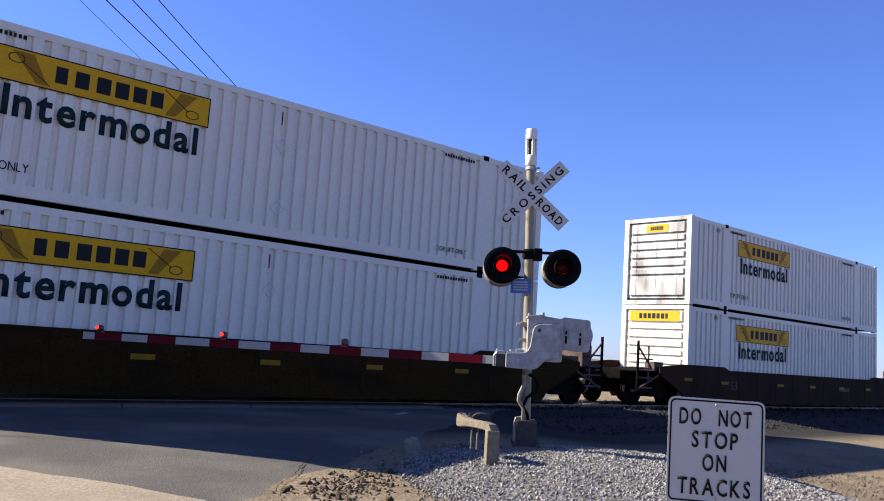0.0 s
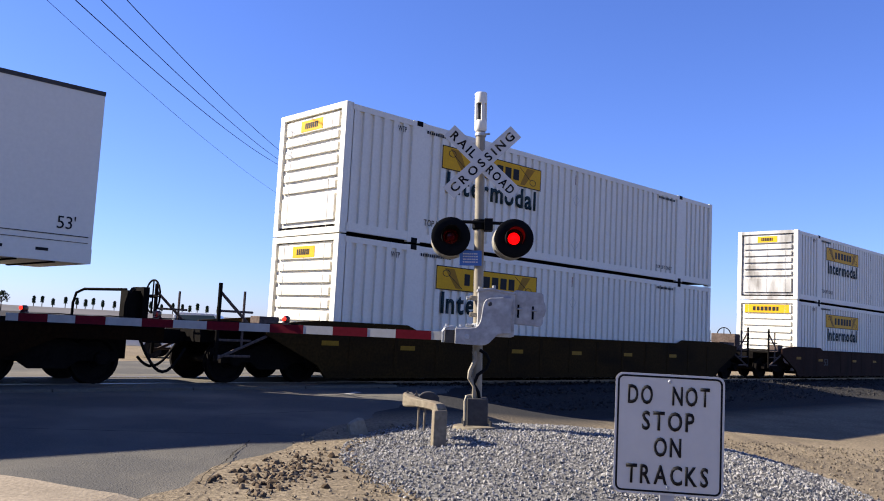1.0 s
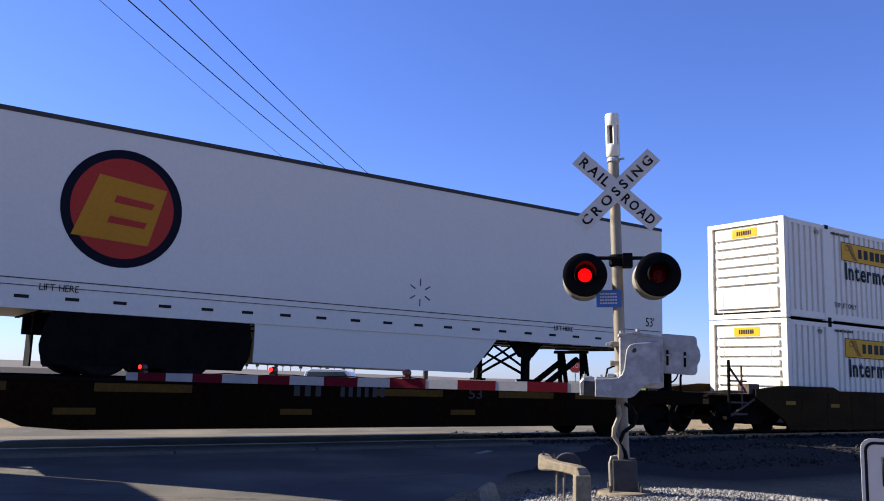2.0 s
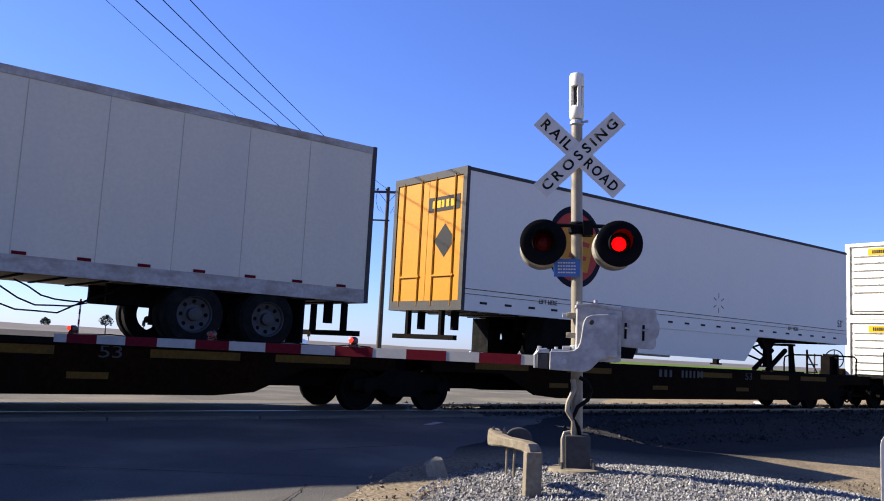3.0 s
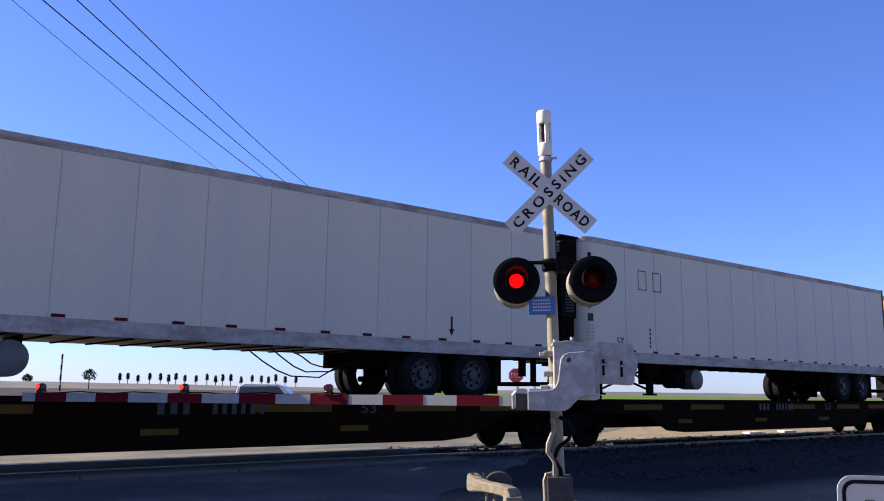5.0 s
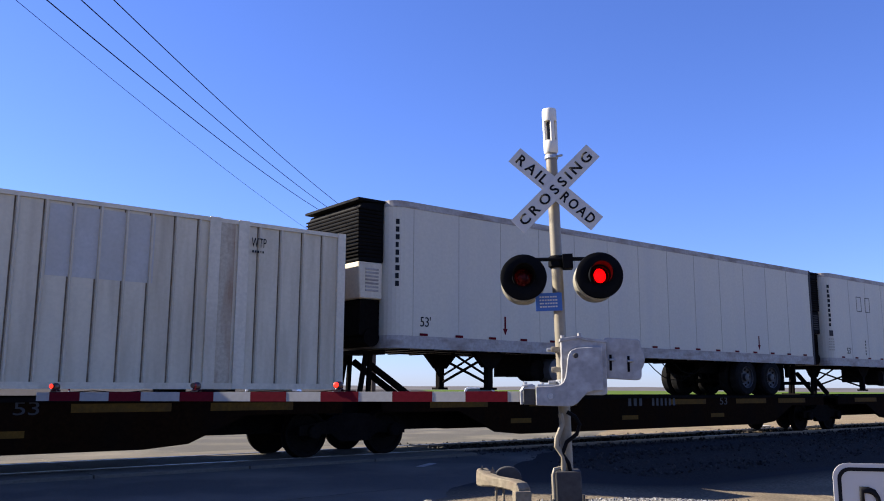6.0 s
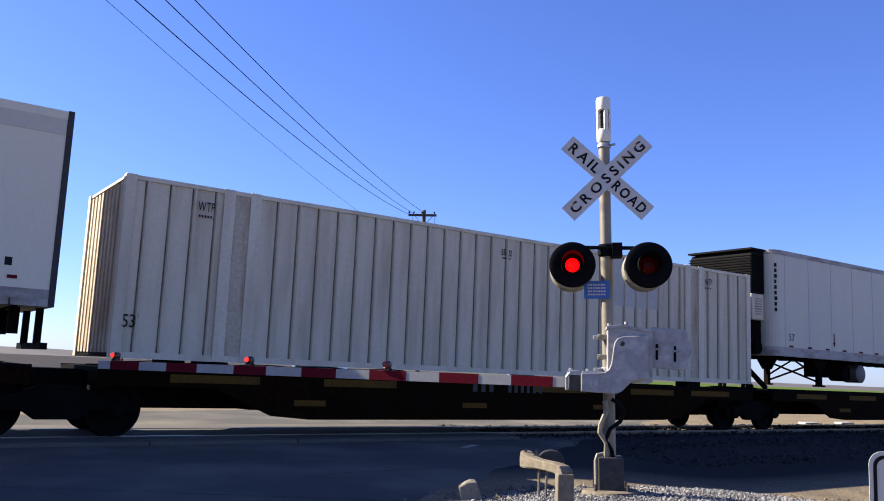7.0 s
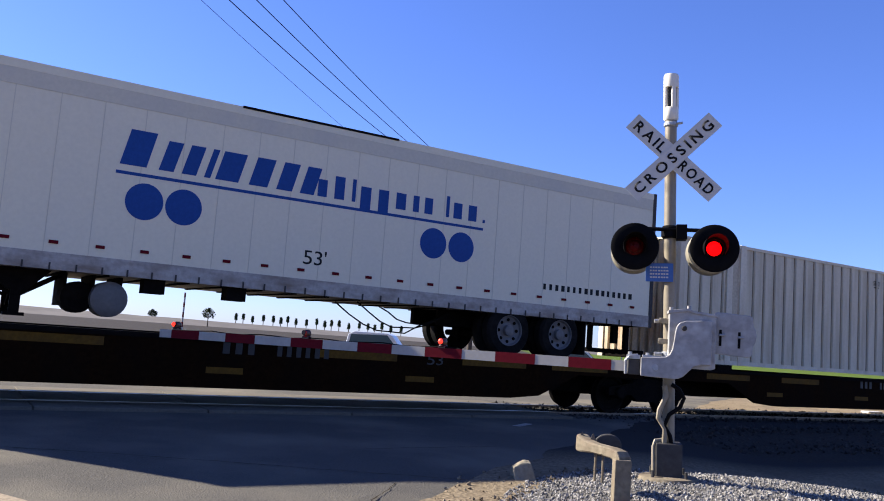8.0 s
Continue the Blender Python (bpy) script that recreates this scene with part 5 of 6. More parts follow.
    nose_mark = lambda L, z: Matrix.Translation((-(L - 0.185), -1.265, z)) @ Matrix.Rotation(radians(-25), 4, "Z")
    for k in range(9):
        bars("lettering", 0.11, 0.105, 1, INK, t2, nose_mark(15.75, 4.56 - 0.155 * k), 0.006, k + 20)
    bars("lettering", 0.14, 0.18, 1, DARKBOX, t2, nose_mark(15.75, 3.05), 0.006, 3, (1.0, 1.0))
    for k in range(5):
        bars("lettering", 0.22, 0.045, 3, SEAMGREY, t2, nose_mark(15.75, 2.86 - 0.085 * k), 0.006, k + 60)
    for k in range(5):
        bars("lettering", 0.05, 0.07, 1, INK, t2, mark(13.35, 2.86 - 0.105 * k), 0.004, k + 70, (0.9, 1.0))
    for x in (13.62, 13.02):
        bm = bmesh.new()
        for a in ((-0.17, 0.17, 0.228, 0.25), (-0.17, 0.17, -0.25, -0.228), (-0.17, -0.148, -0.228, 0.228), (0.148, 0.17, -0.228, 0.228)):
            box(bm, a[0], a[1], -0.004, 0, a[2], a[3])
        part("placard_frame", bm, DARKBOX, t2, at=mark(x, 4.10))

    t3 = trailer("reefer_trailer", "aged white refrigerated trailer with a cream and black cooling unit", -48.83, -1, 16.0, 2.02, 4.95, OLDWHITE, (2.5, 3.8), 13.1,
                 nose=0.32, seams=SEAMGREY, seam_start=1.42, seam_step=1.17, tank=11.2, lines=True, reefer="cream", tapes=17, top_paint=GRIMY)
    lettering("lettering", "53'", 0.26, 0.20, INK, t3, mark(15.15, 2.56), 0.004)
    for k in range(9):
        bars("lettering", 0.11, 0.105, 1, INK, t3, nose_mark(16.0, 4.52 - 0.155 * k), 0.006, k + 40)
    for x in (3.1, 13.0):
        bm = bmesh.new()
        prism(bm, [(-0.025, 0.2), (0.025, 0.2), (0.025, -0.06), (0.07, -0.06), (0, -0.2), (-0.07, -0.06), (-0.025, -0.06)], -0.004, 0)
        part("red_arrow", bm, REDTAPE, t3, at=mark(x, 2.58))

    ribbed_container(-82.04, 1.222)

    # white trailer with blue lettering
    a = trailer("box_trailer", "white box trailer with large blue lettering and blue dots", -82.88, -1, 16.1, 1.92, 4.89, WARMTRAILER, (2.55, 3.83), 12.48,
                rail=GRIMY, seams=OLDWHITE, seam_step=0.61, tank=11.22, lines=True, tapes=24, tape_z=2.32, tape_len=0.065, posts=0.36, rim=RIMMETAL, top_paint=WARMTRAILER, door_paint=WARMTRAILER)
    bm = bmesh.new()
    box(bm, -16.05, -0.1, -1.304, -1.2955, 4.52, 4.76)
    part("top_band", bm, OLDWHITE, a, "wide pale upper band")
    bm = bmesh.new()
    box(bm, -9.53, -6.6, -1.318, -1.25, 4.865, 4.905)
    part("roof_strip", bm, SATIN, a, "dark strip along the roof edge")
    mark = lambda x, z: Matrix.Translation((0.19 - x, -1.2955, z))
    # blue bars where the name stands
    x = 0.0
    for k, w in enumerate((0.62, 0.36, 0.36, 0.16, 0.60, 0.50, 0.44, 0.40)):
        h = 0.56 if k == 0 else 0.48
        bm = bmesh.new()
        prism(bm, [(x, 0), (x + w * 0.74, 0), (x + w * 0.74 + 0.14, h), (x + 0.14, h)], -0.004, 0)
        part("name_shape", bm, BLUE, a, "slanted blue bar", at=mark(11.52, 3.62) @ Matrix.Scale(0.86, 4, (1, 0, 0)))
        x += w + 0.05
    x = 0.0
    for k, w in enumerate((0.22, 0.24, 0.09, 0.26, 0.26, 0.26, 0.16, 0.22, 0, 0.09, 0.24, 0.24, 0.07)):
        if not w:
            x += 0.14
            continue
        h = 0.40 if k in (1, 2, 9) else 0.06 if k == 12 else 0.30
        bm = bmesh.new()
        box(bm, x, x + w * 0.7, -0.004, 0, -0.10 if k in (3, 4) else 0.0, h)
        part("name_shape", bm, BLUE, a, "small blue bar", at=mark(8.28, 3.62) @ Matrix.Scale(1.12, 4, (1, 0, 0)))
        x += w + 0.06
    bm = bmesh.new()
    box(bm, 0, 6.75, -0.004, 0, 0, 0.05)
    part("underline", bm, BLUE, a, at=mark(11.56, 3.47))
    for x in (11.10, 10.50, 5.90, 5.28):
        bm = bmesh.new()
        lathe(bm, [(0.285, -0.004), (0.285, 0)], "y", (0, 0, 0), 32)
        part("blue_dot", bm, BLUE, a, at=mark(x, 3.09))
    lettering("lettering", "53'", 0.42, 0.25, INK, a, mark(8.22, 2.55), 0.004)
    bars("lettering", 2.5, 0.12, 16, INK, a, mark(2.0, 2.54), 0.004, 31, (0.40, 0.62))


build_train()

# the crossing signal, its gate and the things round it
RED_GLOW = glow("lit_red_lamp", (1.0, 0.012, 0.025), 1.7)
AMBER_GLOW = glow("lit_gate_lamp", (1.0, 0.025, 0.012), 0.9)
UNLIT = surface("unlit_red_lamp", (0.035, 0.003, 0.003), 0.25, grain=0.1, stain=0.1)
LENS = bpy.data.materials.new("red_lens")
LENS.use_nodes = True
lens_tree = LENS.node_tree
lens_mix = lens_tree.nodes.new("ShaderNodeMixShader")
lens_clear = lens_tree.nodes.new("ShaderNodeBsdfTransparent")
lens_clear.inputs[0].default_value = (0.95, 0.25, 0.22, 1)
lens_mix.inputs[0].default_value = 0.14
lens_body = lens_tree.nodes["Principled BSDF"]
lens_body.inputs["Base Color"].default_value = (0.10, 0.006, 0.006, 1)
lens_body.inputs["Roughness"].default_value = 0.2
lens_tree.links.new(lens_clear.outputs[0], lens_mix.inputs[1])
lens_tree.links.new(lens_body.outputs[0], lens_mix.inputs[2])
lens_tree.links.new(lens_mix.outputs[0], lens_tree.nodes["Material Output"].inputs["Surface"])
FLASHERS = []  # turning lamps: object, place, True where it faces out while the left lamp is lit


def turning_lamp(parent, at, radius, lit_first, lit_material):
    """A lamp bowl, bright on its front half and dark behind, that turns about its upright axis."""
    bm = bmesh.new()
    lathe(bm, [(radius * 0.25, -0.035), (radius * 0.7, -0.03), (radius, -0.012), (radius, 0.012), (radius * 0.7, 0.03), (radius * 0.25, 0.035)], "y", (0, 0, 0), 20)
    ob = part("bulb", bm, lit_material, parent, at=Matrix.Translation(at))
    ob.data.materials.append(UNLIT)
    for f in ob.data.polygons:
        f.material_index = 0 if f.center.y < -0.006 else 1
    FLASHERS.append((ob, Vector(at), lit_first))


def flasher(signal, x, z, lit_first):
    """One flashing light: dark round background, hood, lens and bulb."""
    y = -0.30
    bm = bmesh.new()
    lathe(bm, [(0.098, y + 0.012), (0.12, y - 0.002), (0.240, y - 0.004), (0.252, y + 0.004), (0.254, y + 0.02), (0.12, y + 0.02), (0.12, y + 0.16), (0.0985, y + 0.16), (0.098, y + 0.012)], "y", (x, 0, z), 40, caps=False)
    back = part("light_background", bm, SATIN, signal, "round black signal background", smooth=True)
    # rolled rim, paler behind
    bm = bmesh.new()
    rings = []
    for yy, r in ((y + 0.021, 0.253), (y + 0.13, 0.235), (y + 0.17, 0.20)):
        rings.append((r, yy))
    lathe(bm, [(rings[0][0], rings[0][1]), (rings[1][0], rings[1][1]), (rings[2][0], rings[2][1]), (0.13, y + 0.19)], "y", (x, 0, z), 40, caps=False)
    part("lamp_housing", bm, CREAMLAMP, back, "cream painted lamp housing", smooth=True)
    # hood: upper three fifths of a tube
    bm = bmesh.new()
    n = 22
    inner, outer = [], []
    for k in range(n + 1):
        q = radians(-35 + 250 * k / n)
        depth = 0.05 + 0.22 * max(0.0, math.sin(q * 0.72 + 0.45)) ** 0.6
        for r, keep in ((0.118, inner), (0.124, outer)):
            keep.append([bm.verts.new((x + r * math.cos(q), y + e, z + r * math.sin(q))) for e in (-0.004, -depth)])
    for side in (inner, outer):
        for a, b in zip(side, side[1:]):
            bm.faces.new((a[0], a[1], b[1], b[0]))
    for a, b, c, d in zip(inner, inner[1:], outer, outer[1:]):
        bm.faces.new((a[1], c[1], d[1], b[1]))
    part("hood", bm, SATIN, back, smooth=True)
    bm = bmesh.new()
    lathe(bm, [(0.03, y - 0.016), (0.075, y - 0.010), (0.098, y + 0.002), (0.098, y + 0.008), (0.03, y + 0.006)], "y", (x, 0, z), 28)
    part("lens", bm, LENS, back, "dark red glass lens", smooth=True)
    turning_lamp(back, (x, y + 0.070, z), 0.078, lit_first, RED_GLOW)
    bm = bmesh.new()
    lathe(bm, [(0.12, y + 0.1), (0.125, y + 0.2), (0.09, y + 0.26), (0.03, y + 0.27)], "y", (x, 0, z), 24)
    part("lamp_case", bm, SATIN, back, smooth=True)


CREAMLAMP = surface("cream_lamp_paint", (0.2681, 0.2438, 0.1852), 0.5, stain=0.4, stain_scale=6.0)


def crossing_signal():
    sg = thing("crossing_signal", "railroad crossing signal mast with crossbuck and two red flashing lights", "crossing signal", m=pose(0, 0, 0, 0, -1.9, 0))
    bm = bmesh.new()
    lathe(bm, [(0.064, 0.35), (0.064, 3.95)], "z", (0, 0, 0), 24)
    part("mast", bm, MASTPAINT, sg, smooth=True)
    bm = bmesh.new()
    box(bm, -0.135, 0.135, -0.135, 0.135, 0.04, 0.40)
    part("junction_base", bm, DARKBOX, sg, "dark grey junction box base", bevel=0.012)
    bm = bmesh.new()
    box(bm, -0.19, 0.19, -0.19, 0.19, -0.08, 0.04)
    part("foundation", bm, DARKBOX, sg, "dark steel foundation plate", bevel=0.01)
    for x in (-0.17, 0.17):
        for y in (-0.17, 0.17):
            bm = bmesh.new()
            rod(bm, (x, y, 0.02), (x, y, 0.12), 0.016, seg=8)
            part("anchor_bolt", bm, DARKBOX, sg)
    # slotted bell at the top
    bm = bmesh.new()
    lathe(bm, [(0.068, 3.93), (0.082, 3.95), (0.082, 4.06), (0.074, 4.08)], "z", (0, 0, 0), 24)
    lathe(bm, [(0.080, 4.31), (0.083, 4.33), (0.083, 4.44), (0.075, 4.46)], "z", (0, 0, 0), 24)
    for k in range(4):
        q = radians(20 + 90 * k)
        m = Matrix.Rotation(q, 4, "Z") @ Matrix.Translation((0, -0.068, 4.19))
        box(bm, -0.022, 0.022, -0.012, 0.012, -0.14, 0.14, m)
    bell = part("bell", bm, WHITE, sg, "white slotted electronic bell", smooth=True)
    bm = bmesh.new()
    lathe(bm, [(0.034, 4.05), (0.034, 4.34)], "z", (0, 0, 0), 16)
    part("bell_core", bm, DARKBOX, bell)
    bm = bmesh.new()
    lathe(bm, [(0.07, 3.86), (0.078, 3.87), (0.078, 3.90), (0.07, 3.91)], "z", (0, 0, 0), 20)
    rod(bm, (0.06, -0.05, 3.885), (0.12, -0.08, 3.885), 0.014, seg=8)
    part("clamp", bm, GALV, sg)
    # crossbuck
    zc = 3.49
    for name, words, a, y in (("RAILROAD", ("RAIL", "ROAD"), 43.5, -0.105), ("CROSSING", ("CROSSING",), -43.5, -0.118)):
        m = Matrix.Translation((0.02, y, zc)) @ Matrix.Rotation(radians(a), 4, "Y")
        bm = bmesh.new()
        box(bm, -0.61, 0.61, -0.005, 0.005, -0.103, 0.103)
        bl = part("crossbuck_blade", bm, SIGNWHITE, sg, "white crossbuck blade with black letters", at=m)
        if len(words) == 1:
            lettering("lettering", words[0], 1.10, 0.118, SIGNBLACK, bl, Matrix.Translation((0, -0.0055, 0)), 0.004, 0.02, space=3.0)
        else:
            lettering("lettering", words[0], 0.42, 0.118, SIGNBLACK, bl, Matrix.Translation((-0.340, -0.0055, 0)), 0.004, 0.02, space=2.0)
            lettering("lettering", words[1], 0.45, 0.118, SIGNBLACK, bl, Matrix.Translation((0.335, -0.0055, 0)), 0.004, 0.02, space=1.8)
    bm = bmesh.new()
    box(bm, -0.05, 0.09, -0.10, 0.08, zc - 0.05, zc + 0.05)
    part("crossbuck_bracket", bm, GALV, sg)
    # lamp crossarm
    bm = bmesh.new()
    rod(bm, (-0.42, -0.08, 2.70), (0.44, -0.08, 2.68), 0.022, seg=10)
    lathe(bm, [(0.075, 2.60), (0.095, 2.62), (0.095, 2.72), (0.075, 2.74)], "z", (0, 0, 0), 18)
    box(bm, 0.06, 0.17, -0.14, 0.04, 2.58, 2.74)
    for x in (-0.40, 0.42):
        rod(bm, (x, -0.08, 2.70), (x, -0.12, 2.50), 0.02, seg=8)
        rod(bm, (x, -0.12, 2.50), (x, -0.2, 2.47), 0.03, seg=8)
    part("crossarm", bm, SATIN, sg, "black lamp crossarm")
    flasher(sg, -0.385, 2.475, True)
    flasher(sg, 0.435, 2.465, False)
    # rear-facing lamp backs, seen below the front ones
    for x in (-0.385, 0.435):
        bm = bmesh.new()
        lathe(bm, [(0.11, -0.02), (0.13, 0.02), (0.235, 0.06), (0.25, 0.16), (0.25, 0.24), (0.1, 0.245)], "y", (x, 0, 2.47), 32)
        part("rear_light", bm, CREAMLAMP, sg, "cream back of a rear-facing light", smooth=True)
    # blue notice plate
    bm = bmesh.new()
    box(bm, -0.145, 0.145, -0.006, 0.006, -0.10, 0.10)
    pl = part("notice_plate", bm, PLATEBLUE, sg, "small blue emergency notice plate", at=Matrix.Translation((-0.115, -0.10, 2.215)), bevel=0.004)
    for k in range(4):
        bars("lettering", 0.20, 0.016, 7, SIGNWHITE, pl, Matrix.Translation((0, -0.0065, 0.055 - 0.036 * k)), 0.001, 50 + k)
    # cable down the mast
    bm = bmesh.new()
    pts = [(-0.05, -0.08, 1.0), (-0.03, -0.085, 0.9), (-0.10, -0.10, 0.74), (-0.11, -0.10, 0.66), (-0.04, -0.09, 0.55), (-0.05, -0.085, 0.38)]
    hose(bm, pts, 0.03, 8)
    part("cable", bm, MASTPAINT, sg, smooth=True)
    bm = bmesh.new()
    hose(bm, [(0.02, -0.12, 1.02), (0.10, -0.12, 0.97), (0.15, -0.11, 0.88), (0.11, -0.10, 0.78), (0.0, -0.10, 0.70), (-0.05, -0.10, 0.58), (0.01, -0.09, 0.48), (0.03, -0.085, 0.38)], 0.022, 8)
    part("cable", bm, SATIN, sg, "black loop of cable", smooth=True)
    bm = bmesh.new()
    hose(bm, [(-0.16, -0.10, 0.02), (-0.16, -0.10, 0.36), (-0.14, -0.09, 0.42), (-0.07, -0.07, 0.43)], 0.022, 8)
    part("conduit", bm, MASTPAINT, sg, "pale conduit beside the junction box", smooth=True)
    bm = bmesh.new()
    lathe(bm, [(0.32, 0.0), (0.30, 0.045), (0.20, 0.055)], "z", (0, 0, 0), 28)
    part("base_flange", bm, PIPEPAINT, sg, "dusty round base flange", smooth=True)
    for z in (1.69, 1.335):
        bm = bmesh.new()
        lathe(bm, [(0.07, z - 0.03), (0.085, z - 0.02), (0.085, z + 0.02), (0.07, z + 0.03)], "z", (0, 0, 0), 18)
        rod(bm, (-0.08, -0.05, z), (-0.16, -0.06, z), 0.022, seg=8)
        part("pipe_clamp", bm, GALV, sg)


ARM_A, ARM_B = Vector((-0.46, -0.02, 1.178)), Vector((-6.86, 1.38, 1.125))


def crossing_gate():
    g = thing("crossing_gate", "lowered red and white striped crossing gate with grey mechanism", "crossing gate")
    # flat cover with a swept neck towards the arm, standing off a deep case
    bm = bmesh.new()
    prism(bm, [(-0.35, 1.09), (-0.35, 1.285), (-0.17, 1.295), (-0.10, 1.305), (-0.06, 1.335), (-0.035, 1.39), (-0.022, 1.48), (-0.012, 1.57), (0.0, 1.63), (0.03, 1.672), (0.09, 1.695), (0.352, 1.712),
               (0.358, 1.25), (0.26, 1.245), (0.19, 1.225), (0.13, 1.165), (0.085, 1.115), (0.04, 1.09), (-0.02, 1.08)], -0.33, -0.27)
    cover = part("mechanism_cover", bm, SILVER, g, "silver painted gate mechanism cover", bevel=0.008)
    bm = bmesh.new()
    prism(bm, [(-0.07, 1.32), (-0.075, 1.785), (0.13, 1.81), (0.16, 1.79), (0.40, 1.765), (0.405, 1.215), (0.36, 1.20), (0.17, 1.20), (0.08, 1.28), (-0.02, 1.30)], -0.268, 0.14)
    case = part("mechanism_case", bm, SILVER, g, "silver painted gate mechanism case", bevel=0.008)
    bm = bmesh.new()
    prism(bm, [(-0.088, 1.765), (-0.085, 1.80), (0.12, 1.828), (0.165, 1.806), (0.415, 1.78), (0.415, 1.752), (0.16, 1.778), (0.12, 1.797)], -0.285, 0.15)
    part("lid", bm, SILVER, case, "hinged lid with a worn rim", bevel=0.004)
    bm = bmesh.new()
    box(bm, -0.345, -0.02, -0.268, 0.02, 1.10, 1.275)
    part("arm_hub", bm, SILVER, g, bevel=0.012)
    bm = bmesh.new()
    lathe(bm, [(0.020, -0.348), (0.028, -0.342), (0.028, -0.33)], "y", (0.075, 0, 1.615), 12)
    part("cover_bolt", bm, DARKBOX, cover)
    bm = bmesh.new()
    lathe(bm, [(0.030, -0.336), (0.034, -0.33)], "y", (-0.20, 0, 1.185), 14)
    part("hub_cap", bm, GALV, cover)
    bm = bmesh.new()
    prism(bm, [(0.378, 1.375), (0.386, 1.785), (0.405, 1.81), (0.43, 1.816), (0.755, 1.797), (0.782, 1.775), (0.79, 1.69), (0.812, 1.65), (0.824, 1.585), (0.812, 1.515), (0.788, 1.475), (0.785, 1.395), (0.765, 1.365), (0.73, 1.358)], -0.16, -0.10)
    cw = part("counterweight", bm, SILVER, g, "grey counterweight plate with slots", bevel=0.01)
    for x, z in ((0.459, 1.546), (0.649, 1.532)):
        bm = bmesh.new()
        box(bm, x - 0.013, x + 0.013, -0.164, -0.158, z - 0.085, z + 0.085)
        part("slot", bm, SATIN, cw)
        bm = bmesh.new()
        rod(bm, (x - 0.012, -0.175, z + 0.03), (x + 0.045, -0.175, z + 0.03), 0.012, seg=8)
        part("slot_bolt", bm, GALV, cw)
    bm = bmesh.new()
    box(bm, 0.40, 0.76, 0.08, 0.14, 1.39, 1.79)
    part("counterweight", bm, SILVER, g, bevel=0.01)
    for x, z in ((-0.05, 1.81), (0.135, 1.835)):
        bm = bmesh.new()
        rod(bm, (x, -0.12, z - 0.02), (x, -0.12, z + 0.03), 0.022, seg=10)
        part("lug", bm, SILVER, case)
    for z in (1.47, 1.69):
        bm = bmesh.new()
        box(bm, -0.15, -0.02, -0.12, -0.06, z - 0.025, z + 0.025)
        rod(bm, (-0.17, -0.09, z), (-0.10, -0.09, z), 0.03, seg=8)
        part("mast_bracket", bm, MASTPAINT, g)
    bm = bmesh.new()
    box(bm, -0.49, -0.355, -0.26, 0.02, 1.262, 1.305)
    rod(bm, (-0.46, -0.18, 1.30), (-0.46, -0.18, 1.335), 0.022, seg=8)
    part("clamp_plate", bm, GALV, g)
    bm = bmesh.new()
    box(bm, -0.33, -0.08, -0.25, -0.10, 1.28, 1.31)
    rod(bm, (-0.28, -0.2, 1.30), (-0.28, -0.2, 1.335), 0.02, seg=8)
    part("hub_cover", bm, GALV, g)
    bm = bmesh.new()
    box(bm, -0.475, -0.355, -0.25, 0.04, 1.095, 1.26)
    part("arm_clamp", bm, DARKBOX, g, bevel=0.008)
    bm = bmesh.new()
    hose(bm, [(-0.50, -0.24, 1.10), (-0.505, -0.25, 1.24), (-0.47, -0.25, 1.29), (-0.38, -0.24, 1.30)], 0.018, 8)
    part("shear_bracket", bm, GALV, g)
    along = (ARM_B - ARM_A)
    L = along.length
    yaw = math.atan2(along.y, along.x)
    tilt = math.asin(along.z / L)
    base = Matrix.Translation(ARM_A) @ Matrix.Rotation(yaw, 4, "Z") @ Matrix.Rotation(-tilt, 4, "Y")
    bm = bmesh.new()
    box(bm, 0, L, -0.025, 0.025, -0.056, 0.056)
    arm = part("gate_arm", bm, WHITETAPE, g, "white gate arm with red stripes", at=base)
    bm = bmesh.new()
    box(bm, -0.24, 0.24, -0.029, 0.029, -0.0575, 0.0575)
    stripe = None
    for x in (0.43, 1.30, 2.20, 3.13, 4.12, 5.17, 6.10):
        m = Matrix.Translation((x, 0, 0))
        if stripe is None:
            stripe = part("red_stripe", bm, REDTAPE, arm, at=m)
        else:
            again(stripe, m, arm)
    bm = bmesh.new()
    hose(bm, [(2.0 + 4.2 * k / 16, 0.0, 0.062 + 0.012 * math.sin(k * 1.9)) for k in range(17)], 0.008, 6)
    part("lamp_cable", bm, SATIN, arm, "thin black lamp cable along the arm")
    for x, lit in ((2.22, False), (4.14, True), (6.27, None)):
        bm = bmesh.new()
        box(bm, -0.045, 0.045, -0.04, 0.04, 0.056, 0.085)
        lathe(bm, [(0.05, 0.075), (0.055, 0.085), (0.045, 0.10)], "z", (0, 0, 0), 14)
        lathe(bm, [(0.050, 0.10), (0.054, 0.125), (0.050, 0.155), (0.025, 0.175)], "z", (0, 0.0, 0), 16)
        case = part("gate_lamp", bm, UNLIT, arm, "small red gate lamp", at=Matrix.Translation((x, 0, 0)), smooth=True)
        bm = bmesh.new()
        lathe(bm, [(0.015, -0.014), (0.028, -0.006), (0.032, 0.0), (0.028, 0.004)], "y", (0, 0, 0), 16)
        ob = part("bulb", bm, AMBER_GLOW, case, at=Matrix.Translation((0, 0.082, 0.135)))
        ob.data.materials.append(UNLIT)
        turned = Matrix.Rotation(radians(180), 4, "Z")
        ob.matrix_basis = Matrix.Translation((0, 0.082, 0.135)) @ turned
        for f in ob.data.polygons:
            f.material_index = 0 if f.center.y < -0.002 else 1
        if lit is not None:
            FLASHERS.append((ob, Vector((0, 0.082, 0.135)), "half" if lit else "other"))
    return g


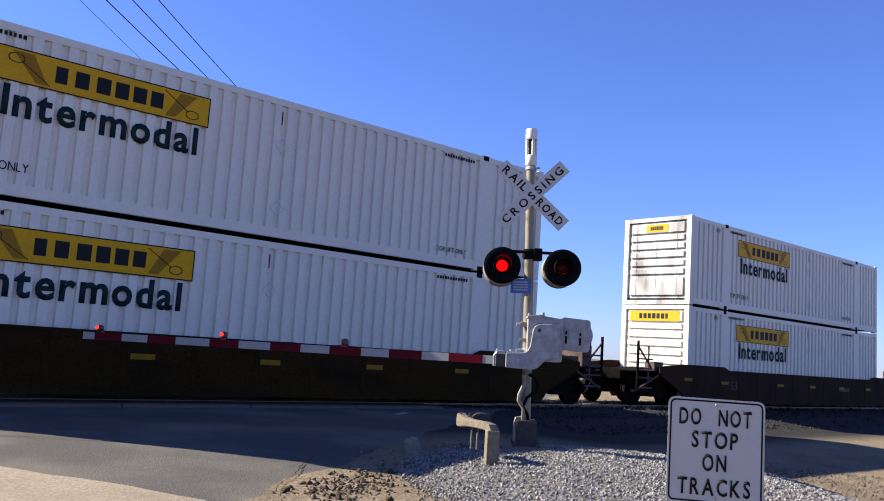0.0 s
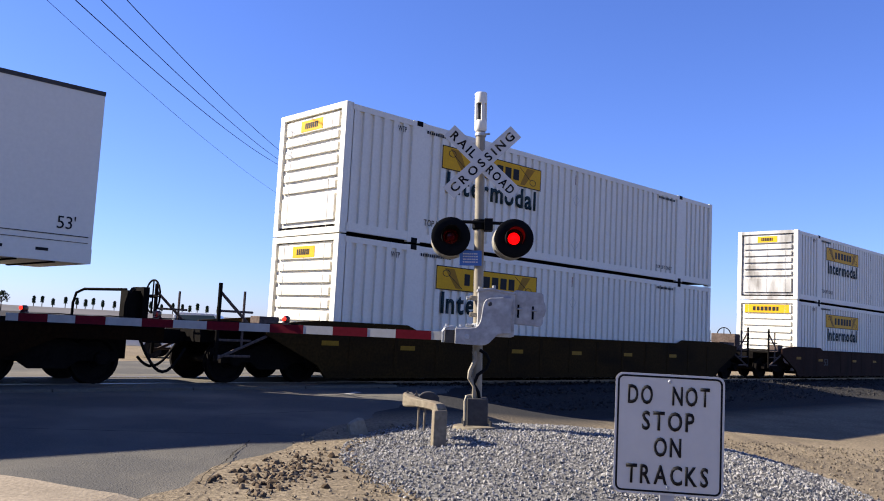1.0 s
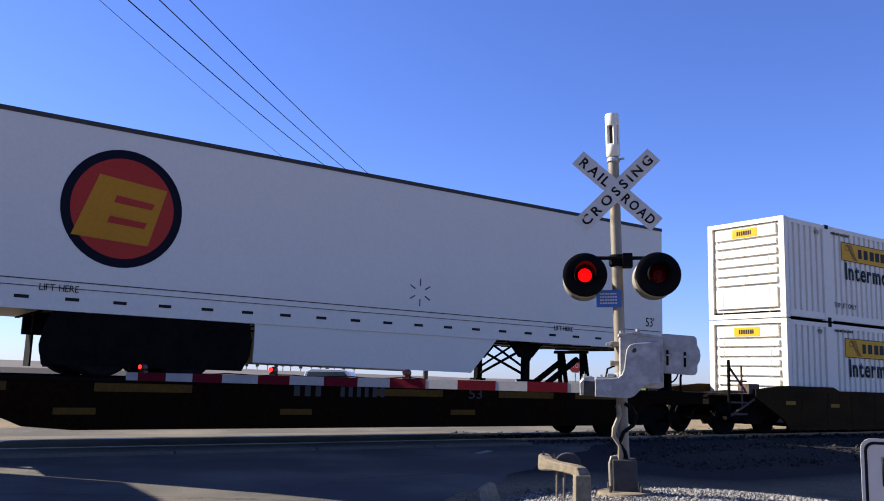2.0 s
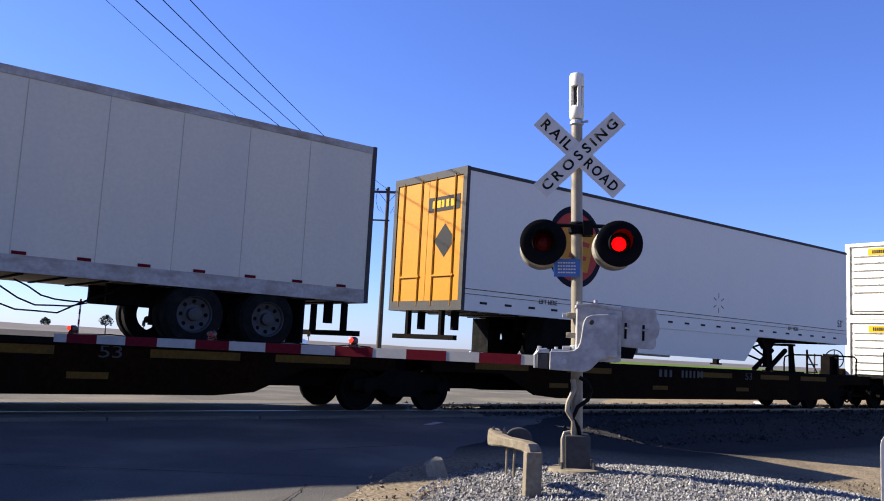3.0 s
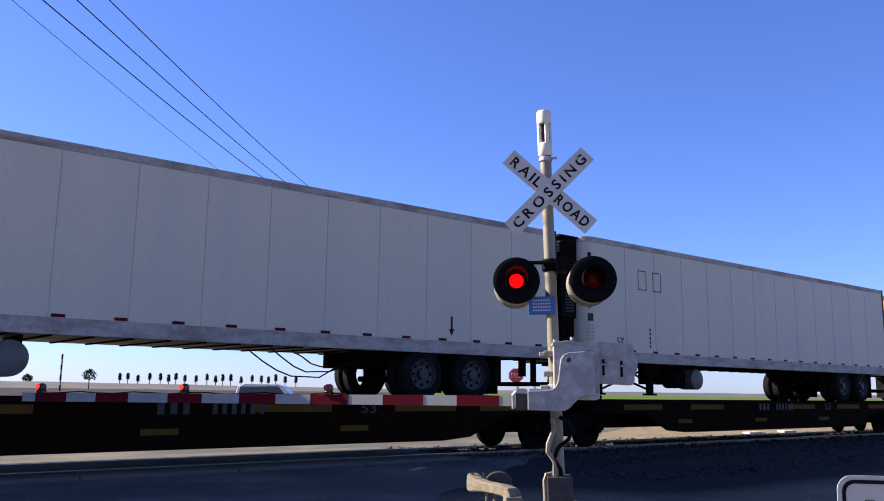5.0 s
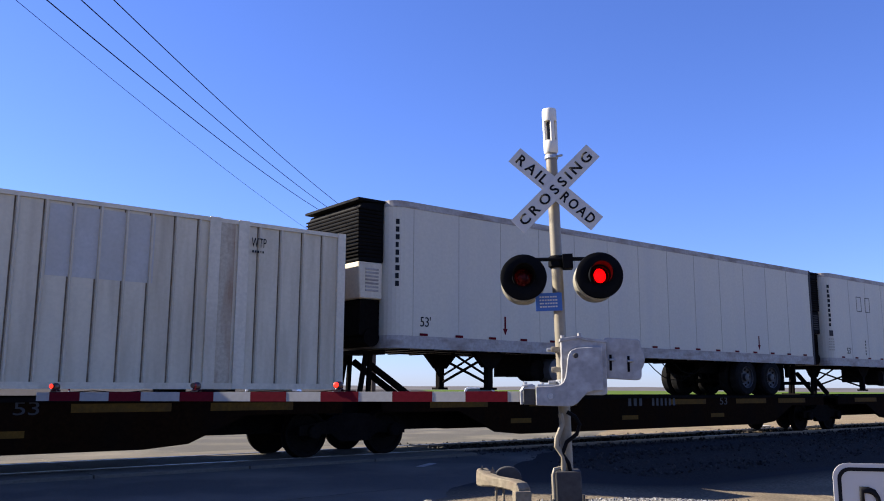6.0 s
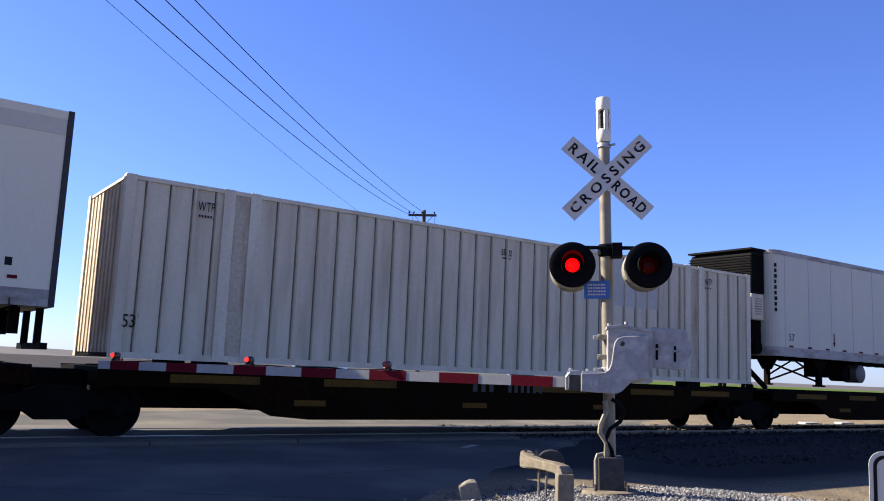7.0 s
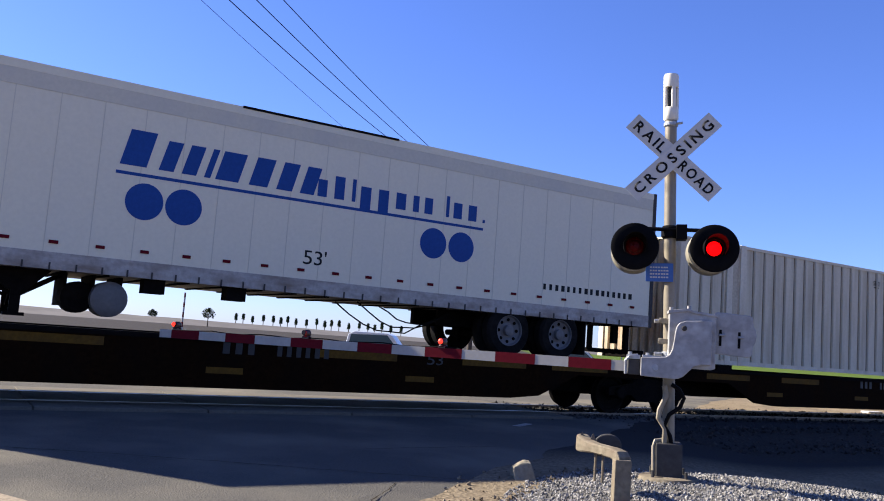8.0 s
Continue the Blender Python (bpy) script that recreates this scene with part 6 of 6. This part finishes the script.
def track_sign():
    face = Matrix.Translation((0.335, -7.29, 0.855)) @ Matrix.Rotation(radians(-7.0), 4, "Z")
    sg = thing("traffic_sign", "white rectangular sign reading DO NOT STOP ON TRACKS on a post", "traffic sign", m=face)
    def rounded(w, h, r):
        pts = []
        for cx, cz, a0 in ((w / 2 - r, h / 2 - r, 0), (-w / 2 + r, h / 2 - r, 90), (-w / 2 + r, -h / 2 + r, 180), (w / 2 - r, -h / 2 + r, 270)):
            for k in range(6):
                q = radians(a0 + 90 * k / 5)
                pts.append((cx + r * math.cos(q), cz + r * math.sin(q)))
        return pts
    W, H = 0.462, 0.512
    bm = bmesh.new()
    prism(bm, rounded(W, H, 0.032), 0, 0.003)
    face_ob = part("sign_face", bm, SIGNWHITE, sg, "white sheet metal face")
    bm = bmesh.new()
    o = rounded(W - 0.018, H - 0.018, 0.026)
    i = rounded(W - 0.034, H - 0.034, 0.020)
    a = [bm.verts.new((x, -0.0012, z)) for x, z in o]
    b = [bm.verts.new((x, -0.0012, z)) for x, z in i]
    for k in range(len(a)):
        j = (k + 1) % len(a)
        bm.faces.new((a[k], a[j], b[j], b[k]))
    part("border", bm, SIGNBLACK, face_ob)
    for words, w, z in (("DO  NOT", 0.345, 0.165), ("STOP", 0.22, 0.055), ("ON", 0.115, -0.055), ("TRACKS", 0.345, -0.172)):
        lettering("lettering", words, w, 0.083, SIGNBLACK, face_ob, Matrix.Translation((-0.005, -0.0002, z)), 0.003, 0.02, space=1.7)
    for z in (0.225, -0.225):
        bm = bmesh.new()
        lathe(bm, [(0.006, -0.004), (0.008, -0.001), (0.008, 0)], "y", (0.0, 0, z), 10)
        part("bolt", bm, GALV, face_ob)
    bm = bmesh.new()
    box(bm, -0.022, 0.022, 0.004, 0.010, -1.22, 0.25)
    box(bm, -0.030, -0.022, 0.004, 0.030, -1.22, 0.25)
    box(bm, 0.022, 0.030, 0.004, 0.030, -1.22, 0.25)
    part("post", bm, GALV, sg, "galvanised channel post")


def guard_rail():
    p = thing("guard_rail", "weathered cream bent steel guard rail standing in the gravel", "guard rail")
    bm = bmesh.new()
    box(bm, -0.075, 0.075, -0.06, 0.06, -0.32, 0.37)
    part("post", bm, PIPEPAINT, p, bevel=0.012, at=Matrix.Translation((-0.525, -1.61, 0)) @ Matrix.Rotation(radians(14), 4, "Z"))
    # flattened arm that swells towards its torn open end
    spine = ((-0.50, -1.62, 0.345, 0.070, 0.050), (-0.525, -1.59, 0.385, 0.070, 0.052), (-0.58, -1.52, 0.405, 0.062, 0.050), (-0.66, -1.40, 0.408, 0.058, 0.046), (-0.75, -1.25, 0.405, 0.060, 0.046),
             (-0.82, -1.13, 0.405, 0.066, 0.058), (-0.87, -1.04, 0.41, 0.070, 0.076), (-0.895, -0.99, 0.42, 0.070, 0.084))
    bm = bmesh.new()
    rings = []
    for k, (x, y, z, w, h) in enumerate(spine):
        a, b = Vector(spine[max(k - 1, 0)][:3]), Vector(spine[min(k + 1, len(spine) - 1)][:3])
        side = Vector((-(b - a).y, (b - a).x, 0)).normalized()
        ring = []
        for i in range(14):
            q = i * math.tau / 14
            c, sn = math.cos(q), math.sin(q)
            c, sn = math.copysign(abs(c) ** 0.4, c), math.copysign(abs(sn) ** 0.4, sn)
            wob = 0.006 * noise.noise(Vector((x * 30 + c, y * 30, sn * 3)))
            ring.append(bm.verts.new(Vector((x, y, z + sn * h + wob)) + side * (c * w + wob)))
        rings.append(ring)
    for a, b in zip(rings, rings[1:]):
        for i in range(14):
            bm.faces.new((a[i], a[(i + 1) % 14], b[(i + 1) % 14], b[i]))
    bm.faces.new(rings[0])
    inner = [bm.verts.new(v.co.lerp(Vector((-0.86, -1.05, 0.42)), 0.30)) for v in rings[-1]]
    for i in range(14):
        bm.faces.new((rings[-1][i], rings[-1][(i + 1) % 14], inner[(i + 1) % 14], inner[i]))
    bm.faces.new(inner)
    rail = part("rail", bm, PIPEPAINT, p)
    for outline, y in ((((-0.93, 0.46), (-0.90, 0.53), (-0.875, 0.47)), -1.03), (((-0.83, 0.44), (-0.795, 0.53), (-0.75, 0.43)), -1.10)):
        bm = bmesh.new()
        prism(bm, outline, y, y + 0.016)
        part("torn_lip", bm, PIPEPAINT, rail)
    for x, y in ((-0.76, -1.22), (-0.69, -1.28)):
        bm = bmesh.new()
        rod(bm, (x, y, 0.10), (x, y, 0.38), 0.012, seg=8)
        part("strut", bm, PIPEPAINT, p)
    bm = bmesh.new()
    prism(bm, [(-0.65 + 0.13 * math.cos(radians(a)), 0.42 + 0.10 * math.sin(radians(a))) for a in range(0, 181, 20)] + [(-0.78, 0.30), (-0.52, 0.30)], -0.98, -0.92)
    part("rear_plate", bm, DARKBOX, p, bevel=0.012)


BLOCKSTONE = surface("broken_pale_concrete", (0.2242, 0.1999, 0.1511), 0.95, spec=0.1, grain=0.12, scale=25.0, stain=0.5, stain_scale=6.0, dirt=(0.1365, 0.1121, 0.078), bump=0.5)


def kerb_block():
    x, y = -1.53, -0.06
    bm = bmesh.new()
    box(bm, -0.12, 0.12, -0.13, 0.13, -0.1, 0.19)
    bmesh.ops.subdivide_edges(bm, edges=bm.edges[:], cuts=2, use_grid_fill=True)
    for v in bm.verts:
        up = max(0.0, v.co.z) / 0.30
        v.co.x = v.co.x * (1 - 0.35 * up) - 0.05 * up
        v.co.y = v.co.y * (1 - 0.30 * up) + 0.06 * up
        v.co.z -= 0.9 * max(0.0, v.co.z) * (v.co.x ** 2 + v.co.y ** 2) / 0.05
        v.co += 0.03 * noise.noise_vector(v.co * 8)
    ob = part("kerb_block", bm, BLOCKSTONE, bevel=0.012, at=Matrix.Translation((x, y, ground_z(x, y))) @ Matrix.Rotation(radians(20), 4, "Z"))
    tagged(ob, "broken pale concrete block at the road edge", "concrete block")


def white_block(s):
    bm = bmesh.new()
    box(bm, -0.42, 0.42, -0.15, 0.15, -0.32, -0.02)
    ob = part("concrete_block", bm, SIGNWHITE, bevel=0.02, at=on_track(s, 10.2))
    tagged(ob, "low white painted concrete block beside the track ballast", "concrete block", "white blocks")


white_block(20.7)
white_block(23.0)
crossing_signal()
crossing_gate()
track_sign()
guard_rail()
kerb_block()


# beyond the track: poles, wires, stop sign, parked vehicles, palms
POLE_A, POLE_B = Vector((-8.95, 41.2, 0)), Vector((-13.3, -34.0, 0))


def utility_pole(at):
    g = ground_z(at.x, at.y)
    p = thing("utility_pole", "weathered wooden utility pole with a crossarm and insulators", "utility pole", "utility poles", Matrix.Translation((at.x, at.y, 0)))
    bm = bmesh.new()
    lathe(bm, [(0.17, g - 0.3), (0.16, 2), (0.11, 11.15)], "z", (0, 0, 0), 14)
    part("pole", bm, POLEWOOD, p, smooth=True)
    bm = bmesh.new()
    box(bm, -0.98, 0.80, -0.16, -0.05, 10.74, 10.88)
    part("crossarm", bm, POLEWOOD, p)
    bm = bmesh.new()
    box(bm, -1.18, 0.20, -0.15, -0.06, 8.97, 9.06)
    part("lower_crossarm", bm, POLEWOOD, p)
    for x in (-0.94, -0.64, -0.12, 0.66):
        bm = bmesh.new()
        lathe(bm, [(0.02, 10.84), (0.02, 10.92), (0.05, 10.94), (0.055, 10.99), (0.03, 11.05)], "z", (x, -0.1, 0), 10)
        part("insulator", bm, SATIN, p)
    bm = bmesh.new()
    for d in (-1, 1):
        rod(bm, (d * 0.55, -0.1, 10.74), (0, -0.1, 10.1), 0.016, seg=6)
        hose(bm, [(d * 0.70, -0.1, 10.7), (d * 0.72, -0.1, 10.2), (d * 0.55, -0.1, 9.7), (d * 0.2, -0.1, 9.45), (d * 0.45, -0.1, 9.9)], 0.014, 5)
    part("brace", bm, SATIN, p)


def wire(off, height, off_far, height_far, sag, r):
    """A sagging wire from the pole beyond the track to the one behind the viewer."""
    a, b = POLE_A + Vector((off, -0.1, height)), POLE_B + Vector((off_far, -0.1, height_far))
    bm = bmesh.new()
    pts = []
    for k in range(61):
        f = k / 60
        q = a.lerp(b, f)
        q.z -= sag * 4 * f * (1 - f)
        pts.append(q)
    hose(bm, pts, r, 5)
    tagged(part("overhead_wire", bm, SATIN), "thin dark overhead wire between the utility poles", "wire", "overhead wires")


utility_pole(POLE_A)
utility_pole(POLE_B)
wire(-1.13, 9.06, 3.43, 11.14, 1.53, 0.0065)
wire(-0.96, 10.85, 4.65, 9.99, 1.97, 0.013)
wire(-0.64, 10.90, 4.09, 11.10, 1.85, 0.013)
wire(-0.09, 11.03, 4.18, 11.40, 1.73, 0.013)


def stop_sign():
    s = thing("stop_sign", "red octagonal stop sign on a steel post", "stop sign", m=Matrix.Translation((0.09, 34.9, 2.10)))
    for r, mt, y, nm in ((0.405, SIGNWHITE, 0.0, "sign_rim"), (0.375, STOPRED, -0.006, "sign_face")):
        bm = bmesh.new()
        prism(bm, [(r * math.cos(radians(22.5 + 45 * k)), r * math.sin(radians(22.5 + 45 * k))) for k in range(8)], y - 0.005, y)
        part(nm, bm, mt, s)
    lettering("lettering", "STOP", 0.56, 0.25, SIGNWHITE, s, Matrix.Translation((0, -0.012, 0)), 0.003, 0.01)
    bm = bmesh.new()
    box(bm, -0.03, 0.03, 0.002, 0.05, -2.7, 0.3)
    part("post", bm, GALV, s)


def vehicle(name, label, x, y, turn, pickup):
    g = ground_z(x, y)
    v = thing(name, label, "vehicle", "parked vehicles", Matrix.Translation((x, y, g)) @ Matrix.Rotation(radians(turn), 4, "Z"))
    bm = bmesh.new()
    if pickup:
        body = [(-2.7, 0.45), (-2.7, 0.98), (-0.55, 1.0), (1.15, 1.02), (2.5, 0.95), (2.72, 0.75), (2.72, 0.45)]
        cab = [(-1.15, 1.0), (-0.98, 1.77), (-0.75, 1.88), (0.55, 1.88), (0.78, 1.80), (1.40, 1.02)]
        glass = [(-1.02, 1.06), (-0.86, 1.76), (0.58, 1.80), (1.22, 1.06)]
    else:
        body = [(-2.3, 0.4), (-2.35, 0.95), (-2.2, 1.0), (1.1, 1.0), (2.25, 0.9), (2.4, 0.7), (2.4, 0.4)]
        cab = [(-2.25, 1.0), (-2.0, 1.62), (-1.8, 1.72), (0.25, 1.72), (0.5, 1.66), (1.2, 1.0)]
        glass = [(-2.0, 1.08), (-1.8, 1.56), (0.3, 1.60), (0.92, 1.08)]
    prism(bm, body, -0.92, 0.92)
    part("body", bm, CARWHITE, v, bevel=0.04)
    bm = bmesh.new()
    prism(bm, cab, -0.80, 0.80)
    c = part("cab", bm, CARWHITE, v, bevel=0.04)
    bm = bmesh.new()
    prism(bm, glass, -0.812, 0.812)
    part("side_window", bm, GLASSDARK, c)
    bm = bmesh.new()
    x0, x1 = (0.78, 1.36) if pickup else (0.53, 1.20)
    prism(bm, [(x0 + 0.02, 1.62), (x0 + 0.05, 1.62), (x1 + 0.0, 1.06), (x1 - 0.04, 1.04)], -0.70, 0.70)
    part("windscreen", bm, GLASSDARK, c)
    for wx in (-1.65, 1.75) if pickup else (-1.4, 1.5):
        for wy in (-0.86, 0.86):
            bm = bmesh.new()
            lathe(bm, [(0.2, -0.11), (0.36, -0.11), (0.38, 0), (0.36, 0.11), (0.2, 0.11)], "y", (wx, wy, 0.38), 20)
            w = part("wheel", bm, RUBBER, v, smooth=True)


def palm(x, y, h, seed):
    rnd = random.Random(seed)
    g = ground_z(x, y)
    t = thing("palm_tree", "distant tall palm tree in a row along the fields", "palm tree", "row of palms", Matrix.Translation((x, y, g)))
    bm = bmesh.new()
    lathe(bm, [(0.35, 0), (0.28, h)], "z", (0, 0, 0), 8)
    part("trunk", bm, BARK, t)
    bm = bmesh.new()
    for k in range(150):
        skirt = k > 70
        a, e = rnd.uniform(0, math.tau), rnd.uniform(-1.4, -1.0) if skirt else rnd.uniform(-0.9, 1.3)
        d = Vector((math.cos(a) * math.cos(e), math.sin(a) * math.cos(e), math.sin(e)))
        L = rnd.uniform(1.1, 1.8)
        side = d.cross(Vector((0, 0, 1))).normalized() * 0.40
        base = Vector((0.7 * math.cos(a), 0.7 * math.sin(a), h - rnd.uniform(0, 2.6))) if skirt else Vector((0, 0, h))
        mid, tip = base + d * L * 0.6, base + d * L - Vector((0, 0, 0.4))
        q = [bm.verts.new(p) for p in (base, mid + side, tip, mid - side)]
        bm.faces.new(q)
    part("crown", bm, LEAF, t)


def far_tree(x, y, h, seed):
    rnd = random.Random(seed)
    g = ground_z(x, y)
    t = thing("tree", "distant dark leafy tree on the horizon", "tree", "", Matrix.Translation((x, y, g)))
    bm = bmesh.new()
    lathe(bm, [(0.4, 0), (0.2, h * 0.6)], "z", (0, 0, 0), 8)
    for k in range(5):
        a = k * 1.3
        rod(bm, (0, 0, h * 0.4), (math.cos(a) * h * 0.25, math.sin(a) * h * 0.25, h * 0.7), 0.15, 0.05, seg=6)
    part("trunk", bm, BARK, t)
    bm = bmesh.new()
    for k in range(420):
        a, e, r = rnd.uniform(0, math.tau), rnd.uniform(-0.5, 1.5), rnd.uniform(0.5, 1) * h * 0.36
        p = Vector((math.cos(a) * math.cos(e) * r, math.sin(a) * math.cos(e) * r, h * 0.62 + math.sin(e) * r))
        s = rnd.uniform(0.5, 0.9)
        q = [bm.verts.new(p + Vector((rnd.uniform(-s, s), rnd.uniform(-s, s), rnd.uniform(-s, s)))) for _ in range(3)]
        bm.faces.new(q)
    part("crown", bm, LEAF, t)


def far_from(az, d):
    return -0.7 + d * math.sin(radians(az)), -9.4 + d * math.cos(radians(az))


def ridge():
    """A long low bank of brown land on the horizon."""
    bm = bmesh.new()
    lo, hi, back = [], [], []
    for k in range(81):
        az = -75 + 140 * k / 80
        f = max(0.0, min(1.0, (-8 - az) / 30))
        h = 1.9 + 2.2 * f + 0.4 * noise.noise(Vector((az * 0.4, 0, 0)))
        x, y = far_from(az, 540)
        lo.append(bm.verts.new((x, y, -1)))
        hi.append(bm.verts.new((*far_from(az, 590), h)))
        back.append(bm.verts.new((*far_from(az, 620), -1)))
    for a, b in ((lo, hi), (hi, back)):
        for k in range(80):
            bm.faces.new((a[k], a[k + 1], b[k + 1], b[k]))
    tagged(part("distant_bank", bm, RIDGE), "low dark brown bank of land on the horizon", "hill", kind="structure")


RIDGE = surface("distant_brown_land", (0.07313, 0.06338, 0.0585), 0.95, grain=0.15, scale=0.05, stain=0.5, stain_scale=0.01)
stop_sign()
vehicle("pickup_truck", "white pickup truck parked beyond the railway track", *far_from(-15.75, 34), 8, True)
vehicle("car", "white estate car parked beyond the railway track", *far_from(-1.6, 82), 5, False)
for k in range(20):
    palm(*far_from(-25.2 + 0.585 * k + 0.12 * math.sin(k * 5.1), 640 + 20 * math.sin(k)), 10.0 + 0.8 * math.sin(k * 2.3), 100 + k)
far_tree(*far_from(-27.0, 500), 11, 5)
far_tree(*far_from(-30.5, 620), 9, 6)


def striped_pole():
    x, y = far_from(-28.6, 150)
    p = thing("striped_pole", "distant slim red and white striped marker pole", "marker pole", m=Matrix.Translation((x, y, ground_z(x, y))))
    for k in range(8):
        bm = bmesh.new()
        rod(bm, (0, 0, k * 0.85), (0, 0, (k + 1) * 0.85), 0.16, seg=8)
        part("band", bm, REDTAPE if k % 2 else WHITETAPE, p)


striped_pole()
ridge()


def crossing_panels():
    """Concrete panels between and beside the rails, where the road crosses."""
    holder = thing("crossing_surface", "pale concrete panels set between the rails", "crossing surface", m=on_track(0))
    holder["kind"] = "structure"
    for y0, y1 in ((-1.65, -0.83), (-0.68, 0.68), (0.83, 1.65)):
        bm = bmesh.new()
        box(bm, 0.012, 2.428, y0, y1, -0.14, -0.008)
        first = part("panel", bm, CONCRETE, holder, at=Matrix.Translation((-10.4, 0, 0)), bevel=0.01)
        for k in range(1, 6):
            again(first, Matrix.Translation((-10.4 + 2.44 * k, 0, 0)))


def ties():
    bm = bmesh.new()
    box(bm, -0.115, 0.115, -1.3, 1.3, -0.32, -0.162)
    holder = thing("track_ties", "dark creosoted wooden ties under the rails", "railway ties", m=on_track(0))
    holder["kind"] = "structure"
    first = part("tie", bm, TIEWOOD, holder, at=Matrix.Translation((4.6, 0, 0.06)))
    for k in range(1, 90):
        again(first, Matrix.Translation((4.6 + 0.5 * k, 0, 0.06)))


crossing_panels()
ties()

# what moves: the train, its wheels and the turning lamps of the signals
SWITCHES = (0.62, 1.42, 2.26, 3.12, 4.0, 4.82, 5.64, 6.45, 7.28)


def travel(t):
    return SPEED * t + 0.5 * GAIN * t * t


def motions():
    for ob, s in TRAIN:
        walk(ob, [(0.5 * k, on_track(s + travel(0.5 * k))) for k in range(17)])
    for w, x in WHEELS:
        walk(w, [(k / 30, Matrix.Translation((x, 0, 0.42)) @ Matrix.Rotation(travel(k / 30) / 0.42, 4, "Y")) for k in range(241)])
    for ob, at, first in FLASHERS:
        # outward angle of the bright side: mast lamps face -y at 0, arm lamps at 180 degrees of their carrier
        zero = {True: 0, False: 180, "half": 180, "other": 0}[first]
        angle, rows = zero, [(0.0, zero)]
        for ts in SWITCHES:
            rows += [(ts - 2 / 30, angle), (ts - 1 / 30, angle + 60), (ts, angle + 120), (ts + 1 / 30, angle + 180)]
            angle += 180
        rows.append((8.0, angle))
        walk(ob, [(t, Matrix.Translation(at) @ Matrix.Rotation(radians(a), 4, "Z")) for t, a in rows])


motions()
